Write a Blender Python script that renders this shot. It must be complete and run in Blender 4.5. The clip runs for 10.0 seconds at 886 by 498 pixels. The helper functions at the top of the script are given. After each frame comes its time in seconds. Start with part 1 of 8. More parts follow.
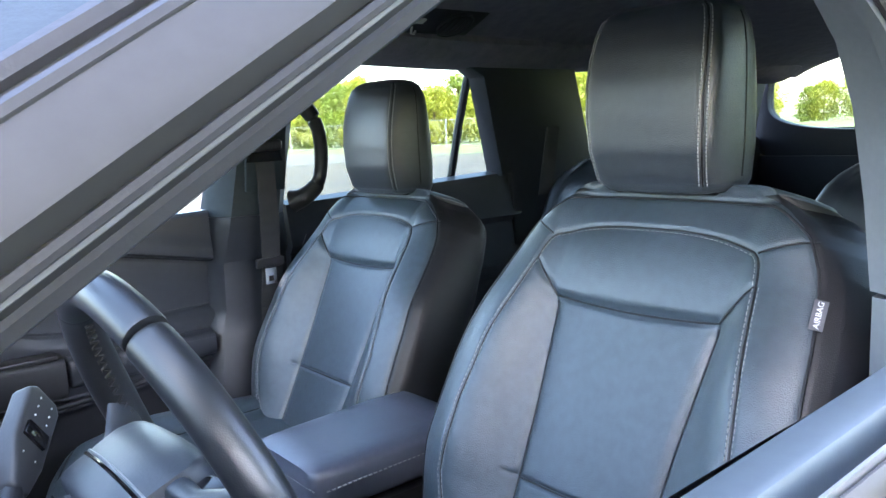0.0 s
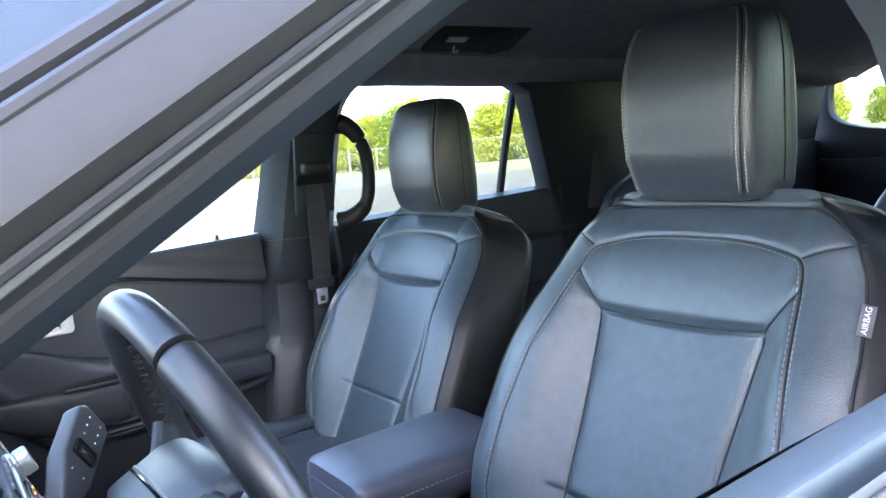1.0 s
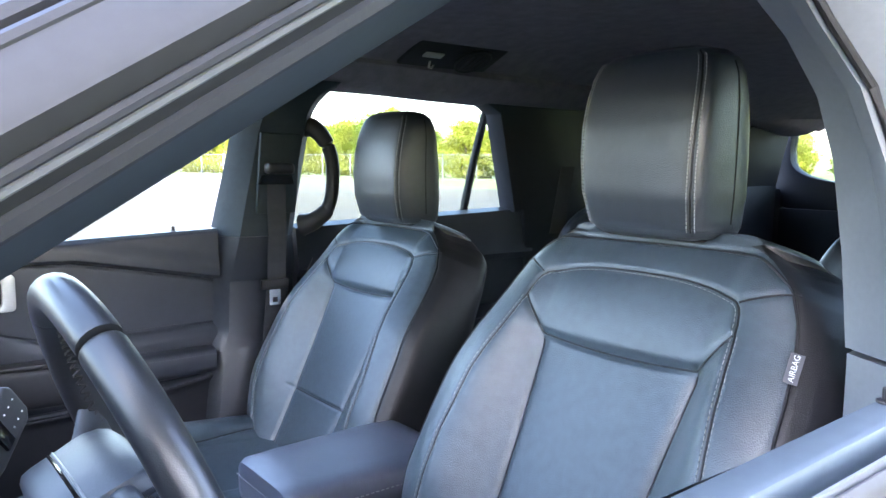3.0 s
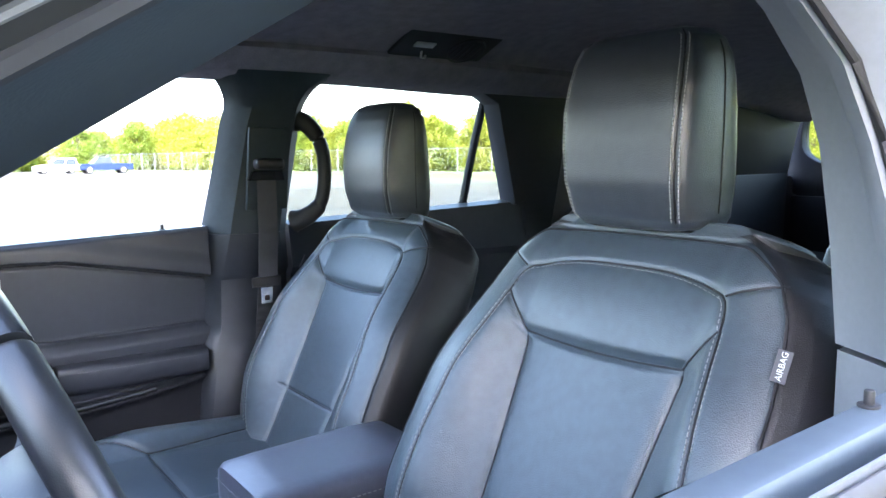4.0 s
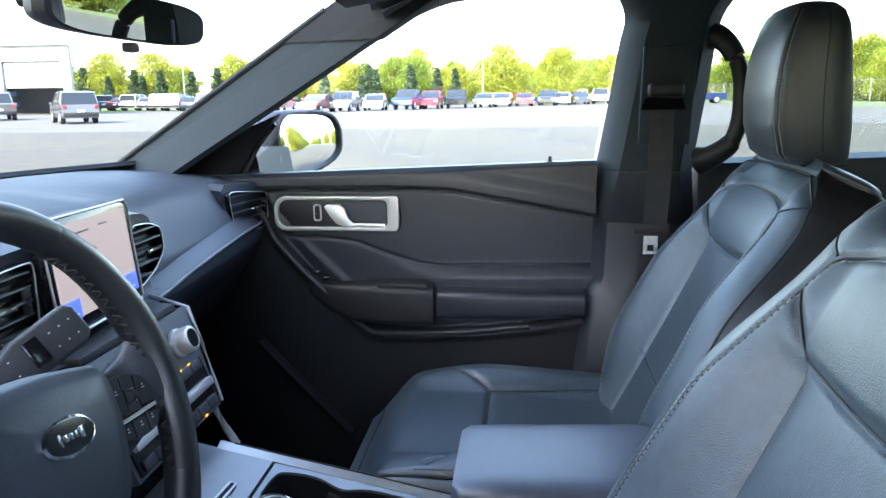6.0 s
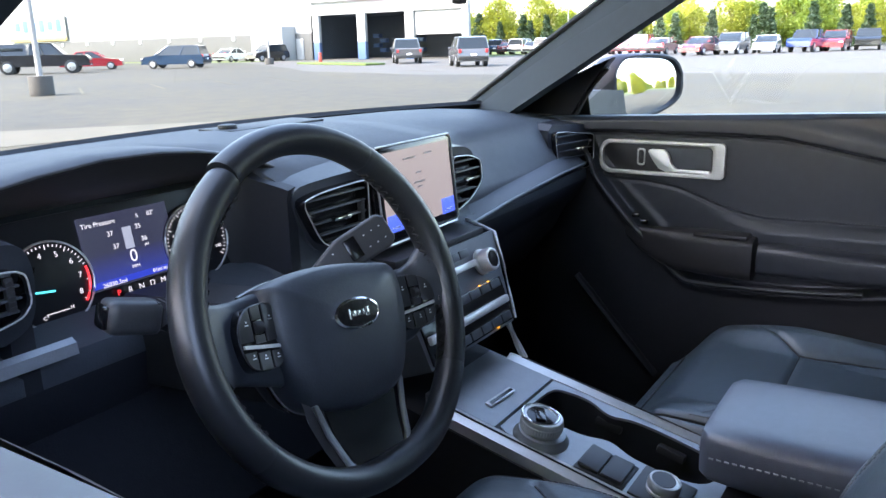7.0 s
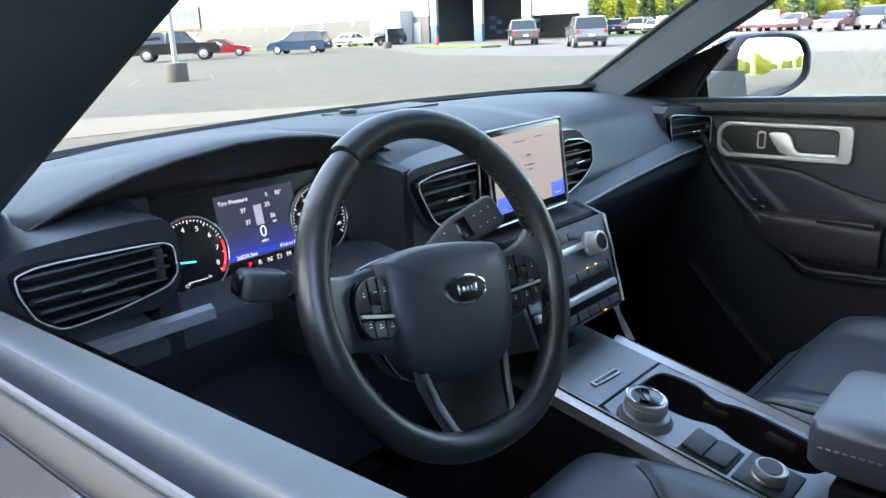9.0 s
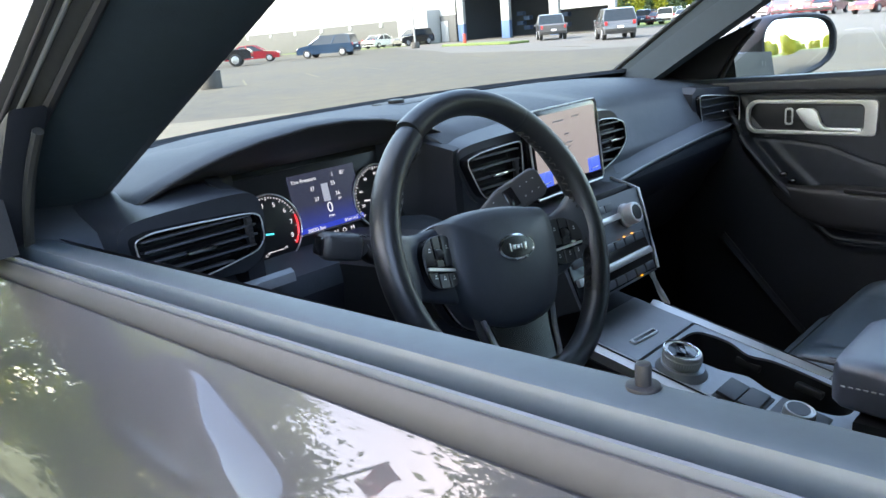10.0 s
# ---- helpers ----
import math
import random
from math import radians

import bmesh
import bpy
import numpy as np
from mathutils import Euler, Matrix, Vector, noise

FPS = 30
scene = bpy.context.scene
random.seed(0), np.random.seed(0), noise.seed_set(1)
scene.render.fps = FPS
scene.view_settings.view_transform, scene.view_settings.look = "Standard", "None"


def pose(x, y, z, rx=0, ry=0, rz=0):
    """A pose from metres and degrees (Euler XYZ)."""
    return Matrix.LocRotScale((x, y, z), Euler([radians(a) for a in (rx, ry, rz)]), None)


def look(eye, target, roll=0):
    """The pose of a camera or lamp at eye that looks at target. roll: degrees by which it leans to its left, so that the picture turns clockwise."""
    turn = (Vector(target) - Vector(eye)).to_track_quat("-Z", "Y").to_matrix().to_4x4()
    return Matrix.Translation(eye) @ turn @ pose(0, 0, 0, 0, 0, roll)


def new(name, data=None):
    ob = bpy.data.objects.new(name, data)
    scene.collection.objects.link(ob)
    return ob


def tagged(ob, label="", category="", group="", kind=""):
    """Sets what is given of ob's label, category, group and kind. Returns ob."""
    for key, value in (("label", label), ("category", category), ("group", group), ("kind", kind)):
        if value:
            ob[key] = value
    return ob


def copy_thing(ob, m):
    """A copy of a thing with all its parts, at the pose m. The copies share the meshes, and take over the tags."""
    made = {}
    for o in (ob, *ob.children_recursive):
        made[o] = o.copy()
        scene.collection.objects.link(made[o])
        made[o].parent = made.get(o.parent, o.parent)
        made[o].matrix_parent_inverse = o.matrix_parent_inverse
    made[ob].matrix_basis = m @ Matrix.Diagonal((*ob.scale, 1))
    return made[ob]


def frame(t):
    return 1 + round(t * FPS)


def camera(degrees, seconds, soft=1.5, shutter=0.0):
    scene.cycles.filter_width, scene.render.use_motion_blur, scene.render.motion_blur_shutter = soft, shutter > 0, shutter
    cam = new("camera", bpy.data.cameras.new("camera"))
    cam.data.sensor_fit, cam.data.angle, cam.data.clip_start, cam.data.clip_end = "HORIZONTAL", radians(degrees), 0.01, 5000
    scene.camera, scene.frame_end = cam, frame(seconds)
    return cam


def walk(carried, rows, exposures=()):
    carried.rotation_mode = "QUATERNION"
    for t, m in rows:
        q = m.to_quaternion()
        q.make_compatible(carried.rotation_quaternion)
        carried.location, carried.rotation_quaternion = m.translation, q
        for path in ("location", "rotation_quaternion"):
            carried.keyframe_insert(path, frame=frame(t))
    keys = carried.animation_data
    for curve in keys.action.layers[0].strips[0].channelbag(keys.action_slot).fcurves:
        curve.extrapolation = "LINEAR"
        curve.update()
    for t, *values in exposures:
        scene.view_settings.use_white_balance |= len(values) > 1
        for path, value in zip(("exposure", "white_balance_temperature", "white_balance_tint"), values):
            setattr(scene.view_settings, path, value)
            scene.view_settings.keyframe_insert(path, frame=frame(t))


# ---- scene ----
LENS = 60.0
cam = camera(LENS, 10.0)
PATH = [
    (0, (-1.014, 0.696, 1.342), (0.612, -0.625, 1.019), -2.7),
    (0.5, (-1.030, 0.687, 1.339), (0.644, -0.584, 1.070), -4.5),
    (1, (-1.037, 0.676, 1.338), (0.693, -0.520, 1.074), -5.0),
    (1.5, (-1.040, 0.670, 1.337), (0.685, -0.533, 1.074), -2.5),
    (2, (-1.050, 0.666, 1.341), (0.651, -0.576, 1.096), -0.3),
    (2.5, (-1.053, 0.665, 1.340), (0.624, -0.612, 1.111), 0.6),
    (4, (-1.050, 0.591, 1.336), (0.654, -0.646, 1.088), -0.5),
    (4.5, (-1.039, 0.439, 1.329), (0.764, -0.639, 1.046), -1.5),
    (5, (-1.038, 0.283, 1.335), (0.922, -0.456, 1.010), -1.5),
    (5.5, (-0.983, 0.181, 1.339), (1.081, -0.145, 0.981), -0.6),
    (6, (-0.916, 0.119, 1.323), (1.150, 0.342, 0.905), -0.7),
    (6.2, (-0.909, 0.094, 1.319), (1.112, 0.551, 0.874), -1.0),
    (7.3, (-0.966, -0.025, 1.326), (0.640, 1.236, 0.758), -1.5),
    (7.5, (-0.969, -0.028, 1.327), (0.596, 1.282, 0.753), -1.6),
    (8, (-0.970, -0.027, 1.329), (0.548, 1.333, 0.749), -1.7),
    (8.5, (-0.976, -0.029, 1.330), (0.532, 1.343, 0.749), -2.0),
    (9, (-0.978, -0.032, 1.330), (0.529, 1.341, 0.749), -2.6),
    (9.5, (-1.005, -0.052, 1.327), (0.485, 1.341, 0.750), -3.6),
    (10, (-1.080, -0.090, 1.321), (0.364, 1.350, 0.742), -4.9),
]
EXPOSURES = [(0, 4.6, 6400, 22), (1.5, 4.7, 6400, 24), (4.5, 4.75, 6400, 25), (6.0, 4.15, 6500, 20), (7.5, 3.85, 6700, 24), (8.5, 3.98, 6800, 19), (9.5, 3.97, 6800, 18), (10, 3.72, 6850, 17)]
walk(cam, [(t, look(eye, target, roll)) for t, eye, target, roll in PATH], EXPOSURES)

# ---- world, sun, exposure ----
SUN_AZ, SUN_EL = 148.0, 43.0          # degrees: direction towards the sun (0 = +x, 90 = +y) and its height
world = bpy.data.worlds.new("world")
scene.world = world
world.use_nodes = True
wn = world.node_tree.nodes
sky = wn.new("ShaderNodeTexSky")
sky.sky_type = "NISHITA"
sky.sun_disc = False
sky.sun_elevation = radians(SUN_EL)
sky.sun_rotation = radians(90.0 - SUN_AZ)
sky.air_density, sky.dust_density, sky.ozone_density = 1.2, 1.7, 1.1
wn["Background"].inputs["Strength"].default_value = 0.15
world.node_tree.links.new(sky.outputs["Color"], wn["Background"].inputs["Color"])
sun_data = bpy.data.lights.new("sun", "SUN")
sun_data.energy, sun_data.angle, sun_data.color = 2.1, radians(0.5), (1.0, 0.95, 0.87)
sun = new("sun", sun_data)
sa, se = radians(SUN_AZ), radians(SUN_EL)
sun.matrix_world = look((40 * math.cos(sa), 40 * math.sin(sa), 40 * math.tan(se)), (0, 0, 0))

# ---- materials ----
def mat(name, col, rough=0.5, metal=0.0, vary=0.12, scale=8.0, bump=0.0, bump_scale=300.0, spec=0.5,
        coat=0.0, emit=None, strength=0.0, kind="noise", col2=None, rvary=0.08, coat_rough=0.02):
    m = bpy.data.materials.new(name)
    m.use_nodes = True
    nt = m.node_tree
    n, l = nt.nodes, nt.links
    b = n["Principled BSDF"]
    b.inputs["Metallic"].default_value = metal
    b.inputs["Specular IOR Level"].default_value = spec
    b.inputs["Coat Weight"].default_value = coat
    b.inputs["Coat Roughness"].default_value = coat_rough
    tc = n.new("ShaderNodeTexCoord")
    n1 = n.new("ShaderNodeTexNoise")
    n1.inputs["Scale"].default_value, n1.inputs["Detail"].default_value = scale, 6.0
    l.new(tc.outputs["Object"], n1.inputs["Vector"])
    n2 = n.new("ShaderNodeTexNoise")
    n2.inputs["Scale"].default_value, n2.inputs["Detail"].default_value = scale * 14, 3.0
    l.new(tc.outputs["Object"], n2.inputs["Vector"])
    mixf = n.new("ShaderNodeMath")
    mixf.operation = "MULTIPLY_ADD"
    mixf.inputs[1].default_value = 0.45
    l.new(n2.outputs["Fac"], mixf.inputs[0])
    sc = n.new("ShaderNodeMath")
    sc.operation = "MULTIPLY"
    sc.inputs[1].default_value = 0.55
    l.new(n1.outputs["Fac"], sc.inputs[0])
    l.new(sc.outputs[0], mixf.inputs[2])
    ramp = n.new("ShaderNodeValToRGB")
    c = Vector(col)
    lo, hi = (c * (1 - vary), c * (1 + vary)) if col2 is None else (c, Vector(col2))
    ramp.color_ramp.elements[0].position, ramp.color_ramp.elements[1].position = 0.36, 0.66
    ramp.color_ramp.elements[0].color, ramp.color_ramp.elements[1].color = (*lo, 1), (*hi, 1)
    l.new(mixf.outputs[0], ramp.inputs[0])
    l.new(ramp.outputs[0], b.inputs["Base Color"])
    rr = n.new("ShaderNodeMapRange")
    rr.inputs[3].default_value, rr.inputs[4].default_value = max(0.02, rough - rvary), min(1, rough + rvary)
    l.new(n1.outputs["Fac"], rr.inputs[0])
    l.new(rr.outputs[0], b.inputs["Roughness"])
    if bump > 0:
        if kind == "leather":
            tex = n.new("ShaderNodeTexVoronoi")
            tex.inputs["Scale"].default_value = bump_scale
            src = tex.outputs["Distance"]
        elif kind == "weave":
            tex = n.new("ShaderNodeTexWave")
            tex.inputs["Scale"].default_value = bump_scale
            src = tex.outputs["Fac"]
        else:
            tex = n.new("ShaderNodeTexNoise")
            tex.inputs["Scale"].default_value, tex.inputs["Detail"].default_value = bump_scale, 4.0
            src = tex.outputs["Fac"]
        l.new(tc.outputs["Object"], tex.inputs["Vector"])
        bp = n.new("ShaderNodeBump")
        bp.inputs["Strength"].default_value, bp.inputs["Distance"].default_value = bump, 0.002
        l.new(src, bp.inputs["Height"])
        l.new(bp.outputs[0], b.inputs["Normal"])
    if emit:
        b.inputs["Emission Color"].default_value = (*emit, 1)
        b.inputs["Emission Strength"].default_value = strength
    return m


LEATHER = mat("black_leather", (0.043, 0.063, 0.078), 0.40, vary=0.22, scale=5, bump=0.24, bump_scale=650, kind="leather", spec=0.9, coat=0.24, coat_rough=0.33)
HEAD_LEATHER = mat("headrest_leather", (0.026, 0.034, 0.043), 0.38, spec=0.9, vary=0.2, scale=5, bump=0.22, bump_scale=650, kind="leather", coat=0.30, coat_rough=0.30)
LEATHER_PLAIN = mat("smooth_black_leather", (0.015, 0.019, 0.027), 0.38, spec=0.8, vary=0.15, scale=6, bump=0.20, bump_scale=750, kind="leather", coat=0.35, coat_rough=0.30)
RIM_LEATHER = mat("wheel_leather", (0.015, 0.017, 0.020), 0.36, spec=0.7, bump=0.07, bump_scale=900, kind="leather")
THREAD = mat("grey_thread", (0.30, 0.31, 0.31), 0.8, scale=90)
THREAD_DARK = mat("dark_thread", (0.07, 0.07, 0.075), 0.8, scale=90)
PIPING = mat("black_piping", (0.012, 0.012, 0.013), 0.5)
SOFT = mat("soft_touch_plastic", (0.022, 0.026, 0.034), 0.44, spec=0.5, bump=0.12, bump_scale=420, vary=0.12, scale=4)
DASH_TOP = mat("dash_pad", (0.048, 0.056, 0.066), 0.56, spec=0.4, bump=0.2, bump_scale=480, vary=0.12, scale=4)
HARD = mat("hard_black_plastic", (0.016, 0.016, 0.018), 0.5, bump=0.15, bump_scale=520, scale=6)
PILLAR_TRIM = mat("grey_pillar_trim", (0.026, 0.037, 0.044), 0.60, spec=0.3, bump=0.10, bump_scale=460, scale=5)
GLOSS = mat("gloss_black", (0.006, 0.006, 0.007), 0.14, bump=0.0, scale=5)
SATIN = mat("satin_silver", (0.60, 0.60, 0.585), 0.34, metal=0.6, vary=0.05, scale=20)
BRUSHED = mat("brushed_grey_trim", (0.27, 0.285, 0.30), 0.36, metal=0.45, vary=0.08, scale=40, bump=0.05, bump_scale=900)
LEDGE = mat("grey_ledge_trim", (0.055, 0.064, 0.077), 0.48, vary=0.08, scale=30)
CHROME = mat("chrome", (0.80, 0.80, 0.81), 0.10, metal=1.0, vary=0.03, rvary=0.03)
HEADLINER = mat("headliner_cloth", (0.25, 0.225, 0.268), 0.95, bump=0.5, bump_scale=700, vary=0.2, scale=30)
VISOR = mat("visor_vinyl", (0.46, 0.43, 0.41), 0.75, bump=0.3, bump_scale=500)
CARPET = mat("black_carpet", (0.026, 0.027, 0.030), 1.0, bump=0.8, bump_scale=600)
BELT = mat("belt_webbing", (0.030, 0.031, 0.036), 0.65, bump=0.35, bump_scale=260, kind="weave")
RUBBER = mat("black_rubber", (0.014, 0.014, 0.015), 0.6, bump=0.1)
SILL = mat("grey_sill_plastic", (0.042, 0.059, 0.069), 0.48, spec=0.7, bump=0.03, bump_scale=420, scale=5)
ARM_LEATHER = mat("arm_rest_leather", (0.080, 0.089, 0.120), 0.40, spec=0.9, coat=0.25, coat_rough=0.30, bump=0.12, bump_scale=800, kind="leather", scale=6)
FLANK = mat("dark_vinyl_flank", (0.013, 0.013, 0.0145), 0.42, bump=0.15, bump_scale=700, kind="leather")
LOWER = mat("hard_lower_panel", (0.014, 0.0155, 0.020), 0.55, spec=0.3, bump=0.12, bump_scale=500)
PAINT = mat("grey_metallic_paint", (0.020, 0.021, 0.025), 0.5, metal=0.4, vary=0.06, scale=60, coat=0.78, rvary=0.03)
PAINT.node_tree.nodes["Principled BSDF"].inputs["Coat IOR"].default_value = 1.52
TAG = mat("white_tag_cloth", (0.10, 0.10, 0.11), 0.85, scale=60)
WHITE_INK = mat("white_ink", (0.75, 0.75, 0.75), 0.6)


def glass(name, tint=(1, 1, 1), rough=0.0, alpha=0.12):
    m = bpy.data.materials.new(name)
    m.use_nodes = True
    n, l = m.node_tree.nodes, m.node_tree.links
    n.remove(n["Principled BSDF"])
    tr, gl, mx, lw = n.new("ShaderNodeBsdfTransparent"), n.new("ShaderNodeBsdfGlossy"), n.new("ShaderNodeMixShader"), n.new("ShaderNodeLayerWeight")
    tr.inputs[0].default_value = (*tint, 1)
    gl.inputs["Roughness"].default_value = rough
    lw.inputs["Blend"].default_value = 0.5
    pw, ma = n.new("ShaderNodeMath"), n.new("ShaderNodeMath")
    pw.operation, ma.operation = "POWER", "MULTIPLY_ADD"
    pw.inputs[1].default_value, ma.inputs[1].default_value, ma.inputs[2].default_value = 5.0, 0.15, 0.045
    l.new(lw.outputs["Facing"], pw.inputs[0])
    l.new(pw.outputs[0], ma.inputs[0])
    l.new(ma.outputs[0], mx.inputs[0])
    l.new(tr.outputs[0], mx.inputs[1])
    l.new(gl.outputs[0], mx.inputs[2])
    l.new(mx.outputs[0], n["Material Output"].inputs["Surface"])
    return m


GLASS = glass("clear_window_glass", (0.78, 0.82, 0.80))
SCREEN_GLASS = glass("green_windscreen_glass", (0.50, 0.545, 0.515))
TINTED = glass("privacy_glass", (0.62, 0.67, 0.64))


def emitter(name, col, strength):
    return mat(name, tuple(0.1 * c for c in col), 0.25, emit=col, strength=strength, vary=0.02)


# ---- building blocks ----
K = 1.06                               # metres for one drawing unit


def thing(name, origin, label, category, group="", kind=""):
    ob = new(name)
    ob.empty_display_size = 0.05
    ob.location = Vector(origin) * K
    tagged(ob, label, category, group, kind)
    return ob


def origin_of(ob):
    p = Vector(ob.location)
    while ob.parent is not None:
        ob = ob.parent
        p += ob.location
    return p


def shade(bm, angle=38):
    lim = radians(angle)
    for f in bm.faces:
        f.smooth = True
    for e in bm.edges:
        if len(e.link_faces) != 2 or e.calc_face_angle(0) > lim:
            e.smooth = False


def mesh_of(name, bm, material, off, angle):
    bmesh.ops.recalc_face_normals(bm, faces=bm.faces)
    shade(bm, angle)
    for v in bm.verts:
        v.co = v.co * K - off
    me = bpy.data.meshes.new(name)
    bm.to_mesh(me)
    bm.free()
    for mm in (material if isinstance(material, (list, tuple)) else [material]):
        me.materials.append(mm)
    return me


def part(name, bm, material, parent, label="", angle=38):
    ob = new(name, mesh_of(name, bm, material, origin_of(parent), angle))
    ob.parent = parent
    if label:
        tagged(ob, label)
    return ob


def solo(name, bm, material, label, category, kind="", group="", angle=38):
    co = [v.co for v in bm.verts]
    o = Vector((sum(c.x for c in co) / len(co), sum(c.y for c in co) / len(co), min(c.z for c in co))) * K
    ob = new(name, mesh_of(name, bm, material, o, angle))
    ob.location = o
    return tagged(ob, label, category, group, kind)


def V(*a):
    return Vector(a)


def loft(rings, caps=True, closed=True, bm=None):
    bm = bm or bmesh.new()
    vs = [[bm.verts.new(p) for p in r] for r in rings]
    n = len(vs[0])
    for a, b in zip(vs, vs[1:]):
        for i in range(n if closed else n - 1):
            j = (i + 1) % n
            bm.faces.new((a[i], a[j], b[j], b[i]))
    if caps and closed:
        bm.faces.new(vs[0])
        bm.faces.new(vs[-1])
    return bm


def bevelled(bm, w, seg=2, angle=30):
    if w > 0:
        es = [e for e in bm.edges if len(e.link_faces) == 2 and e.calc_face_angle(0) > radians(angle)]
        bmesh.ops.bevel(bm, geom=es, offset=w, segments=seg, profile=0.6, affect="EDGES", clamp_overlap=True)
    return bm


def box(c, s, bev=0.0, rot=None, bm=None, seg=2):
    b2 = bmesh.new()
    bmesh.ops.create_cube(b2, size=1)
    for v in b2.verts:
        v.co = V(v.co.x * s[0], v.co.y * s[1], v.co.z * s[2])
    bevelled(b2, bev, seg)
    m = Matrix.Translation(c) @ (Euler([radians(a) for a in rot]).to_matrix().to_4x4() if rot else Matrix())
    b2.transform(m)
    return join(bm, b2)


def join(bm, b2):
    if bm is None:
        return b2
    me = bpy.data.meshes.new("tmp")
    b2.to_mesh(me)
    b2.free()
    bm.from_mesh(me)
    bpy.data.meshes.remove(me)
    return bm


def prism(pts, d, bev=0.0, bm=None, seg=2):
    """A flat polygon pushed along the vector d."""
    b2 = bmesh.new()
    a = [b2.verts.new(p) for p in pts]
    b = [b2.verts.new(Vector(p) + Vector(d)) for p in pts]
    b2.faces.new(a)
    b2.faces.new(b[::-1])
    for i in range(len(a)):
        j = (i + 1) % len(a)
        b2.faces.new((a[j], a[i], b[i], b[j]))
    bmesh.ops.recalc_face_normals(b2, faces=b2.faces)
    bevelled(b2, bev, seg)
    return join(bm, b2)


def smooth_path(pts, n=8):
    """A Catmull-Rom line through the points."""
    P = [Vector(p) for p in pts]
    out = []
    for i in range(len(P) - 1):
        p0, p1, p2, p3 = P[max(i - 1, 0)], P[i], P[i + 1], P[min(i + 2, len(P) - 1)]
        for k in range(n):
            t = k / n
            out.append(0.5 * ((2 * p1) + (p2 - p0) * t + (2 * p0 - 5 * p1 + 4 * p2 - p3) * t * t + (3 * p1 - p0 - 3 * p2 + p3) * t ** 3))
    out.append(P[-1])
    return out


def soft_loop(pts, times=2, cut=0.22):
    """A closed loop with its corners cut round."""
    P = [Vector(p) for p in pts]
    for _ in range(times):
        Q = []
        for a, b in zip(P, P[1:] + P[:1]):
            Q += [a + (b - a) * cut, a + (b - a) * (1 - cut)]
        P = Q
    return P


def tube(path, r, n=8, closed=False, bm=None, flat=1.0, up=None):
    """A round or flattened rod along a path; r may be a list."""
    P = [Vector(p) for p in path]
    rings = []
    for i, p in enumerate(P):
        a = P[i - 1] if (i > 0 or closed) else p
        b = P[(i + 1) % len(P)] if (i < len(P) - 1 or closed) else p
        t = (b - a).normalized()
        u = Vector(up) if up else (V(0, 0, 1) if abs(t.z) < 0.9 else V(1, 0, 0))
        s = t.cross(u).normalized()
        w = s.cross(t).normalized()
        rr = r[i] if isinstance(r, (list, tuple)) else r
        rings.append([p + s * rr * math.cos(2 * math.pi * k / n) + w * rr * flat * math.sin(2 * math.pi * k / n) for k in range(n)])
    if closed:
        rings.append(rings[0])
        b2 = bmesh.new()
        vs = [[b2.verts.new(q) for q in g] for g in rings[:-1]]
        m = len(vs)
        for i in range(m):
            for k in range(n):
                b2.faces.new((vs[i][k], vs[i][(k + 1) % n], vs[(i + 1) % m][(k + 1) % n], vs[(i + 1) % m][k]))
        return join(bm, b2)
    return join(bm, loft(rings))


def disc(c, normal, r, h, n=32, bev=0.0, bm=None, r2=None):
    b2 = bmesh.new()
    bmesh.ops.create_cone(b2, cap_ends=True, segments=n, radius1=r, radius2=r if r2 is None else r2, depth=h)
    bevelled(b2, bev)
    q = V(0, 0, 1).rotation_difference(Vector(normal).normalized()).to_matrix().to_4x4()
    b2.transform(Matrix.Translation(Vector(c)) @ q)
    return join(bm, b2)


def text_mesh(body, size, m, depth=0.0005):
    cu = bpy.data.curves.new("t", "FONT")
    cu.body, cu.size, cu.extrude, cu.align_x, cu.align_y = body, size, depth, "CENTER", "CENTER"
    ob = bpy.data.objects.new("t", cu)
    scene.collection.objects.link(ob)
    bpy.context.view_layer.update()
    me = bpy.data.meshes.new_from_object(ob.evaluated_get(bpy.context.evaluated_depsgraph_get()))
    bpy.data.objects.remove(ob)
    bm = bmesh.new()
    bm.from_mesh(me)
    bpy.data.meshes.remove(me)
    bm.transform(m)
    return bm


def lerp(tab, x):
    """Piecewise-linear table of (x, value)."""
    if x <= tab[0][0]:
        return tab[0][1]
    for (a, fa), (b, fb) in zip(tab, tab[1:]):
        if x <= b:
            return fa + (fb - fa) * (x - a) / (b - a)
    return tab[-1][1]


def sstep(a, b, x):
    t = min(1, max(0, (x - a) / (b - a)))
    return t * t * (3 - 2 * t)


# ---- car shell ----
FRAME_GREY = mat("satin_grey_frame", (0.027, 0.027, 0.025), 0.52, vary=0.12, scale=10, spec=0.28)
PALE_LIP = mat("pale_metal_lip", (0.12, 0.12, 0.115), 0.45, vary=0.08, scale=10)
BODY_GREY = mat("grey_body_paint", (0.175, 0.190, 0.205), 0.5, vary=0.06, scale=10)

def belt_z(y):
    return 1.1075 - 0.038 * (y - 0.05)


shell = thing("car_body", (0, 0, 0.3), "dark grey sport utility car body with black interior trim", "car")


def a_ring(z, pts, sgn, dy):
    return [V(sgn * (x + dx * (z - 1.3)), y + dy + sy * (z - 1.3), z) for x, y, dx, sy in pts]


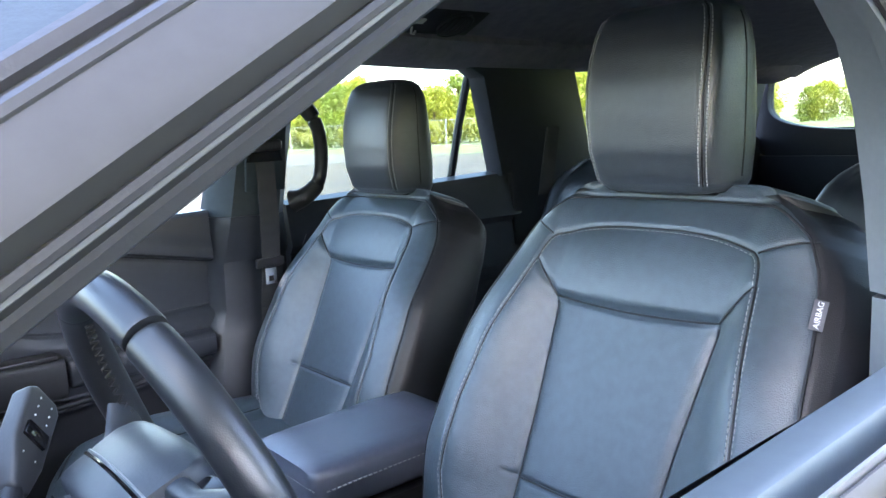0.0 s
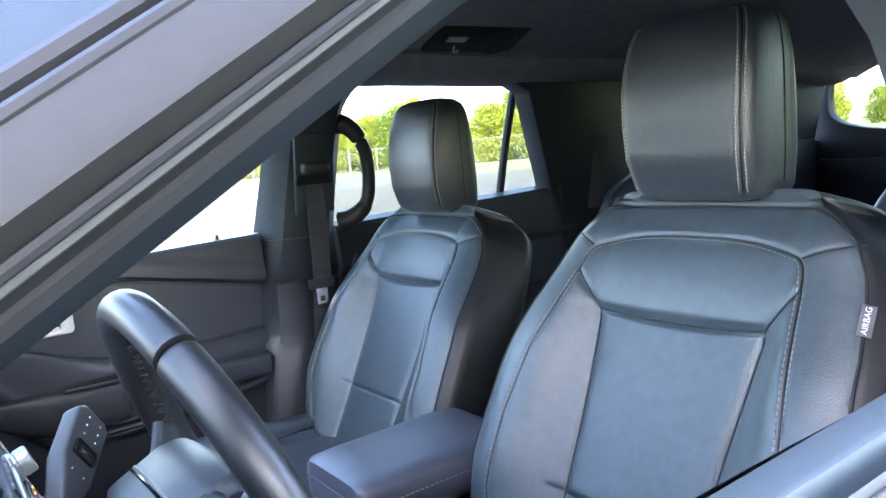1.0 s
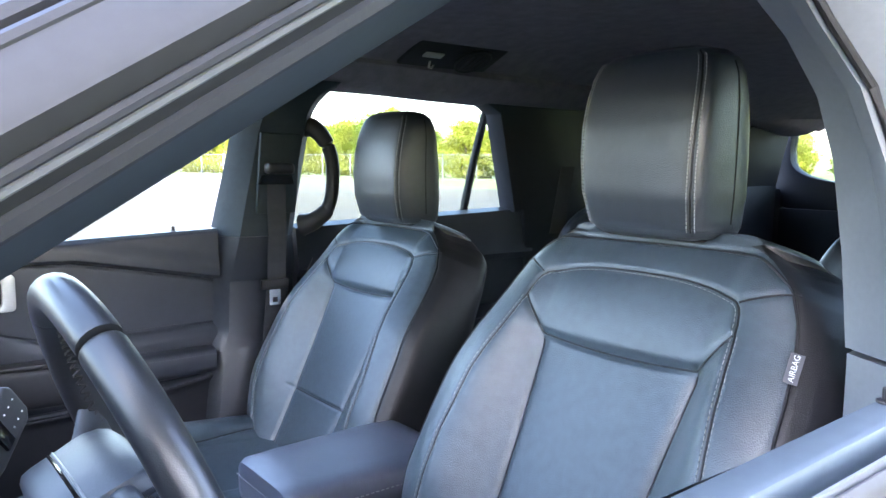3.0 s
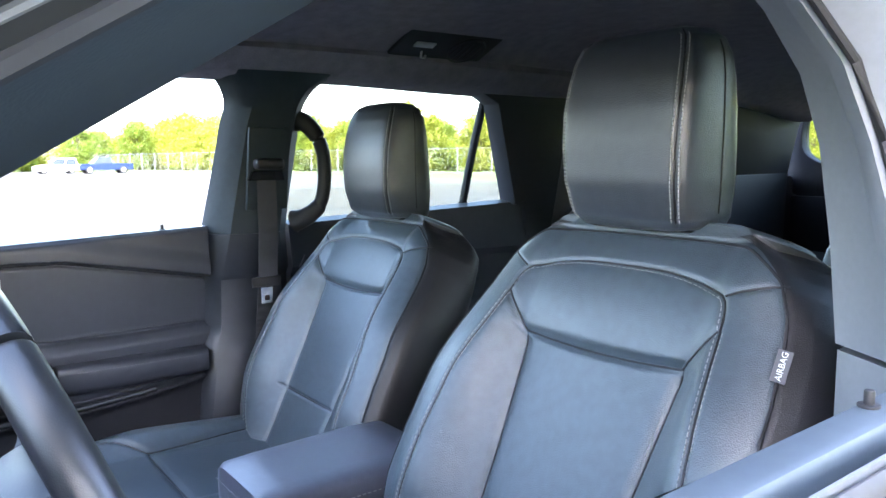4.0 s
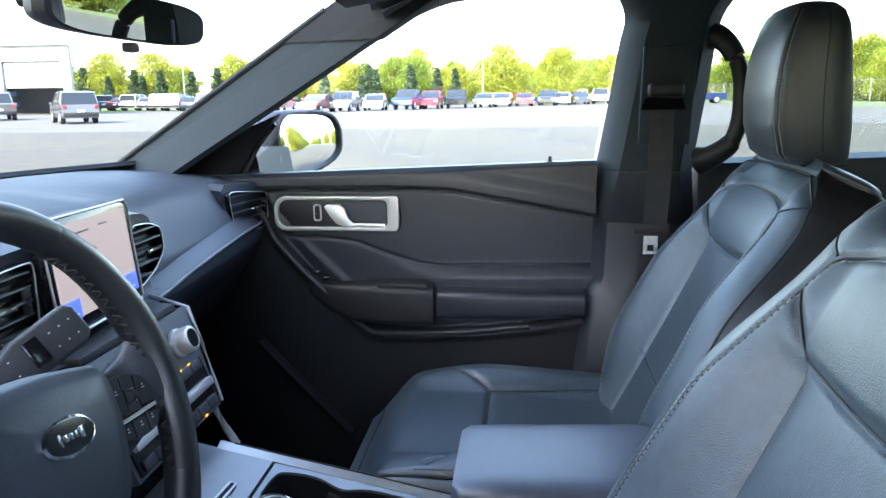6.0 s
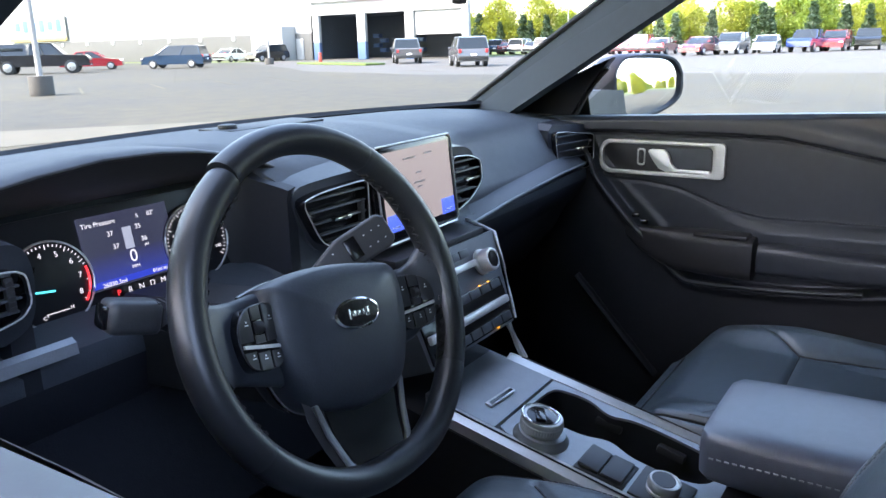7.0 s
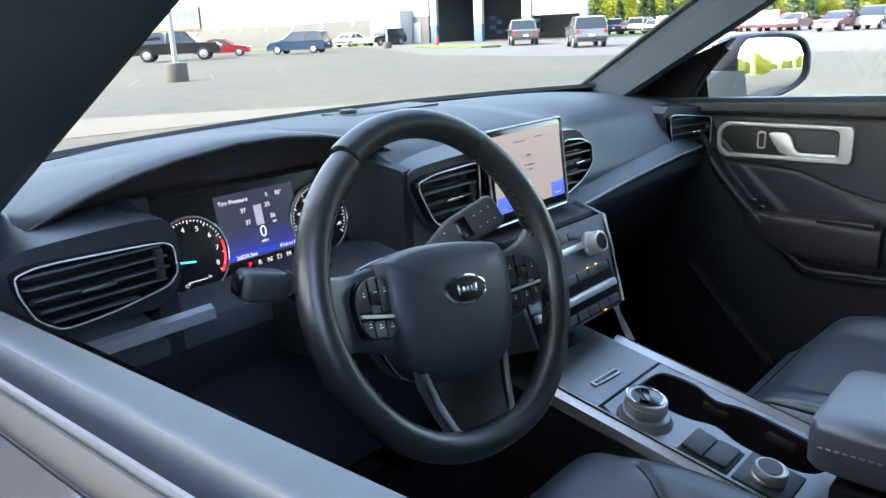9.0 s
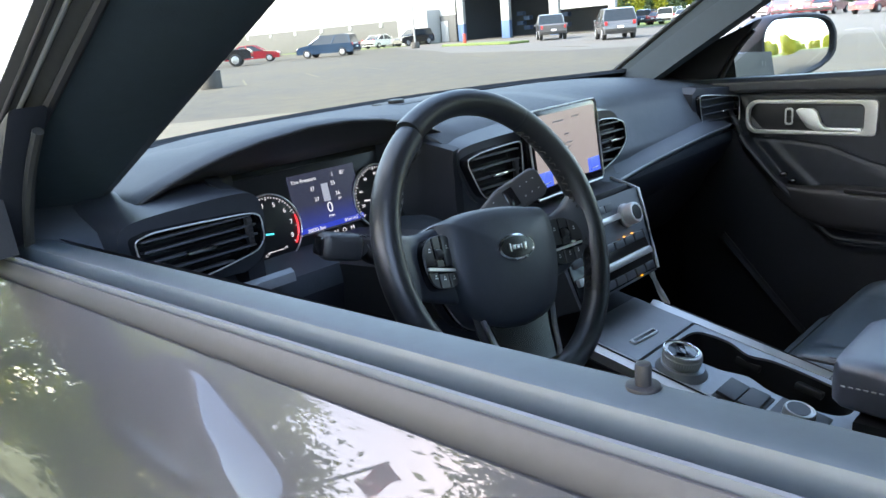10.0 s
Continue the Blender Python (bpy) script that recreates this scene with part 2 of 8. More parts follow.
A_TRIM = [(0.664, 0.735, -0.37, -1.66), (0.628, 0.57, -0.30, -1.70), (0.617, 0.455, -0.228, -1.72), (0.640, 0.443, -0.20, -1.70),
          (0.745, 0.512, -0.12, -1.62), (0.748, 0.584, -0.12, -1.62)]
A_FRAME = [(x, y, -0.12, -1.62) for x, y in ((0.746, 0.511), (0.757, 0.513), (0.762, 0.521), (0.778, 0.533), (0.7875, 0.5485), (0.7862, 0.5555),
                                              (0.7772, 0.5795), (0.7735, 0.5795), (0.770, 0.5855), (0.764, 0.5905), (0.750, 0.592))]
for sgn, dy in ((1, 0.035), (-1, 0.0)):
    zs = [1.06 + 0.35 * i / 8 for i in range(9)]
    trim_ = A_TRIM if sgn < 0 else [(0.674, 0.640, -0.33, -1.66), (0.642, 0.545, -0.28, -1.70)] + A_TRIM[2:]
    if sgn > 0:
        part("glass_seal", tube([V(0.676 - 0.33 * (z - 1.3), 0.644 + dy - 1.66 * (z - 1.3), z) for z in zs], 0.007, 8), RUBBER, shell, "black windscreen edge seal")
    part("pillar_trim", bevelled(loft([a_ring(z, trim_, sgn, dy) for z in zs]), 0.012, 3, 25), PILLAR_TRIM, shell, "dark grey windscreen pillar trim")
    part("door_frame", bevelled(loft([a_ring(z, A_FRAME, sgn, dy) for z in zs]), 0.0018, 2, 20), FRAME_GREY, shell, "dark grey metal door frame")
    seal = [V(sgn * (0.750 - 0.12 * (z - 1.3)), 0.509 + dy - 1.62 * (z - 1.3), z) for z in zs]
    part("door_seal", tube(seal, 0.0055, 8), RUBBER, shell, "black rubber door seal")
    for nm, x, y, r, mt, lb in (("door_seal", 0.779, 0.5325, 0.0024, RUBBER, "thin black frame seal"), ("frame_lip", 0.7695, 0.5255, 0.0022, PALE_LIP, "pale metal frame lip"),
                                ("windscreen_seal", 0.7745, 0.5815, 0.003, RUBBER, "thin black frame seal"), ("windscreen_seal", 0.764, 0.592, 0.0045, RUBBER, "black rubber windscreen seal")):
        part(nm, tube([V(sgn * (x - 0.12 * (z - 1.3)), y + dy - 1.62 * (z - 1.3), z) for z in zs], r, 8), mt, shell, lb)

# black cloth over the top of the passenger side pillar
cover = [[V(x, y, z) + (V(x, y, z) - c_) * 0.07 for x, y, z in ring_] for ring_ in [a_ring(1.352 + 0.0125 * k, [(0.674, 0.640, -0.33, -1.66), (0.642, 0.545, -0.28, -1.70)] + A_TRIM[2:], 1, 0.035) for k in range(9)] for c_ in [sum(ring_, V(0, 0, 0)) / len(ring_)]]
part("pillar_top", bevelled(loft(cover), 0.006, 2, 25), LOWER, shell, "black cloth pillar top")

# side rails above the doors
RAIL = [(0.612, 0.375, 1.385), (0.616, 0.33, 1.405), (0.626, 0.25, 1.432), (0.637, 0.12, 1.443), (0.642, -0.10, 1.446), (0.645, -0.40, 1.448),
        (0.648, -0.80, 1.438), (0.648, -1.30, 1.438), (0.640, -1.60, 1.452), (0.636, -2.00, 1.452), (0.62, -2.45, 1.40)]
for sgn, dy in ((1, 0.0), (-1, -0.04)):
    rings = []
    for x, y, z in smooth_path(RAIL, 5):
        w = sstep(0.42, 0.2, y)
        rings.append([V(sgn * (x + a), y + dy, z + b) for a, b in ((0, 0), (-0.03, 0.012), (-0.075 * w, 0.05), (-0.03, 0.13), (0.05, 0.12), (0.115, 0.06), (0.125, 0.01), (0.10, -0.004), (0.05, -0.006))])
    part("roof_rail", bevelled(loft(rings), 0.008, 2, 30), HEADLINER, shell, "black cloth roof side rail")

# headliner and outer roof
def roof_sheet(dz, xr, t):
    rows = []
    for i in range(28):
        y = 0.40 - 2.95 * i / 27
        zc = lerp([(-2.55, 1.50), (-1.8, 1.545), (-0.8, 1.575), (-0.1, 1.575), (0.2, 1.545), (0.40, 1.485)], y)
        rows.append([(xr * (2 * k / 32 - 1), y, zc + dz) for k in range(33)])
    def sec(row, off):
        return [V(x, y, z + off - 0.125 * abs(x / 0.68) ** 4) for x, y, z in row]
    return loft([sec(r, 0) + sec(r, t)[::-1] for r in rows])


part("headliner", roof_sheet(0.0, 0.62, 0.03), HEADLINER, shell, "black cloth headliner")
part("roof_panel", roof_sheet(0.055, 0.70, 0.02), PAINT, shell, "dark grey painted roof")

# windscreen and its dark border
def ws(u, v):
    x = u * (0.80 - 0.17 * v)
    y0, z0 = 1.17 - 0.22 * u * u - 0.02 * u, 1.095
    y1, z1 = 0.40 - 0.06 * u * u, 1.475 - 0.07 * u * u
    return V(x, y0 + (y1 - y0) * v, z0 + (z1 - z0) * v + 0.02 * math.sin(math.pi * v))


bm = bmesh.new()
G = [[bm.verts.new(ws(-1 + 2 * i / 30, j / 14)) for i in range(31)] for j in range(15)]
for j in range(14):
    for i in range(30):
        bm.faces.new((G[j][i], G[j][i + 1], G[j + 1][i + 1], G[j + 1][i]))
pane = part("windscreen", bm, SCREEN_GLASS, shell, "clear windscreen glass")
pane.visible_shadow = False
for v0, v1, nm in ((-0.03, 0.035, "windscreen_border"), (0.95, 1.02, "windscreen_border")):
    rings = []
    for i in range(31):
        u = -1 + 2 * i / 30
        a, b = ws(u, v0), ws(u, v1)
        rings.append([a + V(0, -0.006, 0.0), b + V(0, -0.006, 0.0), b + V(0, 0, 0.008), a + V(0, 0, 0.008)])
    part(nm, loft(rings), RUBBER, shell, "black windscreen border")

# header trim across the top of the windscreen
rings = []
for i in range(25):
    u = 0.80 * (-1 + 2 * i / 24)
    p = ws(u, 0.93)
    rings.append([p + V(0, 0.02, -0.012), p + V(0, -0.12, 0.01), p + V(0, -0.13, 0.05), p + V(0, 0.03, 0.02)])
part("header_trim", bevelled(loft(rings), 0.008), HEADLINER, shell, "black cloth windscreen header")

# bonnet, cowl, floor and bulkhead
rings = []
for i in range(21):
    u = -1 + 2 * i / 20
    prof = [(1.20, 1.050), (1.25, 1.075), (1.5, 1.065), (1.8, 1.02), (2.05, 0.92), (2.15, 0.75), (2.12, 0.45), (1.2, 0.45)]
    rings.append([V(0.84 * u, y - 0.12 * u * u, z - 0.05 * u ** 4) for y, z in prof])
part("bonnet", bevelled(loft(rings), 0.01, 2, 40), PAINT, shell, "dark grey painted bonnet")
part("cowl", box((0, 1.16, 1.03), (1.5, 0.14, 0.04), 0.01), RUBBER, shell, "black plastic cowl")
part("floor_pan", box((0, -0.75, 0.33), (1.62, 3.6, 0.10), 0.02), CARPET, shell, "black carpeted floor")
part("bulkhead", box((0, 1.12, 0.68), (1.6, 0.06, 0.72), 0.02), CARPET, shell, "black carpeted bulkhead")
for sgn in (1, -1):
    part("kick_panel", box((sgn * 0.80, 0.96, 0.72), (0.06, 0.36, 0.74), 0.01), HARD, shell, "black kick panel")
part("rear_floor", box((0, -2.1, 0.62), (1.5, 0.9, 0.5), 0.04), CARPET, shell, "black carpeted load floor")

# B pillars
def b_ring(z, yf, yr, xi, xo=0.83):
    return [V(xi, yf - 0.025, z), V(xi + 0.03, yf, z), V(xo, yf + 0.015, z), V(xo, yr, z), V(xi + 0.03, yr, z), V(xi - 0.005, yr + 0.03, z), V(xi - 0.012, (yf + yr) / 2, z)]


UP = [(1.092, -0.052, -0.225, 0.712), (1.16, -0.062, -0.232, 0.704), (1.25, -0.075, -0.242, 0.690), (1.34, -0.086, -0.250, 0.670), (1.39, -0.094, -0.258, 0.655), (1.43, -0.078, -0.285, 0.64), (1.455, -0.05, -0.32, 0.62)]
UP_FINE = [(p.x, p.y, q.x, q.y) for p, q in zip(smooth_path([(a, b, 0) for a, b, c, d in UP], 5), smooth_path([(c, d, 0) for a, b, c, d in UP], 5))]
LO = [(0.38, 0.05, -0.27, 0.70), (0.60, 0.016, -0.245, 0.712), (0.82, -0.014, -0.236, 0.716), (0.838, -0.018, -0.236, 0.726), (0.87, -0.030, -0.236, 0.735), (0.985, -0.034, -0.235, 0.735), (1.0, -0.034, -0.235, 0.722), (1.0912, -0.0515, -0.2255, 0.7125)]
part("pillar_trim", bevelled(loft([b_ring(z, f, r, x, 0.80 - 0.25 * (z - 1.1)) for z, f, r, x in UP_FINE]), 0.007, 2, 40), PILLAR_TRIM, shell, "dark grey centre pillar upper trim")
part("pillar_lower_trim", bevelled(loft([b_ring(z, f, r, x) for z, f, r, x in LO]), 0.006, 2, 25), SOFT, shell, "black centre pillar lower trim")
part("belt_adjuster_cover", box((0.677, -0.158, 1.240), (0.012, 0.100, 0.190), 0.005, (0, -10, 0)), PILLAR_TRIM, shell, "dark grey belt height adjuster cover")


def driver_b(z, xi, yi):
    xo = 0.757 - 0.30 * max(0, z - 1.13)
    k = sstep(1.30, 1.43, z)
    yo = -0.045 + 0.09 * k
    return [V(-x, y, z) for x, y in ((xi, yi), (xi + 0.055, yi + 0.030), (xo - 0.022, yo - 0.010), (xo - 0.006, yo), (xo, yo - 0.006), (xo, -0.24), (xi + 0.02, -0.25), (xi - 0.006, yi - 0.07))]


D_UP = [(1.093, 0.652, -0.122), (1.18, 0.645, -0.118), (1.27, 0.635, -0.110), (1.33, 0.628, -0.086), (1.38, 0.620, -0.040), (1.42, 0.612, 0.02), (1.455, 0.60, 0.09)]
part("pillar_trim", bevelled(loft([driver_b(*r) for r in D_UP]), 0.005, 2, 20), BODY_GREY, shell, "dark grey centre pillar upper trim")
part("pillar_lower_trim", bevelled(loft([driver_b(z, 0.655, -0.120) for z in (0.38, 0.7, 1.0, 1.088)]), 0.005, 2, 20), BODY_GREY, shell, "dark grey centre pillar lower trim")

rings, seal = [], []
for z, xi, yi in D_UP:
    xo = 0.757 - 0.30 * max(0, z - 1.13)
    yo = -0.045 + 0.09 * sstep(1.30, 1.43, z)
    rings.append([V(-x, y, z) for x, y in ((xo + 0.002, yo - 0.006), (xo + 0.030, yo - 0.018), (xo + 0.046, yo - 0.034), (xo + 0.050, yo - 0.10), (xo + 0.002, yo - 0.10))])
    seal.append(V(-(xo + 0.002), yo - 0.004, z))
rings.insert(0, [p + V(0, 0, -0.10) for p in rings[0]])
part("door_frame", bevelled(loft(rings), 0.006, 2, 30), BODY_GREY, shell, "grey rear edge of the door frame")
part("door_seal", tube(seal, 0.004, 8), RUBBER, shell, "black rubber pillar seal")

# rear side walls, quarter windows, tailgate
def wall_piece(nm, yz, sgn, mt, x0=0.735, lean=0.22, label="", th=0.07):
    pts = [V(sgn * (x0 + 0.05 - lean * max(0, z - 1.1)), y, z) for y, z in yz]
    return part(nm, prism(pts, (sgn * th, 0, 0), 0.006), mt, shell, label)


for sgn in (1, -1):
    rear_ = ((-1.36, 1.18), (-1.22, 1.445)) if sgn > 0 else ((-1.44, 1.18), (-1.35, 1.445))
    wall_piece("pillar_trim", [(-0.965, 1.12), (-1.00, 1.13), (-1.02, 0.9), (-1.30, 0.9), rear_[0], rear_[1], (-0.78, 1.44), (-0.845, 1.41)], sgn, SOFT, 0.69, label="black rear pillar trim")
    wall_piece("quarter_panel", [(-1.295, 0.4), (-2.5, 0.4), (-2.5, 1.19), (-1.295, 1.18)], sgn, LOWER, label="black rear quarter trim")
    wall_piece("pillar_trim", [(-2.01, 1.185), (-2.5, 1.185), (-2.5, 1.46), (-1.94, 1.46)], sgn, LOWER, label="black tail pillar trim")
    if sgn < 0:
        wall_piece("quarter_trim", [(-1.30, 1.175), (-2.05, 1.18), (-1.98, 1.465), (-1.30, 1.465)], sgn, LOWER, 0.725, label="black rear quarter pillar trim", th=0.02)
    q = wall_piece("quarter_glass", [(-1.18, 1.18), (-2.03, 1.18), (-1.97, 1.465), (-1.18, 1.465)], sgn, TINTED, 0.75, label="tinted quarter window", th=0.004)
    q.visible_shadow = False
# tailgate frame round the rear window
hole = [V(0.745 * math.copysign(abs(math.cos(a)) ** 0.55, math.cos(a)), -2.56, 1.345 + 0.152 * math.copysign(abs(math.sin(a)) ** 0.55, math.sin(a))) for a in [2 * math.pi * k / 48 for k in range(48)]]
outer = [V(p.x * 1.16, -2.56, 1.30 + (p.z - 1.345) * 1.78) for p in hole]
for sgn in (1, -1):
    part("tail_corner", box((sgn * 0.842, -2.56, 0.98), (0.13, 0.14, 0.40), 0.03), LOWER, shell, "black tail corner trim")
bm = loft([hole, outer, [p + V(0, -0.06, 0) for p in outer], [p + V(0, -0.06, 0) for p in hole], hole], caps=False)
bmesh.ops.remove_doubles(bm, verts=bm.verts, dist=1e-5)
part("tailgate_trim", bevelled(bm, 0.008), LOWER, shell, "black tailgate trim")
part("tailgate_lower", box((0, -2.59, 0.72), (1.64, 0.08, 0.75), 0.02), LOWER, shell, "black tailgate lower trim")
rg = part("rear_glass", prism([p + V(0, -0.03, 0) for p in hole], (0, -0.004, 0)), TINTED, shell, "tinted rear window")
rg.visible_shadow = False
wp = thing("rear_wiper", (0.42, -2.64, 1.19), "black rear window wiper arm on the tailgate glass", "wiper")
part("arm", tube([V(0.0, -2.64, 1.18), V(0.30, -2.645, 1.195), V(0.62, -2.64, 1.20)], [0.012, 0.008, 0.005], 8), RUBBER, wp)
part("hub", disc((0.0, -2.64, 1.17), (0, 1, 0), 0.03, 0.04, 16, 0.005), RUBBER, wp)


# ---- doors ----
SWOOSH = [(0.80, 1.045), (0.695, 1.02), (0.672, 0.985), (0.655, 0.945), (0.585, 0.865), (0.50, 0.785), (0.455, 0.742), (0.42, 0.735), (0.303, 0.738), (0.20, 0.745), (0.10, 0.757), (-0.06, 0.785)]
CREASE = [(0.80, 1.052), (0.60, 1.056), (0.36, 1.056), (0.27, 1.053), (0.10, 1.022), (-0.06, 0.992)]
STITCH = [(0.80, 0.945), (0.66, 0.945), (0.56, 0.942), (0.48, 0.932), (0.40, 0.902), (0.34, 0.886), (0.30, 0.881), (0.15, 0.883), (-0.06, 0.887)]


def at_y(tab, y):
    return lerp([(-a, b) for a, b in tab], -y)


def panel_x(y, z):
    """How far the inside door lining stands from the middle of the car."""
    sw, cr, st = at_y(SWOOSH, y), at_y(CREASE, y), at_y(STITCH, y)
    low = 0.742 - 0.012 * sstep(0.75, 0.45, z) - 0.006 * math.exp(-((z - sw + 0.012) / 0.008) ** 2)
    mid = 0.770
    if y < 0.43:                                           # arm rest bulge below the stitched line
        k = sstep(0.43, 0.27, y)
        mid = 0.770 - 0.016 * sstep(st + 0.012, st - 0.03, z) * k
    mid -= 0.004 * math.exp(-((z - (sw + 0.045)) / 0.016) ** 2) * sstep(0.46, 0.52, y)
    mid += 0.004 * math.exp(-((z - st) / 0.0035) ** 2)
    x = low + (mid - low) * sstep(sw - 0.006, sw + 0.009, z)
    upx = 0.732 + 0.008 * sstep(cr + 0.02, cr + 0.06, z)
    x = x + (upx - x) * sstep(cr - 0.008, cr + 0.004, z)
    x += 0.004 * math.exp(-((z - cr + 0.006) / 0.005) ** 2)
    top = belt_z(y)
    return x + 0.006 * sstep(top - 0.012, top, z) ** 2


PAD_C, PAD_H = (0.746, 0.8045), (0.034, 0.032)             # middle and half size of the padded arm rest


def pad_x(z):
    return PAD_C[0] - PAD_H[0] * (1 - min(1, abs(z - PAD_C[1]) / PAD_H[1]) ** 4) ** 0.25


def soft_ring(y, cx, cz, hx, hz, n=28, ex=0.5):
    out = []
    for k in range(n):
        c, s_ = math.cos(2 * math.pi * k / n), math.sin(2 * math.pi * k / n)
        out.append((cx + hx * math.copysign(abs(c) ** ex, c), y, cz + hz * math.copysign(abs(s_) ** ex, s_)))
    return out


def door(sgn, name, label, front, rear):
    dz, dx = (-0.007, 0.013) if sgn < 0 else (0.0, 0.0)
    d = thing(name, (sgn * 0.78, (front + rear) / 2, 0.42), label, "car door", "front doors")
    bm = bmesh.new()
    ny, nz = 190, 230
    vs = []
    for i in range(ny + 1):
        y = rear + (front - rear) * i / ny
        col = []
        for j in range(nz + 1):
            z = 0.42 + (belt_z(y) - 0.42) * (j / nz) ** 0.8
            col.append(bm.verts.new((sgn * (panel_x(y, z) + dx), y, z + dz)))
        vs.append(col)
    for i in range(ny):
        for j in range(nz):
            bm.faces.new((vs[i][j], vs[i + 1][j], vs[i + 1][j + 1], vs[i][j + 1]))
    for f in bm.faces:
        c = f.calc_center_median()
        if c.z - dz < at_y(SWOOSH, c.y) - 0.008:
            f.material_index = 1
    lining = part("inner_lining", bm, SOFT, d, "black soft-touch door lining with a stitched insert", 60)
    lining.data.materials.append(LOWER)
    def along(rings):
        return loft([[V(sgn * (x + dx), y, z + dz) for x, y, z in r] for r in rings])
    pad = [(0.300, 0.020, 0.022, 0.0), (0.2985, 0.030, 0.029, 0.0), (0.294, PAD_H[0], PAD_H[1], 0.0), (0.15, PAD_H[0], PAD_H[1], 0.0), (0.05, PAD_H[0], 0.0305, 0.0015), (rear + 0.02, PAD_H[0], 0.028, 0.004)]
    part("arm_pad", along([soft_ring(y, PAD_C[0], PAD_C[1] + up, hx, hz) for y, hx, hz, up in pad]), SOFT, d, "black padded arm rest with a stitched seam", 50)
    grip = [(0.585, 0.006, 0.012, 0.835), (0.545, 0.016, 0.026, 0.818), (0.505, 0.026, 0.037, 0.808), (0.470, 0.033, 0.043, 0.804), (0.430, 0.035, 0.0455, 0.8035), (0.320, 0.035, 0.0455, 0.8010), (0.306, 0.034, 0.0440, 0.8010), (0.3035, 0.028, 0.036, 0.8010)]
    part("grip_box", along([soft_ring(y, 0.746, cz, hx, hz, 28, 0.42) for y, hx, hz, cz in grip]), HARD, d, "black hard plastic grip box", 50)
    edge = smooth_path([(-a, b, 0) for a, b in SWOOSH if rear < a < 0.71], 6)
    roll = [V(sgn * (min(panel_x(-p.x, p.y + 0.012), panel_x(-p.x, p.y - 0.012)) - 0.001 + dx), -p.x, p.y + dz) for p in edge]
    part("pocket_edge", tube(roll, 0.0065, 10), LIT_EDGE, d, "dark grey rolled pocket edge, lightened where it catches light")
    ys = [rear + (front - rear) * i / 40 for i in range(41)]
    def strip(nm, prof, mt, lb, bev=0.0):
        rings = [[V(sgn * x, y, belt_z(y) + z + dz) for x, z in prof] for y in ys]
        part(nm, bevelled(loft(rings), bev, 2, 30), mt, d, lb)
    ci = 0.741 + dx
    strip("sill_cap", [(ci, -0.03), (ci + 0.002, -0.004), (ci + 0.006, 0.0008), (0.780, 0.0012), (0.7842, -0.0004), (0.7865, -0.0045), (0.787, -0.03)], SILL, "black grained sill cap", 0.0018)
    strip("inner_seal", [(0.7873, -0.03), (0.7873, -0.0265), (0.7905, -0.0285), (0.797, -0.0285), (0.8005, -0.0245), (0.8008, -0.03)], RUBBER, "black rubber seal in the window slot", 0.0012)
    strip("outer_seal", [(0.801, -0.02), (0.8012, -0.0050), (0.8025, -0.0026), (0.8045, -0.0030), (0.8052, -0.02)], LIP_GREY, "satin window seal lip", 0.0006)
    strip("moulding", [(0.8055, -0.03), (0.8055, -0.0095), (0.8064, -0.0066), (0.8080, -0.0066), (0.8110, -0.0105), (0.8128, -0.0150), (0.8134, -0.020), (0.8136, -0.03)], SATIN_BLACK, "satin black belt moulding", 0.0012)
    strip("moulding_seal", [(0.8138, -0.045), (0.8140, -0.0225), (0.8152, -0.0225), (0.8166, -0.027), (0.8168, -0.045)], RUBBER, "thin black moulding seal")
    skin = smooth_path([(0.8170, -0.027, 0), (0.8178, -0.0236, 0), (0.8200, -0.0236, 0), (0.850, -0.060, 0), (0.8767, -0.100, 0), (0.8996, -0.140, 0), (0.9178, -0.180, 0), (0.931, -0.220, 0), (0.939, -0.260, 0), (0.942, -0.30, 0), (0.942, -0.36, 0), (0.937, -0.41, 0), (0.939, -0.46, 0), (0.928, -0.58, 0), (0.905, -0.68, 0)], 4)
    skin = [(p[0], p[1]) for p in skin]
    rings = [[V(sgn * x, y, belt_z(y) + z + dz) for x, z in skin + [(0.812, -0.68), (0.812, -0.06)]] for y in ys]
    part("outer_skin", loft(rings), PAINT, d, "dark grey glossy painted door skin", 50)
    return d


# lighter than the lining: the light on the pocket ledge is in this colour
LIT_EDGE = mat("lit_edge_plastic", (0.030, 0.034, 0.041), 0.45, bump=0.1, bump_scale=420)

LIP_GREY = mat("grey_lip", (0.12, 0.13, 0.14), 0.35, vary=0.06, spec=0.7)
SATIN_BLACK = mat("satin_black_trim", (0.052, 0.050, 0.049), 0.50, vary=0.08, scale=12, spec=0.3)
door_p = door(1, "passenger_door", "black passenger door lining with silver handle bezel", 0.80, -0.035)
door_d = door(-1, "driver_door", "dark grey driver door with its window open", 0.80, -0.17)


# ---- door fittings ----
def yz_plate(x, pts, th, sgn=-1):
    return prism([V(x, y, z) for y, z in pts], (sgn * th, 0, 0), 0.0018)


def rounded(y0, y1, z0, z1, r, n=5, rr=None):
    """Corner-rounded rectangle in (y, z); r for the front end, rr for the rear end."""
    rr = r if rr is None else rr
    out = []
    for cy, cz, a0, q in ((y1 - r, z1 - r, 0, r), (y0 + rr, z1 - rr, 90, rr), (y0 + rr, z0 + rr, 180, rr), (y1 - r, z0 + r, 270, r)):
        for k in range(n + 1):
            a = radians(a0 + 90 * k / n)
            out.append((cy + q * math.cos(a), cz + q * math.sin(a)))
    return out


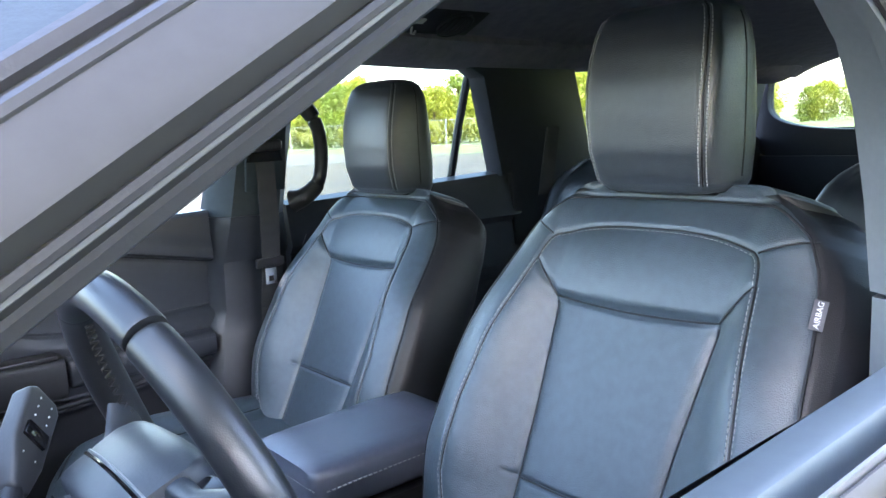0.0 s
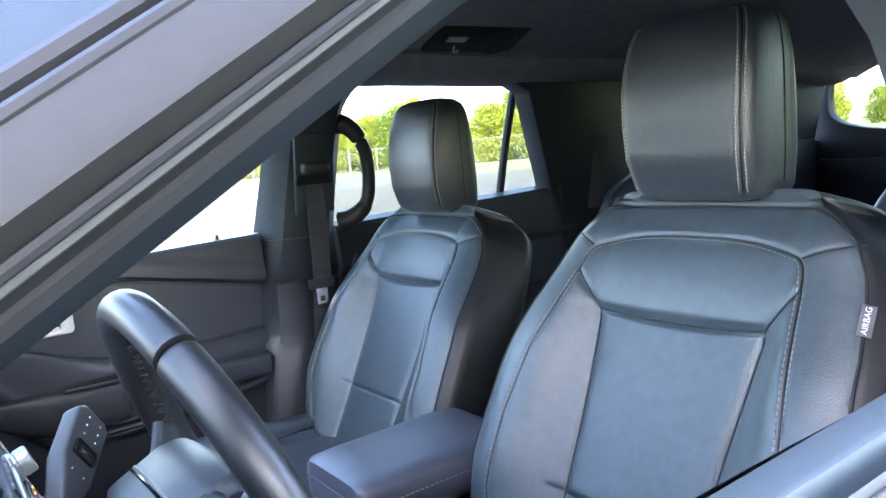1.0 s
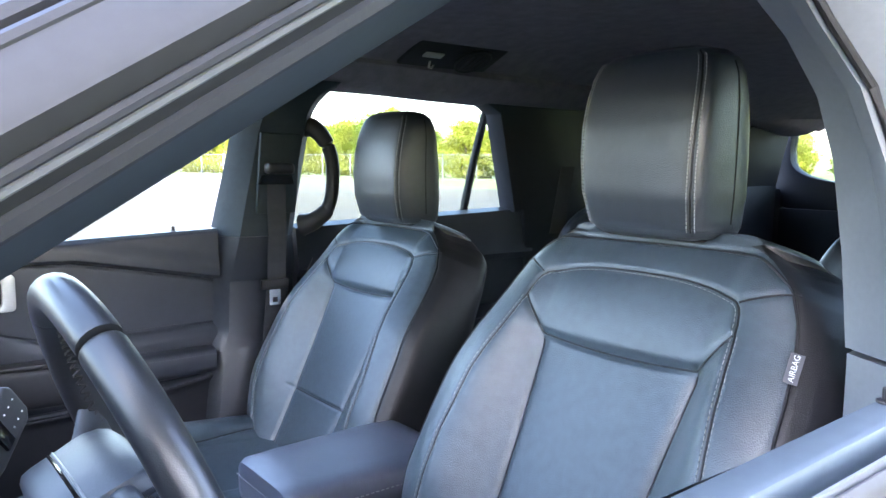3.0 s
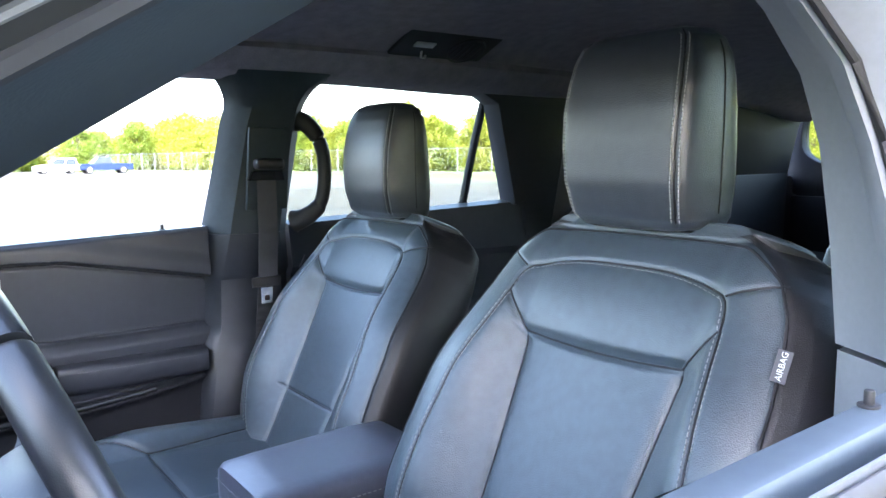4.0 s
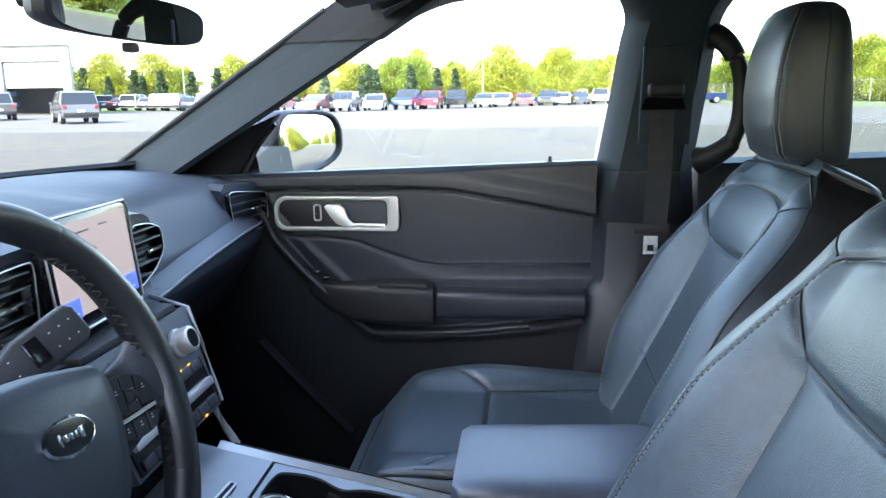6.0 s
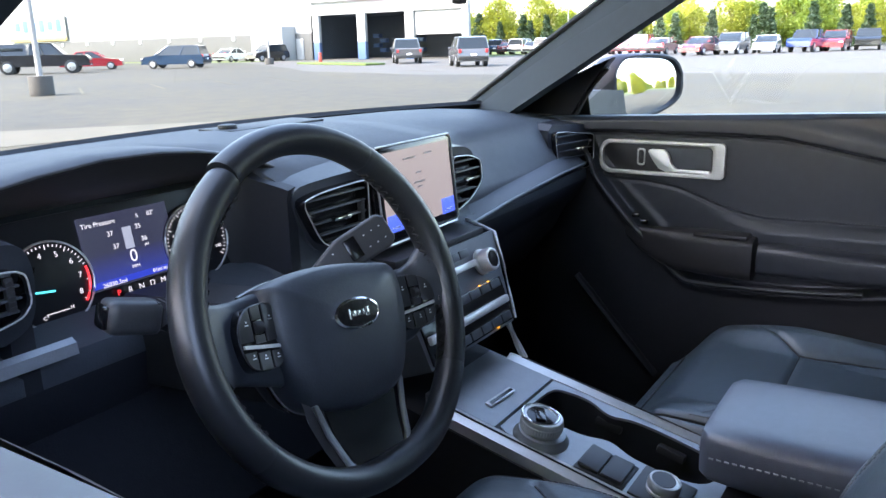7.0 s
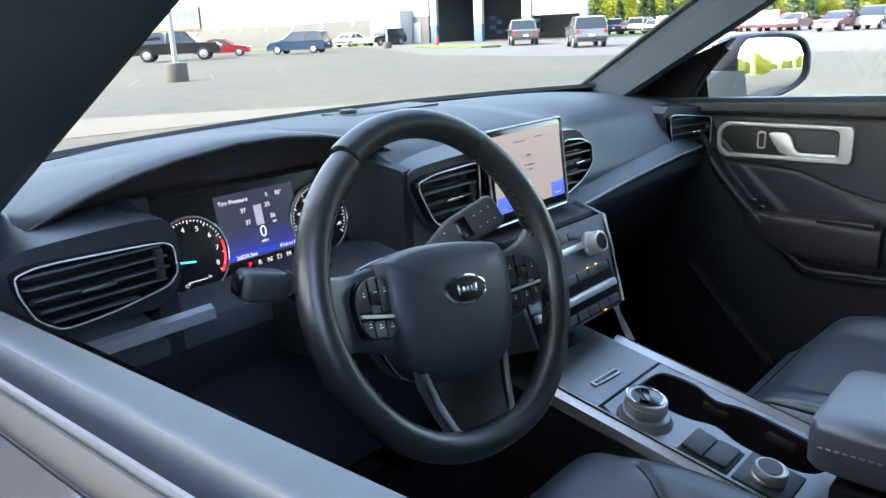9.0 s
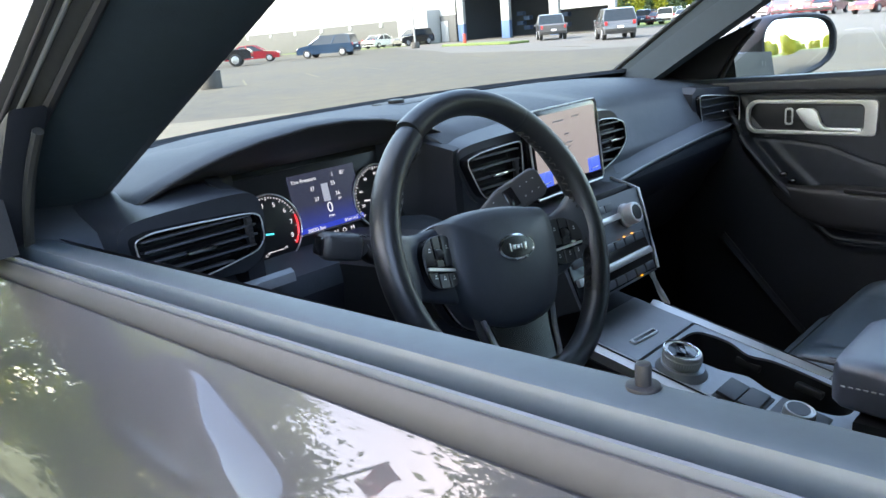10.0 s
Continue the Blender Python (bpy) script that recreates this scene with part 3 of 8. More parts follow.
def ring_plate(x, outer, inner, th, bev=0.002):
    o, i = [V(x, y, z) for y, z in outer], [V(x, y, z) for y, z in inner]
    d = V(-th, 0, 0)
    bm = loft([o, [p + d for p in o], [p + d for p in i], i, o], caps=False)
    bmesh.ops.remove_doubles(bm, verts=bm.verts, dist=1e-6)
    return bevelled(bm, bev)


KEY_GREY = mat("key_grey", (0.040, 0.044, 0.052), 0.42, spec=0.5, vary=0.08)
bz = part("handle_bezel", ring_plate(0.772, rounded(0.383, 0.660, 0.958, 1.034, 0.026, rr=0.010), rounded(0.408, 0.652, 0.966, 1.026, 0.022, rr=0.012), 0.014), SATIN, door_p, "satin silver handle bezel")
part("insert", yz_plate(0.774, rounded(0.405, 0.654, 0.964, 1.028, 0.022), 0.006), HARD, bz, "dark grey bezel insert")
part("pull_lever", prism([V(0.755, y, z) for y, z in ((0.548, 1.012), (0.540, 1.016), (0.512, 1.016), (0.502, 1.008), (0.494, 0.986), (0.484, 0.975), (0.412, 0.975), (0.412, 0.966), (0.500, 0.966), (0.522, 0.974), (0.536, 0.992))], (0.012, 0, 0), 0.003), SATIN, bz, "satin silver pull lever")
part("handle_cup", yz_plate(0.7700, rounded(0.412, 0.512, 0.970, 1.020, 0.008), 0.003), DASH_TOP, bz, "dark grey handle recess")
lk = part("lock_switch", ring_plate(0.769, rounded(0.556, 0.574, 0.978, 1.016, 0.006), rounded(0.559, 0.571, 0.982, 1.012, 0.004), 0.004, 0.001), SATIN, bz, "silver lock switch frame")
for zc in (1.004, 0.990):
    part("switch_key", box((0.768, 0.565, zc), (0.006, 0.011, 0.012), 0.002), HARD, lk)
part("pull_pocket", box((0.735, 0.372, 0.8475), (0.046, 0.110, 0.010), 0.004), HARD, door_p, "black grab pocket lip")
for k in range(2):
    part("window_switch", box((0.748, 0.565 - 0.02 * k, 0.868 - 0.014 * k), (0.014, 0.016, 0.01), 0.003, (0, 0, 12)), GLOSS, door_p, "black window switch")
sp = part("speaker_edge", tube([V(0.732, 0.70, 0.712), V(0.730, 0.60, 0.605), V(0.730, 0.50, 0.50)], 0.011, 8), LOWER, door_p, "black speaker panel edge")
for d_, sg in ((door_p, 1), (door_d, -1)):
    pz = belt_z(0.060) + (-0.007 if sg < 0 else 0.0)
    pin = part("lock_pin", disc((sg * 0.766, 0.060, pz + 0.006), (0, 0, 1), 0.0034, 0.012, 20, 0.0016), HARD, d_, "black lock pin")
    part("ferrule", disc((sg * 0.766, 0.060, pz + 0.0016), (0, 0, 1), 0.0072, 0.0022, 28, 0.001), HARD, pin)


def door_stitches():
    bm = bmesh.new()
    y = 0.64
    while y > -0.03:
        z = at_y(STITCH, y) + 0.006
        box((panel_x(y, z) - 0.0006, y, z), (0.0012, 0.0042, 0.001), bm=bm)
        y -= 0.0075
    y = 0.295
    while y > -0.03:
        z = 0.823
        box((pad_x(z) - 0.0004, y, z), (0.0012, 0.0042, 0.001), bm=bm)
        y -= 0.0075
    return bm


tagged(part("stitching", door_stitches(), THREAD_DARK, door_p, "grey stitch row"), kind="stuff")


# outside mirrors, with their triangular feet
MIRROR = mat("mirror_silver", (0.9, 0.9, 0.9), 0.01, metal=1.0, vary=0.0, rvary=0.0)


def door_mirror(sgn):
    m = thing("door_mirror", (sgn * 0.82, 0.74, 1.06), "black door mirror with its glass reflecting the road behind", "mirror", "door mirrors")
    cx, cy, cz = sgn * 1.068, 0.665, 1.131
    out = [(a * 0.96, b * 0.97) for a, b in [(0.125, 0.030), (0.105, 0.062), (0.055, 0.078), (-0.06, 0.080), (-0.100, 0.066), (-0.118, 0.030), (-0.112, -0.03), (-0.085, -0.065), (-0.045, -0.078), (0.03, -0.070), (0.09, -0.050), (0.122, -0.02)]]
    pts = smooth_path([(a, b, 0) for a, b in out + out[:1]], 4)[:-1]
    tilt = Euler((radians(-3), 0, radians(sgn * -27))).to_matrix()
    def ring(sc, y, dz=0.0):
        return [V(cx, cy, cz) + tilt @ V(sgn * p.x * sc, y, p.y * sc + dz) for p in pts]
    bm = loft([ring(0.93, 0.006), ring(0.95, -0.012), ring(1.01, -0.012), ring(1.07, -0.002), ring(1.10, 0.03), ring(1.05, 0.07), ring(0.82, 0.12), ring(0.4, 0.14)])
    part("housing", bm, LOWER, m, "black mirror housing", 50)
    dome = [ring(0.94 * q, -0.0035 - 0.0058 * (1 - q * q)) for q in (1.0, 0.9, 0.8, 0.7, 0.6, 0.5, 0.4, 0.3, 0.2, 0.1, 0.02)]
    part("mirror_glass", loft([ring(0.94, 0.004)] + dome), MIRROR, m, "slightly domed mirror glass", 60)
    part("foot", bevelled(loft([[V(sgn * x, y + a, z + b) for a, b in ((-0.03, -0.03), (0.07, -0.03), (0.06, 0.03), (-0.02, 0.03))] for x, y, z in ((0.80, 0.73, 1.105), (0.88, 0.72, 1.105), (0.95, 0.70, 1.10))]), 0.01), HARD, m, "black mirror foot")
    part("sail", prism([V(sgn * 0.772, 0.93, 1.07), V(sgn * 0.772, 0.745, 1.072), V(sgn * 0.768, 0.690, 1.155), V(sgn * 0.764, 0.640, 1.213), V(sgn * 0.766, 0.78, 1.155), V(sgn * 0.770, 0.93, 1.08)], (sgn * 0.035, 0, 0), 0.005), LOWER, m, "black mirror sail panel")
    run = smooth_path([(sgn * 0.780, 0.737, 1.066), (sgn * 0.780, 0.712, 1.115), (sgn * 0.778, 0.683, 1.156), (sgn * 0.775, 0.652, 1.190)], 5)
    part("window_run", tube(run, 0.0052, 8), FRAME_GREY, m, "grey window run channel")
    part("window_run", tube([p + V(sgn * 0.004, 0.030, 0.004) for p in run], 0.0075, 8), FRAME_GREY, m, "grey window run channel")
    return m


door_mirror(1)
door_mirror(-1)


# ---- rear doors ----
def rear_door(sgn):
    d = thing("rear_door", (sgn * 0.78, -0.6, 0.42), "black rear door lining with a fixed window divider", "car door", "rear doors")
    def bz_(y):
        return 1.111 - 0.036 * (y + 0.25)
    rings = []
    for i in range(21):
        y = -0.24 - 0.80 * i / 20
        rings.append([V(sgn * x, y, z) for x, z in ((0.73, 0.42), (0.735, 0.7), (0.70, 0.76), (0.70, 0.82), (0.745, 0.85), (0.75, 0.98), (0.735, 1.0), (0.742, 1.03), (0.755, bz_(y) - 0.008), (0.79, bz_(y)), (0.83, bz_(y) - 0.02), (0.86, 0.7), (0.84, 0.42))])
    part("inner_lining", bevelled(loft(rings), 0.006, 2, 30), SOFT, d, "black rear door lining")
    part("divider", tube([V(sgn * 0.812, -0.822, 1.12), V(sgn * 0.785, -0.84, 1.28), V(sgn * 0.750, -0.862, 1.45)], 0.012, 8), RUBBER, d, "black window divider")
    part("rear_edge", tube([V(sgn * 0.775, -0.985, 1.12), V(sgn * 0.755, -0.95, 1.22), V(sgn * 0.725, -0.90, 1.36), V(sgn * 0.69, -0.855, 1.45)], 0.010, 8), RUBBER, d, "black window edge")
    g = part("rear_window", prism([V(sgn * 0.80, -0.22, 1.10), V(sgn * 0.80, -1.0, 1.13), V(sgn * 0.725, -0.86, 1.46), V(sgn * 0.73, -0.2, 1.46)], (sgn * 0.004, 0, 0)), TINTED, d, "lightly tinted rear side window")
    g.visible_shadow = False
    pin = part("lock_pin", disc((sgn * 0.785, -0.965, 1.15), (0, 0, 1), 0.006, 0.035, 16, 0.002), CHROME, d, "chrome lock pin")
    return d


rear_door(1)
rear_door(-1)
g = part("side_window", prism([V(0.792, 0.76, 1.07), V(0.792, -0.03, 1.10), V(0.74, -0.09, 1.46), V(0.735, 0.20, 1.46), V(0.755, 0.42, 1.34)], (0.004, 0, 0)), GLASS, door_p, "clear passenger window")
g.visible_shadow = False

# ---- outer body: wings, quarters, wheels, bumpers, lamps ----
def arch(y0, r=0.43, z0=0.35):
    return [(y0 + r * math.cos(radians(a)), z0 + r * math.sin(radians(a))) for a in range(13, 168, 11)]


WHEEL_RUBBER = mat("tyre_black", (0.02, 0.02, 0.02), 0.8, bump=0.3, bump_scale=200)
ALLOY_DARK = mat("dark_alloy", (0.25, 0.25, 0.26), 0.3, metal=0.9)
LAMP_LENS = mat("clear_lamp_lens", (0.7, 0.72, 0.75), 0.12)
LAMP_LENS_RED = mat("red_lamp_lens", (0.35, 0.02, 0.02), 0.2)
for sg in (1, -1):
    wing = [(0.815, 0.45)] + [(y, z) for y, z in arch(1.45)[::-1] if z > 0.45] + [(2.02, 0.47), (2.10, 0.60), (2.10, 0.84), (1.88, 0.95), (1.25, 1.035), (0.815, 1.045)]
    part("front_wing", prism([V(sg * 0.80, y, z) for y, z in wing], (sg * 0.135, 0, 0), 0.03), PAINT, shell, "dark grey painted front wing")
    quarter = [(-1.05, 0.47)] + [(y, z) for y, z in arch(-1.40) if z > 0.45] + [(-2.52, 0.50), (-2.60, 0.70), (-2.58, 1.17), (-1.05, 1.115)]
    part("rear_quarter", prism([V(sg * 0.918, y, z) for y, z in quarter], (sg * 0.022, 0, 0), 0.006), PAINT, shell, "dark grey painted rear quarter")
    part("rear_door_skin", prism([V(sg * 0.918, y, z) for y, z in ((-0.245, 0.43), (-1.00, 0.43), (-1.04, 0.55), (-1.04, 1.11), (-0.245, 1.085))], (sg * 0.020, 0, 0), 0.006), PAINT, shell, "dark grey painted rear door skin")
    part("rocker", box((sg * 0.83, -0.1, 0.36), (0.09, 1.85, 0.12), 0.02), HARD, shell, "black rocker panel")
    part("headlamp", box((sg * 0.62, 2.12, 0.80), (0.34, 0.10, 0.11), 0.03), LAMP_LENS, shell, "clear headlamp")
    part("tail_lamp", box((sg * 0.76, -2.62, 0.98), (0.20, 0.06, 0.16), 0.02), LAMP_LENS_RED, shell, "red tail lamp")
    for y0 in (1.45, -1.40):
        ty = part("wheel", disc((sg * 0.825, y0, 0.35), (1, 0, 0), 0.35, 0.24, 48, 0.04), WHEEL_RUBBER, shell, "black road tyre")
        rim_ = part("rim", disc((sg * 0.943, y0, 0.35), (1, 0, 0), 0.25, 0.02, 40, 0.006), ALLOY_DARK, ty, "alloy wheel rim")
part("front_bumper", box((0, 2.15, 0.55), (1.66, 0.16, 0.34), 0.05, seg=4), PAINT, shell, "dark grey front bumper")
part("grille", box((0, 2.135, 0.80), (0.86, 0.10, 0.14), 0.02), GLOSS, shell, "black front grille")
part("rear_bumper", box((0, -2.67, 0.55), (1.70, 0.16, 0.30), 0.05, seg=4), PAINT, shell, "dark grey rear bumper")
part("tailgate_skin", box((0, -2.645, 0.92), (1.36, 0.03, 0.44), 0.012), PAINT, shell, "dark grey tailgate")

# ---- belts and handles on the pillars ----
def belt(sgn, sh):
    b = thing("seat_belt", (sgn * 0.66, -0.14 + sh, 0.95), "black seat belt hanging from its pillar guide with a chrome tongue", "seat belt", "seat belts")
    X = lambda x: sgn * x
    part("webbing", bevelled(loft([[V(X(x), y + w + sh, z) for w, x in ((-0.023, x0), (0.023, x0), (0.023, x0 + 0.0016), (-0.023, x0 + 0.0016))] for y, z, x0 in ((-0.15, 1.215, 0.667), (-0.148, 1.10, 0.662), (-0.142, 0.99, 0.657), (-0.135, 0.90, 0.662), (-0.13, 0.62, 0.69), (-0.13, 0.45, 0.70))]), 0), BELT, b, "black belt webbing")
    gd = part("guide", box((X(0.655), -0.152 + sh, 1.252), (0.03, 0.068, 0.026), 0.011, seg=3), HARD, b, "black belt guide knob")
    part("guide_slot", bevelled(loft([[V(X(x), y + sh, z) for x, y, z in r] for r in ([(0.662, -0.192, 1.215), (0.680, -0.192, 1.215), (0.680, -0.108, 1.215), (0.662, -0.108, 1.215)], [(0.660, -0.185, 1.236), (0.680, -0.185, 1.236), (0.680, -0.116, 1.236), (0.660, -0.116, 1.236)])]), 0.004), GLOSS, gd, "gloss black belt slot")
    part("stay_bar", box((X(0.652), -0.135 + sh, 0.985), (0.010, 0.070, 0.022), 0.004), HARD, b, "black belt stay")
    tg = part("tongue", bevelled(loft([[V(X(x), y + sh, z) for x, y in ((0.649, -0.148), (0.652, -0.148), (0.652, -0.120), (0.649, -0.120))] for z in (0.972, 0.935)]), 0.001), CHROME, b, "chrome belt tongue")
    part("slot", box((X(0.6488), -0.134 + sh, 0.948), (0.002, 0.012, 0.012), 0.0005), RUBBER, tg)
    return b


belt(1, 0.0)
gh = thing("grab_handle", (0.66, -0.25, 1.12), "black grab handle on the centre pillar", "handle")
part("grip", tube(smooth_path([(0.70, -0.232, 1.352), (0.672, -0.250, 1.347), (0.657, -0.272, 1.318), (0.652, -0.288, 1.27), (0.656, -0.290, 1.20), (0.663, -0.278, 1.152), (0.675, -0.248, 1.125), (0.70, -0.232, 1.115)], 6), [0.0155 + 0.008 * abs(k / 21 - 1) ** 3 for k in range(43)], 12, flat=1.2), HARD, gh, "black moulded grip")

# ---- overhead: vents, visors, mirror, hooks ----
def ceil_vent(sgn):
    v = thing("ceiling_vent", (sgn * 0.52, -0.56, 1.50), "black round ceiling air vent with lamp and coat hook", "air vent", "ceiling vents")
    nrm = V(-0.42 * sgn, 0, -1).normalized()
    rot = (0, sgn * 23, 0)
    part("plate", box((sgn * 0.520, -0.555, 1.531), (0.115, 0.27, 0.012), 0.005, rot), HARD, v, "black plastic plate")
    fr = part("vent_ring", disc((sgn * 0.52, -0.615, 1.524), nrm, 0.048, 0.012, 36, 0.004), HARD, v, "black vent ring")
    part("ring_edge", tube([V(sgn * 0.52, -0.615, 1.518) + q for q in [V(0.046 * math.cos(2 * math.pi * k / 36), 0.046 * math.sin(2 * math.pi * k / 36), -sgn * 0.42 * 0.046 * math.cos(2 * math.pi * k / 36)) for k in range(36)]], 0.0022, 6, closed=True), KEY_GREY, fr, "dark grey vent edge")
    for k in range(5):
        part("slat", box((sgn * 0.52, -0.615 + 0.016 * (k - 2), 1.519), (0.075 - 0.012 * abs(k - 2), 0.004, 0.012), 0.001, (35, sgn * 23, 0)), KEY_GREY, fr)
    part("lamp", box((sgn * 0.517, -0.49, 1.525), (0.020, 0.055, 0.006), 0.002, rot), SATIN, v, "pale lamp lens")
    part("hook", tube([V(sgn * 0.545, -0.50, 1.517), V(sgn * 0.550, -0.50, 1.500), V(sgn * 0.558, -0.515, 1.500), V(sgn * 0.558, -0.520, 1.508)], 0.003, 8), SATIN, v, "silver coat hook")
    return v


ceil_vent(1)


def visor(sgn):
    v = thing("sun_visor", (sgn * 0.40, 0.36, 1.43), "grey vinyl sun visor folded against the roof", "sun visor", "sun visors")
    sh = smooth_path([(0.16, 0.410, 1.418), (0.34, 0.402, 1.418), (0.465, 0.385, 1.417), (0.490, 0.33, 1.418), (0.43, 0.255, 1.425), (0.30, 0.222, 1.430), (0.16, 0.215, 1.432), (0.14, 0.32, 1.424), (0.16, 0.410, 1.418)], 5)[:-1]
    part("panel", bevelled(loft([[V(sgn * p.x, p.y, p.z) for p in sh], [V(sgn * p.x, p.y + 0.006, p.z + 0.022) for p in sh]]), 0.006, 3, 40), VISOR, v, "grey vinyl visor panel")
    part("vanity_cover", box((sgn * 0.32, 0.315, 1.4185), (0.16, 0.08, 0.008), 0.003, (-4, 0, sgn * -4)), VISOR_LIGHT, v, "pale vanity mirror cover")
    return v


VISOR_LIGHT = mat("pale_visor_cover", (0.75, 0.72, 0.68), 0.6)
visor(1)
visor(-1)
rv = thing("rear_view_mirror", (0.05, 0.58, 1.33), "black rear view mirror on the windscreen", "mirror")
Rm = Matrix.Translation((0.060, 0.590, 1.345)) @ Euler((radians(5), radians(2), radians(-13))).to_matrix().to_4x4()
sh = [V(0.136 * math.copysign(abs(math.cos(a)) ** 0.5, math.cos(a)), 0, 0.027 * math.copysign(abs(math.sin(a)) ** 0.6, math.sin(a))) for a in [2 * math.pi * k / 36 for k in range(36)]]
part("housing", loft([[Rm @ (p * s + V(0, y, 0)) for p in sh] for s, y in ((0.93, -0.008), (1.0, -0.006), (1.04, 0.006), (0.95, 0.03), (0.6, 0.045))]), HARD, rv, "black mirror housing")
part("mirror_glass", loft([[Rm @ (p * 0.95 + V(0, y, 0)) for p in sh] for y in (-0.0095, -0.004)]), MIRROR, rv, "mirror glass")
part("stem", tube([Rm @ V(0, 0.04, 0), V(0.05, 0.68, 1.375), V(0.04, 0.72, 1.368)], 0.011, 10), HARD, rv, "black stem")
part("toggle", box(Rm @ V(0.0, 0.0, -0.036), (0.02, 0.014, 0.012), 0.003), HARD, rv, "black dip toggle")
sn = thing("sensor_box", (0.0, 0.66, 1.37), "black camera and sensor box behind the rear view mirror", "sensor")
part("cover", box((0.0, 0.655, 1.405), (0.13, 0.15, 0.05), 0.015, (27, 0, 0)), HARD, sn)
oc = thing("overhead_console", (0.0, 0.25, 1.50), "grey overhead console with lamp switches", "overhead console")
part("cover", box((0.0, 0.27, 1.508), (0.20, 0.22, 0.05), 0.018, (16, 0, 0)), VISOR, oc, "grey plastic cover")
for k in (-1, 1):
    part("lamp", box((0.055 * k, 0.27, 1.482), (0.06, 0.05, 0.01), 0.004, (16, 0, 0)), VISOR_LIGHT, oc, "pale map lamp lens")


# ---- dashboard ----
KNEE = mat("black_knee_plastic", (0.011, 0.012, 0.015), 0.75, spec=0.08, bump=0.2, bump_scale=500)
dash = thing("dashboard", (0, 0.8, 0.6), "black soft-touch dashboard with grey trim ledge", "dashboard")
TOP = [(-0.80, 1.098), (-0.6, 1.112), (-0.4, 1.122), (0.0, 1.122), (0.4, 1.115), (0.62, 1.105), (0.80, 1.09)]


def dash_profile(x):
    """Outline (y, z) of the dashboard body, from the windscreen over the top and down to the foot well."""
    zt = lerp(TOP, x)
    yb = 1.16 - 0.22 * (x / 0.8) ** 2 - 0.02 * x / 0.8
    side = sstep(0.60, 0.80, abs(x))
    if x > 0.20:
        k = sstep(0.20, 0.30, x)
        ye = 0.70 + 0.035 * k - 0.006 * sstep(0.45, 0.62, x)                # upper rear edge
        yl = 0.655 + 0.022 * (x - 0.2) / 0.5
        return [(yb, zt - 0.012), (1.0, zt), (0.86, zt - 0.004), (ye + 0.02, zt - 0.022), (ye, zt - 0.05), (ye - 0.014, 1.03), (yl + 0.026, 1.0), (yl + 0.022, 0.982), (yl + 0.027, 0.975), (yl + 0.006, 0.967), (yl + 0.004, 0.945), (yl + 0.03, 0.90), (yl + 0.10, 0.83), (yl + 0.20, 0.74), (yl + 0.30, 0.62), (1.1, 0.60), (1.12, 1.0)]
    if x < -0.22:
        cav = sstep(-0.22, -0.25, x) * sstep(-0.585, -0.555, x)
        yf = 0.70 + 0.085 * cav
        yk = 0.675
        return [(yb, zt - 0.012), (1.0, zt + 0.0), (0.88, zt - 0.002), (0.80 + 0.03 * cav, zt - 0.014), (yf + 0.02, zt - 0.03), (yf, zt - 0.05), (yf - 0.002, 1.03), (yf - 0.006, 1.0), (yf - 0.014, 0.985), (yk + 0.002, 0.972), (yk, 0.962), (yk, 0.945), (yk + 0.01, 0.90), (yk + 0.05, 0.80), (yk + 0.10, 0.70), (yk + 0.30, 0.60), (1.1, 0.60), (1.12, 1.0)][:17]
    yc = 0.60 + 0.06 * sstep(0.11, 0.19, abs(x))
    return [(yb, zt - 0.012), (1.0, zt), (0.86, zt - 0.002), (0.74, zt - 0.016), (0.695, zt - 0.035), (0.675, 1.06), (0.672, 1.02), (0.670, 0.995), (0.668, 0.978), (0.664, 0.968), (yc, 0.960), (yc, 0.92), (yc + 0.03, 0.83), (0.66, 0.74), (0.70, 0.62), (1.1, 0.60), (1.12, 1.0)]


xs = [-0.775, -0.74, -0.70, -0.65, -0.60, -0.585, -0.57, -0.555, -0.50, -0.45, -0.40, -0.35, -0.30, -0.25, -0.235, -0.222, -0.218, -0.15, -0.08, 0, 0.08, 0.15, 0.198, 0.202, 0.23, 0.26, 0.30, 0.36, 0.42, 0.48, 0.54, 0.60, 0.65, 0.70, 0.74, 0.775]
db = bevelled(loft([[V(x, y, z) for y, z in dash_profile(x)] for x in xs]), 0.003, 2, 50)
for f in db.faces:
    if f.calc_center_median().z < 0.953:
        f.material_index = 1
db = part("dash_body", db, DASH_TOP, dash, "black grained dashboard pad", 50)
db.data.materials.append(LOWER)

# hood over the instruments
hood = []
for k in range(33):
    x = -0.725 + 0.56 * k / 32
    z = lerp([(-0.725, 1.062), (-0.69, 1.083), (-0.65, 1.103), (-0.608, 1.118), (-0.56, 1.131), (-0.515, 1.139), (-0.445, 1.146), (-0.38, 1.145), (-0.318, 1.138), (-0.25, 1.123), (-0.205, 1.108), (-0.165, 1.09)], x)
    e = abs((x + 0.445) / 0.28)
    y0 = 0.702 + 0.03 * e ** 2
    zi = min(z - 0.018, 1.097)
    hood.append([V(x, y0 + 0.003, z + 0.0005), V(x, y0, z - 0.003), V(x, y0 + 0.004, z - 0.008), V(x, y0 + 0.02, z - 0.5 * (z - zi) - 0.004), V(x, 0.752, zi), V(x, 0.80, zi - 0.002), V(x, 0.93, 1.07), V(x, 0.93, min(z, 1.119) - 0.004), V(x, 0.86, min(z, 1.128)), V(x, 0.79, z + 0.001), V(x, y0 + 0.03, z + 0.0025)])
hm = loft(hood)
for i, f in enumerate(hm.faces):
    if i < 11 * 32 and 1 <= i % 11 <= 5:
        f.material_index = 1
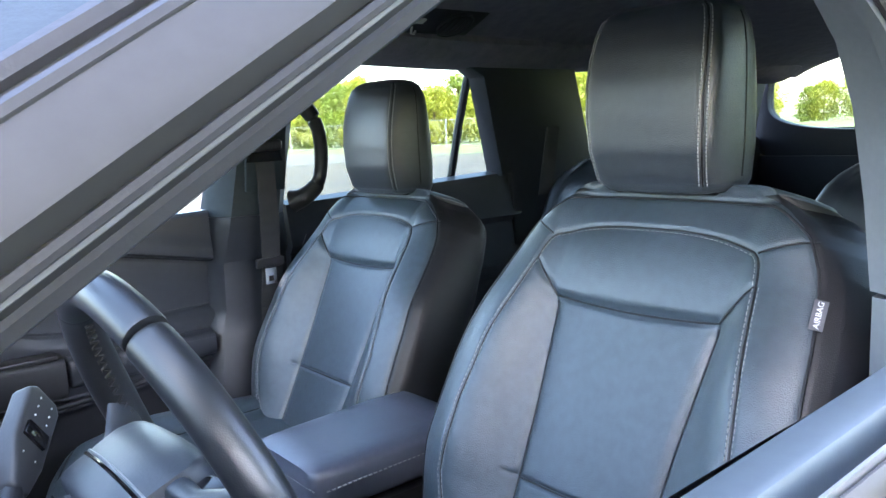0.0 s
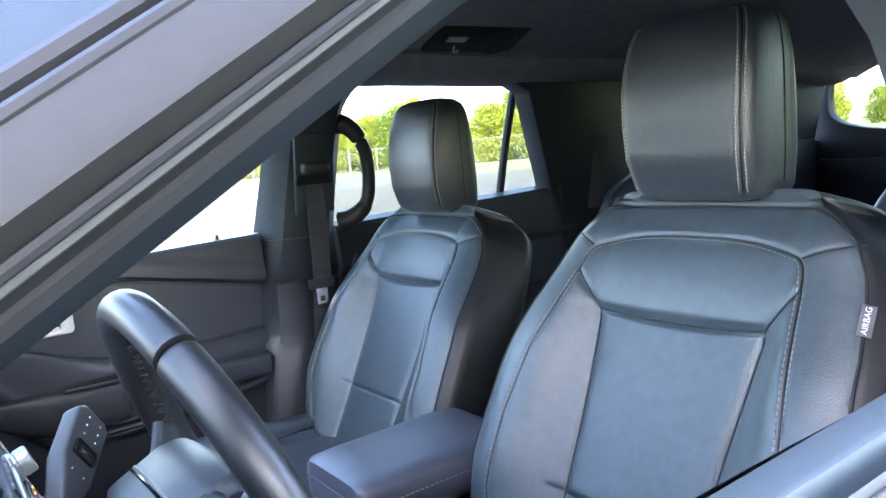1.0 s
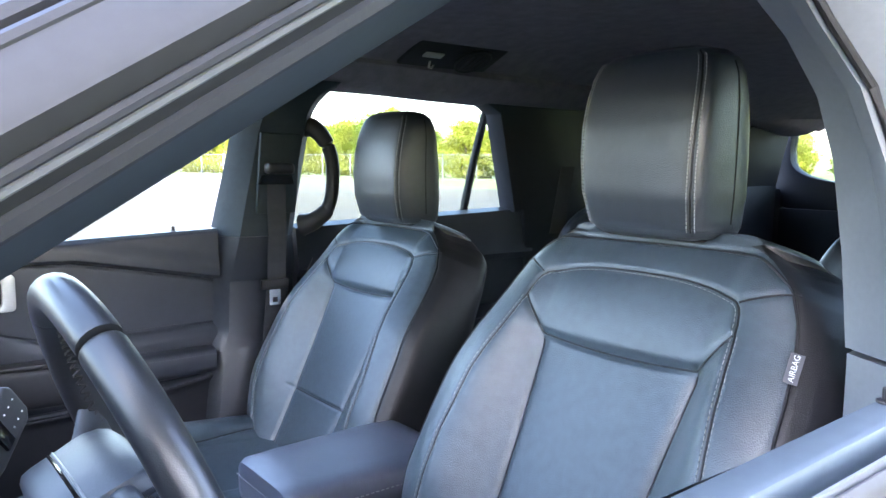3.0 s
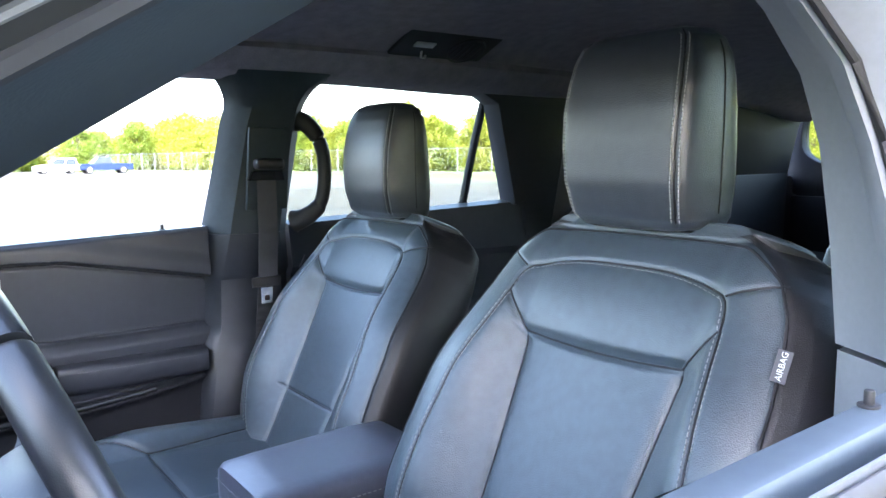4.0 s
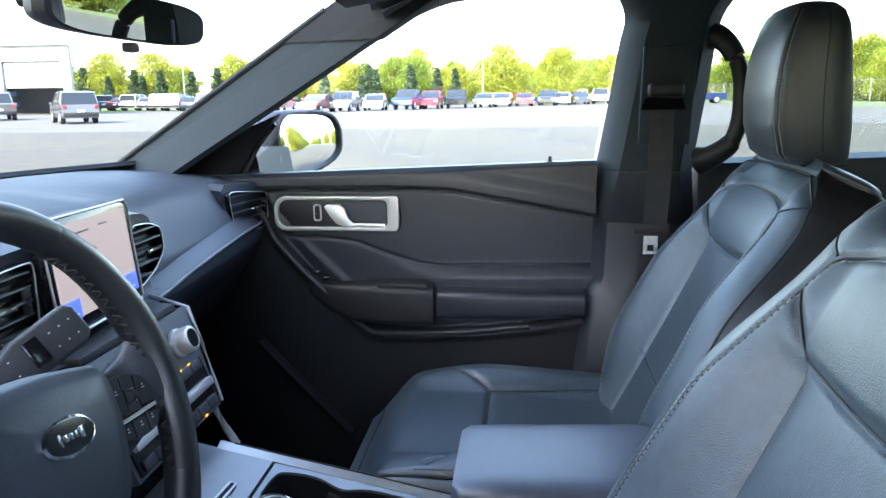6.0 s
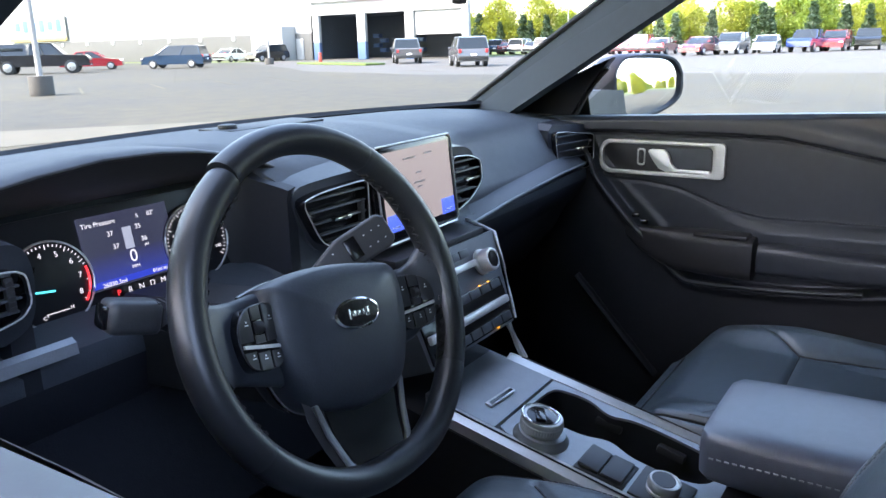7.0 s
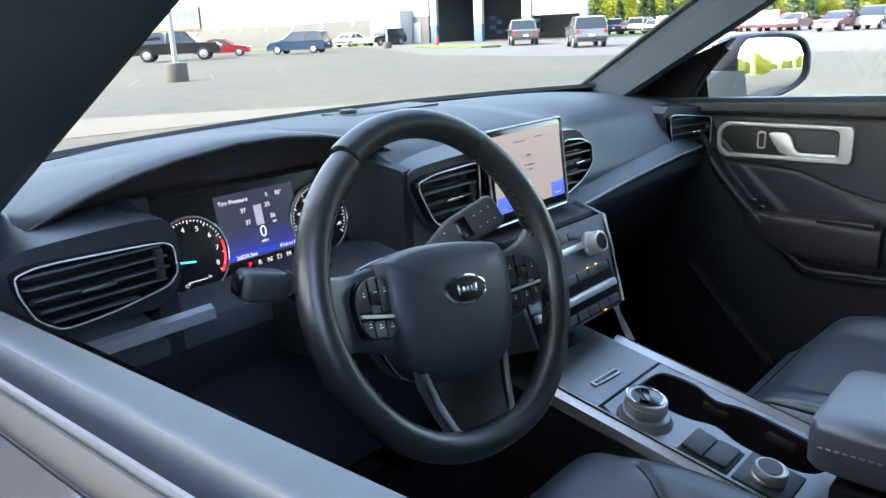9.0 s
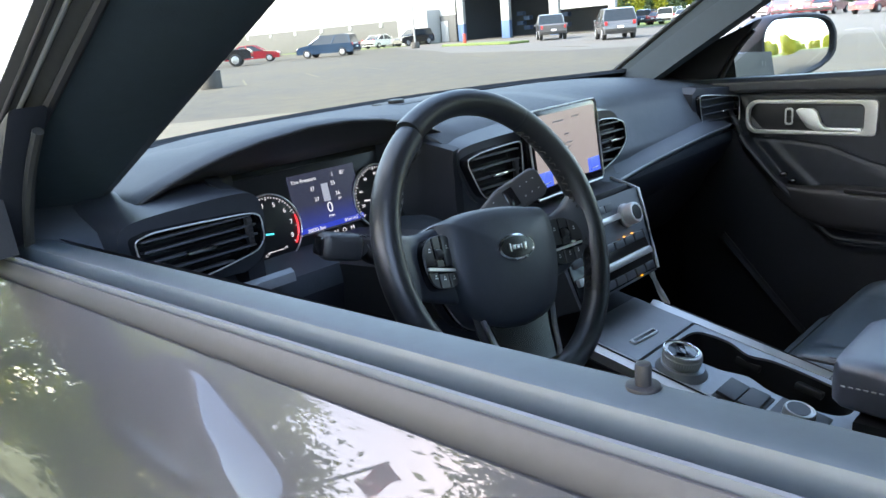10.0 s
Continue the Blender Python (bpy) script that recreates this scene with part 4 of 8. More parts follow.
hood_ob = part("instrument_hood", hm, DASH_TOP, dash, "black instrument hood", 55)
hood_ob.data.materials.append(HARD)
part("hood_lip", tube([r[1] + V(0, 0.001, 0.001) for r in hood], 0.0026, 8), HARD, hood_ob, "black rolled hood lip")

# ledge trim on the passenger side
LEDGE_Z = [(0.165, 0.957), (0.22, 0.9615), (0.33, 0.9705), (0.46, 0.977), (0.59, 0.983), (0.64, 0.984), (0.71, 0.985)]
rings, line_ = [], []
for i in range(30):
    x = 0.165 + 0.545 * i / 29
    yl = 0.652 + 0.022 * (x - 0.2) / 0.5
    z = lerp(LEDGE_Z, x)
    rings.append([V(x, yl, z), V(x, yl + 0.030, z + 0.020), V(x, yl + 0.040, z + 0.012), V(x, yl + 0.010, z - 0.016), V(x, yl - 0.002, z - 0.004)])
    line_.append(V(x, yl - 0.001, z - 0.001))
part("ledge_trim", loft(rings), LEDGE, dash, "dark grey sloping ledge")
part("ledge_line", tube(line_, 0.0020, 8), BRUSHED, dash, "thin silver ledge line")
rings = [[V(x, 0.664, 0.984), V(x, 0.671, 0.988), V(x, 0.671, 0.970), V(x, 0.662, 0.973)] for x in (-0.70, -0.60, -0.522)]
part("ledge_trim", bevelled(loft(rings), 0.002), BRUSHED, dash, "grey satin ledge trim")
part("knee_panel", box((-0.42, 0.71, 0.83), (0.55, 0.10, 0.24), 0.03, (-30, 0, 0)), KNEE, dash, "black knee panel")
part("glove_box", bevelled(loft([[V(x, y, z) for y, z in ((0.70, 0.915), (0.745, 0.83), (0.83, 0.735), (0.87, 0.735), (0.80, 0.915))] for x in (0.20, 0.45, 0.70)]), 0.01), HARD, dash, "black glove box lid")


def air_vent(nm, loop, depth, label, slats, tabx=0.5, rim_mat=None, lean=0.0):
    """Framed vent: loop of points clockwise; slats across it."""
    o = soft_loop(loop, 2, 0.16)
    c = sum(o, V(0, 0, 0)) / len(o)
    d = V(0, depth, 0)
    o = [p + V(0, -0.010, 0) for p in o]
    c = c + V(0, -0.010, 0)
    v = part(nm, bevelled(loft([[p + V(0, 0.018, 0) for p in o], o, [c + (p - c) * 0.955 + V(0, 0.0005, 0) for p in o], [c + (p - c) * 0.93 + V(0, 0.011, 0) for p in o]]), 0.0008), GLOSS, dash, label)
    rim = part("rim", tube([p + V(0, -0.001, 0) for p in o], 0.0009, 8, closed=True), rim_mat or SATIN, v, "thin bright rim")
    zs_ = [p.z for p in o]
    z0, z1 = min(zs_), max(zs_)
    def span(z):
        hits = []
        for a, b in zip(o, o[1:] + o[:1]):
            if (a.z - z) * (b.z - z) < 0:
                hits.append(a + (b - a) * ((z - a.z) / (b.z - a.z)))
        hits.sort(key=lambda p: p.x)
        return hits
    for k in range(slats):
        h = span(z0 + (z1 - z0) * (k + 0.7) / (slats + 0.4))
        if len(h) >= 2:
            a, b = h[0], h[-1]
            mid, ln = (a + b) / 2, (b - a).length * 0.90
            ang = math.degrees(math.atan2(b.y - a.y, b.x - a.x))
            part("slat", box(mid + V(0, 0.0055, 0), (ln, 0.012, 0.0024), 0.0008, (-8, 0, ang)), KEY_GREY, v)
    h = span(z0 + (z1 - z0) * 0.55)
    p = h[0] + (h[-1] - h[0]) * tabx
    part("tab", box(p + V(0, -0.010, 0), (0.032 if (h[-1] - h[0]).length > 0.08 else 0.018, 0.010, 0.0042), 0.0018), CHROME, v, "bright silver vent tab")
    return v


def vent_dial(v, x, y, z):
    bm = box((x, y, z), (0.008, 0.008, 0.032), 0.003)
    for k in range(6):
        box((x, y - 0.0042, z - 0.0115 + 0.0046 * k), (0.0055, 0.0016, 0.0014), 0.0003, bm=bm)
    part("dial", bm, HARD, v, "ribbed black vent dial")


def soft_xy(pts):
    return [(p.x, p.y) for p in soft_loop([(a, b, 0) for a, b in pts])]


# left vent pod
pod = soft_xy([(-0.722, 1.078), (-0.70, 1.088), (-0.59, 1.092), (-0.556, 1.088), (-0.548, 1.06), (-0.555, 1.01), (-0.60, 0.996), (-0.69, 0.998), (-0.722, 1.02)])
part("vent_pod", bevelled(loft([[V(x, 0.668 + 0.03 * (z < 1.0), z) for x, z in pod], [V(x * 0.99, 0.80, z + 0.01) for x, z in pod]]), 0.006, 3), SOFT, dash, "black vent pod")
lv = air_vent("air_vent", [V(x, 0.662, z) for x, z in ((-0.7104, 1.0708), (-0.688, 1.0755), (-0.576, 1.0705), (-0.5645, 1.064), (-0.5632, 1.038), (-0.574, 1.026), (-0.630, 1.0165), (-0.678, 1.013), (-0.699, 1.028), (-0.709, 1.054))], 0.03, "black air vent with thin chrome rim", 5, 0.42)
vent_dial(lv, -0.580, 0.654, 1.050)

# centre vents
cpod = soft_xy([(-0.232, 1.074), (-0.20, 1.086), (0.16, 1.092), (0.208, 1.074), (0.214, 1.02), (0.15, 0.984), (-0.16, 0.984), (-0.20, 1.0)])
part("vent_pod", bevelled(loft([[V(x, 0.662, z) for x, z in cpod], [V(x * 0.96, 0.76, z + 0.014) for x, z in cpod]]), 0.008, 3), SOFT, dash, "black centre vent pod")
cl = air_vent("air_vent", [V(x, 0.656, z) for x, z in ((-0.227, 1.066), (-0.19, 1.073), (-0.105, 1.076), (-0.098, 1.07), (-0.098, 0.996), (-0.105, 0.990), (-0.165, 0.994), (-0.195, 1.008))], 0.03, "black air vent with thin chrome rim", 5, 0.4)
vent_dial(cl, -0.112, 0.648, 1.035)
air_vent("air_vent", [V(x, 0.656, z) for x, z in ((0.112, 1.078), (0.165, 1.074), (0.200, 1.062), (0.206, 1.028), (0.175, 1.004), (0.135, 0.990), (0.112, 0.990))], 0.03, "black air vent with thin chrome rim", 5, 0.45)

# right vent pod, turned towards the driver
def rv_pt(s, z, out=0.0):
    return V(0.605 + 0.150 * s, 0.714 - 0.030 * s - out, z)
part("vent_pod", bevelled(loft([[rv_pt(s, z, 0.0) for s, z in ((-0.02, 1.064), (0.08, 1.076), (1.0, 1.066), (1.06, 1.03), (1.04, 0.962), (0.3, 0.968), (0.0, 0.984))], [rv_pt(s, z + 0.012, -0.10) for s, z in ((-0.02, 1.064), (0.08, 1.076), (1.0, 1.066), (1.06, 1.03), (1.04, 0.962), (0.3, 0.968), (0.0, 0.984))]]), 0.006, 3), SOFT, dash, "black vent pod")
air_vent("air_vent", [rv_pt(s, z, 0.000) for s, z in ((0.04, 1.056), (0.12, 1.061), (0.96, 1.046), (1.0, 1.038), (1.0, 0.985), (0.85, 0.970), (0.35, 0.976), (0.12, 0.992))], 0.03, "black air vent with thin chrome rim", 5, 0.5)

# sensor bump and speaker grille on top of the dash
part("light_sensor", disc((-0.022, 1.0, 1.124), (0, 0, 1), 0.016, 0.010, 24, 0.004), HARD, dash, "small black sensor dome")
part("speaker_grille", box((0.06, 1.0, 1.1203), (0.22, 0.08, 0.004), 0.001), HARD, dash, "black dash speaker grille")

# curved walls either side of the instruments
for pts, z1 in (([(-0.285, 0.768), (-0.262, 0.760), (-0.245, 0.742), (-0.236, 0.715), (-0.233, 0.664)], ((0, 1.118), (1, 1.080))), ([(-0.525, 0.768), (-0.545, 0.760), (-0.556, 0.742), (-0.560, 0.715), (-0.556, 0.672)], ((0, 1.12), (1, 1.086)))):
    pp = smooth_path([(x, y, 0) for x, y in pts], 5)
    sd = 1 if pts[0][0] > -0.4 else -1
    rings = []
    for i, p in enumerate(pp):
        zt = lerp(list(z1), i / (len(pp) - 1))
        rings.append([V(p.x, p.y, 0.945), V(p.x, p.y, zt - 0.01), V(p.x + sd * 0.003, p.y, zt), V(p.x + sd * 0.02, p.y + 0.004, zt + 0.002), V(p.x + sd * 0.02, p.y + 0.004, 0.945)])
    part("binnacle_wall", loft(rings), LOWER, dash, "black curved binnacle wall", 60)

# ---- touch screen ----
screen = thing("touch_screen", (0.01, 0.66, 0.985), "black framed touch screen showing a pale page", "screen")
SR = Matrix.Translation((0.009, 0.637, 1.048)) @ Euler((radians(-6), 0, radians(2))).to_matrix().to_4x4()
def flat(sx, sz, y, th, bev, cx=0.0, cz=0.0):
    b = box((cx, y, cz), (sx, th, sz), bev)
    b.transform(SR)
    return b
part("frame", flat(0.200, 0.136, 0.008, 0.018, 0.006), GLOSS, screen, "gloss black screen frame")
rim_loop = [SR @ V(a * 0.100, -0.001, b * 0.068) for a, b in ((-1, -0.9), (-0.95, -1), (0.95, -1), (1, -0.9), (1, 0.9), (0.95, 1), (-0.95, 1), (-1, 0.9))]
part("rim", tube(rim_loop, 0.0016, 6, closed=True), SATIN, screen, "thin silver rim")
PAGE = emitter("screen_page", (0.60, 0.55, 0.54), 0.050)
BLUE = emitter("screen_blue", (0.05, 0.10, 0.55), 0.16)
INK = mat("screen_ink", (0.25, 0.23, 0.24), 0.4)
part("page", flat(0.180, 0.110, -0.0016, 0.001, 0, 0.0, 0.004), PAGE, screen, "glowing pale page")
for cx in (-0.062, 0.062):
    part("button", flat(0.036, 0.024, -0.0024, 0.001, 0.0004, cx * 1.15, -0.040), BLUE, screen, "blue button")
for cx, cz, w in ((-0.02, 0.045, 0.03), (0.0, 0.022, 0.012), (0.0, 0.008, 0.028), (0.0, 0.001, 0.012), (0.03, 0.047, 0.02)):
    part("text_bar", flat(w, 0.0022, -0.0024, 0.0006, 0, cx, cz), INK, screen)
for cx in (-0.071, 0.071):
    part("text_bar", flat(0.018, 0.002, -0.0032, 0.0006, 0, cx, -0.046), WHITE_INK, screen)
part("stand", box((0.01, 0.67, 0.985), (0.14, 0.05, 0.05), 0.01), HARD, screen)

# ---- instrument cluster ----
cluster = thing("instrument_cluster", (-0.40, 0.75, 0.975), "instrument cluster with two round gauges and a lit display", "instrument panel")
CR = Matrix.Translation((-0.402, 0.757, 1.0205)) @ Euler((radians(-10), 0, 0)).to_matrix().to_4x4()
def cl_box(cx, cz, sx, sz, y=0.0, th=0.002, bev=0.0):
    b = box((cx, y, cz), (sx, th, sz), bev)
    b.transform(CR)
    return b
CLUSTER_BLACK = mat("cluster_face", (0.008, 0.008, 0.010), 0.30)
DISP = emitter("display_blue", (0.060, 0.070, 0.13), 0.045)
GLOW = emitter("display_glow", (0.03, 0.06, 0.55), 0.075)
LIT = emitter("display_white", (0.80, 0.83, 0.90), 0.085)
CYAN = emitter("needle_cyan", (0.05, 0.65, 0.75), 0.16)
REDL = emitter("display_red", (0.80, 0.04, 0.05), 0.14)
part("face", cl_box(0, 0.0, 0.30, 0.135, 0.006, 0.006, 0.002), CLUSTER_BLACK, cluster, "black gauge panel")
part("lower_trim", bevelled(loft([[V(x, 0.715, 0.960), V(x, 0.750, 0.970), V(x, 0.750, 0.950), V(x, 0.715, 0.946)] for x in (-0.57, -0.4, -0.235)]), 0.004), SOFT, cluster, "black lower binnacle")
disp = part("display", cl_box(0.013, 0.016, 0.114, 0.082, 0.001, 0.002), DISP, cluster, "dark blue lit display")
part("glow_bar", cl_box(0.013, -0.019, 0.112, 0.007, -0.0006, 0.001), GLOW, disp, "blue glow bar")
for k in range(6):
    part("glow_strip", cl_box(0.013, -0.013 + 0.0046 * k, 0.112, 0.0046, -0.0004, 0.0008), emitter("display_fade", (0.035 + 0.004 * k, 0.055 + 0.002 * k, 0.30 - 0.027 * k), 0.072 - 0.005 * k), disp)
def cl_text(s, cx, cz, size, mt, y=-0.0016):
    b = text_mesh(s, size * 0.84, CR @ Matrix.Translation((cx * 0.94 + 0.008, y, 0.055 - (0.055 - cz) * 0.84)) @ Euler((radians(90), 0, 0)).to_matrix().to_4x4(), 0.0002)
    part("writing", b, mt, disp)
for s, cx, cz, sz in (("Tire Pressure", -0.030, 0.046, 0.0090), ("S", 0.022, 0.046, 0.008), ("82°", 0.041, 0.046, 0.0085), ("37", -0.018, 0.030, 0.0095), ("35", 0.020, 0.032, 0.0095), ("37", -0.014, 0.012, 0.0095), ("36", 0.025, 0.014, 0.0095), ("psi", 0.027, 0.006, 0.006), ("0", 0.006, -0.006, 0.024), ("MPH", 0.006, -0.020, 0.006), ("26830.3mi", -0.026, -0.035, 0.0085), ("81mi to E", 0.040, -0.033, 0.0075)):
    cl_text(s, cx, cz, sz, LIT)
for i, s in enumerate("PRNDM"):
    cl_text(s, -0.024 + 0.0155 * i, -0.049, 0.0115, REDL if s == "P" else LIT)
car_icon = bmesh.new()
for cz, w, h in ((0.020, 0.010, 0.026), (0.028, 0.008, 0.006), (0.013, 0.008, 0.004)):
    box((0.0118, -0.0018 - 0.0006 * (h < 0.02), 0.055 - (0.055 - cz) * 0.84), (w * 1.1, 0.001, h * 0.95), 0.0003, bm=car_icon)
car_icon.transform(CR)
part("car_symbol", car_icon, mat("icon_grey", (0.16, 0.18, 0.22), 0.4, emit=(0.45, 0.5, 0.6), strength=0.06), disp)
for sx, nums, a0, a1 in ((-1, ["1", "2", "3", "4", "5", "6", "7", "8"], 210, -35), (1, ["20", "40", "60", "80", "100", "120", "140"], 215, -35)):
    gx, gz = (-0.086, -0.004) if sx < 0 else (0.102, 0.002)
    gauge = part("gauge", (lambda b: (b.transform(CR), b)[1])(disc((gx, 0.001, gz), (0, 1, 0), 0.047, 0.004, 48, 0.001)), CLUSTER_BLACK, cluster, "round black gauge")
    ringp = [CR @ V(gx + 0.046 * math.cos(2 * math.pi * k / 60), -0.003, gz + 0.046 * math.sin(2 * math.pi * k / 60)) for k in range(60)]
    part("bezel", tube(ringp, 0.0012, 6, closed=True), SATIN, gauge, "thin silver gauge ring")
    tk = bmesh.new()
    for k in range(41):
        a = radians(a0 + (a1 - a0) * k / 40)
        ln = 0.005 if k % 5 == 0 else 0.0025
        box((gx + (0.0428 - ln / 2) * math.cos(a), -0.0022, gz + (0.0428 - ln / 2) * math.sin(a)), (ln, 0.0006, 0.0009), 0, (0, -math.degrees(a), 0), bm=tk)
    tk.transform(CR)
    tagged(part("ticks", tk, LIT, gauge), kind="stuff")
    for k, s in enumerate(nums):
        a = radians(a0 + (a1 - a0) * (k + 0.5) / (len(nums) - 0.2))
        b = text_mesh(s, 0.0085 if sx < 0 else 0.006, CR @ Matrix.Translation((gx + 0.0325 * math.cos(a), -0.0022, gz + 0.0325 * math.sin(a))) @ Euler((radians(90), 0, 0)).to_matrix().to_4x4(), 0.0002)
        part("numeral", b, LIT, gauge)
    nd = box((gx - 0.014, -0.004, gz - 0.004), (0.030, 0.001, 0.0022), 0, (0, 8, 0))
    nd.transform(CR)
    part("needle", nd, CYAN if sx < 0 else LIT, gauge, "glowing needle")
    red = [CR @ V(gx + 0.041 * math.cos(radians(a)), -0.003, gz + 0.041 * math.sin(radians(a))) for a in range(-38, 18, 6)]
    if sx < 0:
        part("red_zone", tube(red, 0.0014, 6), REDL, gauge, "red zone mark")
    lowbar = bmesh.new()
    box((gx + 0.000, -0.002, gz - 0.0285), (0.024, 0.0006, 0.0009), 0, bm=lowbar)
    box((gx - 0.012, -0.002, gz - 0.0295), (0.0009, 0.0006, 0.0035), 0, bm=lowbar)
    lowbar.transform(CR)
    part("fuel_bar", lowbar, LIT, gauge)
    for s, dx, dz in ((("C", -0.0155, -0.0315), ("H", 0.0155, -0.0275)) if sx < 0 else ()):
        part("numeral", text_mesh(s, 0.0055, CR @ Matrix.Translation((gx + dx, -0.0022, gz + dz)) @ Euler((radians(90), 0, 0)).to_matrix().to_4x4(), 0.0002), LIT, gauge)


# ---- steering wheel ----
HUB = mat("hub_grained_plastic", (0.030, 0.036, 0.046), 0.46, spec=0.55, bump=0.12, bump_scale=420, vary=0.12, scale=4)
POD_KEY = mat("pod_key_black", (0.018, 0.019, 0.022), 0.42, vary=0.08)
STALK = mat("stalk_grey", (0.030, 0.031, 0.034), 0.45, bump=0.1)
wheel = thing("steering_wheel", (-0.379, 0.47, 0.87), "black leather steering wheel with silver spoke trim", "steering wheel")
WR = Matrix.Translation((-0.382, 0.454, 1.0125)) @ Euler((radians(-20.8), 0, 0)).to_matrix().to_4x4() @ Matrix.Rotation(radians(3), 4, "Y") @ Matrix.Scale(1.08, 4)


def WP(a, b, n=0.0):
    """A point on the wheel: to the right, upwards in its plane, and towards the driver."""
    return WR @ V(a, -n, b)


WH = WR @ Matrix.Translation((0.0075, 0.016, -0.009)) @ Matrix.Rotation(radians(5.0), 4, "Y")


def HP(a, b, n=0.0):
    """The same for the hub, which sits deeper than the rim."""
    return WH @ V(a, -n, b)


def wb(bm):
    bm.transform(WH)
    return bm


RM = 0.1525
def rim_pt(ang):
    """Angle from the top, clockwise."""
    s, c = math.sin(radians(ang)), math.cos(radians(ang))
    fl = 1.0 - 0.035 * sstep(150, 180, abs(ang))
    return (RM * s, RM * c * fl)


def rim_arc(a0, a1, n, grow=0.0, seam=0.004):
    rings = []
    for i in range(n + 1):
        a = a0 + (a1 - a0) * i / n
        s, c = math.sin(radians(a)), math.cos(radians(a))
        x, z = rim_pt(a)
        pinch = 1.0 - 0.022 * (math.exp(-((a - a0) / 0.45) ** 2) + math.exp(-((a - a1) / 0.45) ** 2))
        fat = (1 + 0.10 * math.exp(-((abs(a) - 75) / 22) ** 2)) * pinch
        rings.append([WP(x + (0.0138 + grow) * fat * math.cos(t) * s, z + (0.0138 + grow) * fat * math.cos(t) * c, 0.0152 * fat * math.sin(t)) for t in [2 * math.pi * k / 18 for k in range(18)]])
    return loft(rings)


for a0, a1, lb in ((-33, 33, "smooth leather top arc"), (33, 126, "perforated leather grip"), (126, 234, "smooth leather bottom arc"), (234, 327, "perforated leather grip")):
    seg = part("rim", rim_arc(a0, a1, 170), RIM_LEATHER, wheel, lb)
    if a1 - a0 < 95 and a0 > 0:
        lace = bmesh.new()
        for i in range(46):
            a = a0 + 2 + (a1 - a0 - 4) * i / 45
            s, c = math.sin(radians(a)), math.cos(radians(a))
            x, z = rim_pt(a)
            sd = 1 if i % 2 else -1
            p = WP(x - 0.0158 * s, z - 0.0158 * c, 0.003 * sd)
            q = WP(x - 0.0158 * s + 0.0035 * c, z - 0.0158 * c - 0.0035 * s, -0.003 * sd)
            tube([p, q], 0.0013, 5, bm=lace)
        tagged(part("lacing", lace, RUBBER, seg, "dark lacing"), kind="stuff")

def clipped(poly, ax, lim, side):
    """The part of a flat polygon on one side of a line across axis ax."""
    out = []
    for a, b in zip(poly, poly[1:] + poly[:1]):
        da, db = side * (a[ax] - lim), side * (b[ax] - lim)
        if da >= 0:
            out.append(a)
        if da * db < 0:
            k = da / (da - db)
            out.append((a[0] + (b[0] - a[0]) * k, a[1] + (b[1] - a[1]) * k))
    return out


pad_out = smooth_path([(-0.078, 0.038, 0), (-0.045, 0.046, 0), (0.0, 0.049, 0), (0.045, 0.046, 0), (0.078, 0.038, 0), (0.080, 0.0, 0), (0.069, -0.040, 0), (0.048, -0.068, 0), (0.0, -0.078, 0), (-0.048, -0.068, 0), (-0.069, -0.040, 0), (-0.080, 0.0, 0), (-0.078, 0.038, 0)], 5)[:-1]
def pad_ring(s, n):
    return [HP(p.x * s, p.y * s - 0.002, n - 0.10 * max(0, p.y) * max(0, s - 0.5)) for p in pad_out]
part("airbag_cover", loft([pad_ring(0.45, -0.060), pad_ring(0.84, -0.056), pad_ring(0.93, -0.052), pad_ring(0.965, -0.044), pad_ring(1.0, -0.024), pad_ring(1.03, -0.010), pad_ring(1.04, -0.002), pad_ring(1.0, 0.010), pad_ring(0.93, 0.016), pad_ring(0.7, 0.021), pad_ring(0.35, 0.024), pad_ring(0.1, 0.0245)]), HUB, wheel, "black grained airbag cover", 60)
for n_, s_, r_, m_, lb_ in ((-0.0300, 0.992, 0.0016, GLOSS, "black cover groove"), (-0.0265, 0.998, 0.0011, BRUSHED, "dark silver cover line")):
    part("cover_line", tube(pad_ring(s_, n_), r_, 6, closed=True), m_, wheel, lb_)
lg = part("badge", (lambda b: wb(b))(loft([[V(0.0285 * s * math.cos(t), y, 0.0138 * s * math.sin(t)) for t in [2 * math.pi * k / 40 for k in range(40)]] for s, y in ((1.0, -0.022), (1.0, -0.0262), (0.9, -0.0272), (0.88, -0.0262), (0.1, -0.0262))])), CHROME, wheel, "chrome oval badge")
part("badge_field", wb(loft([[V(0.0252 * s * math.cos(t), y, 0.0115 * s * math.sin(t)) for t in [2 * math.pi * k / 32 for k in range(32)]] for s, y in ((1.0, -0.0258), (1.0, -0.0268), (0.1, -0.0270))])), GLOSS, lg, "black badge field")
bars = bmesh.new()
for cx, w, h in ((-0.011, 0.0022, 0.009), (-0.0055, 0.005, 0.005), (0.0005, 0.004, 0.0045), (0.006, 0.0022, 0.005), (0.0115, 0.0045, 0.008)):
    box((cx, -0.0272, 0.0), (w, 0.0006, h), 0.0002, bm=bars)
part("badge_mark", wb(bars), CHROME, lg)
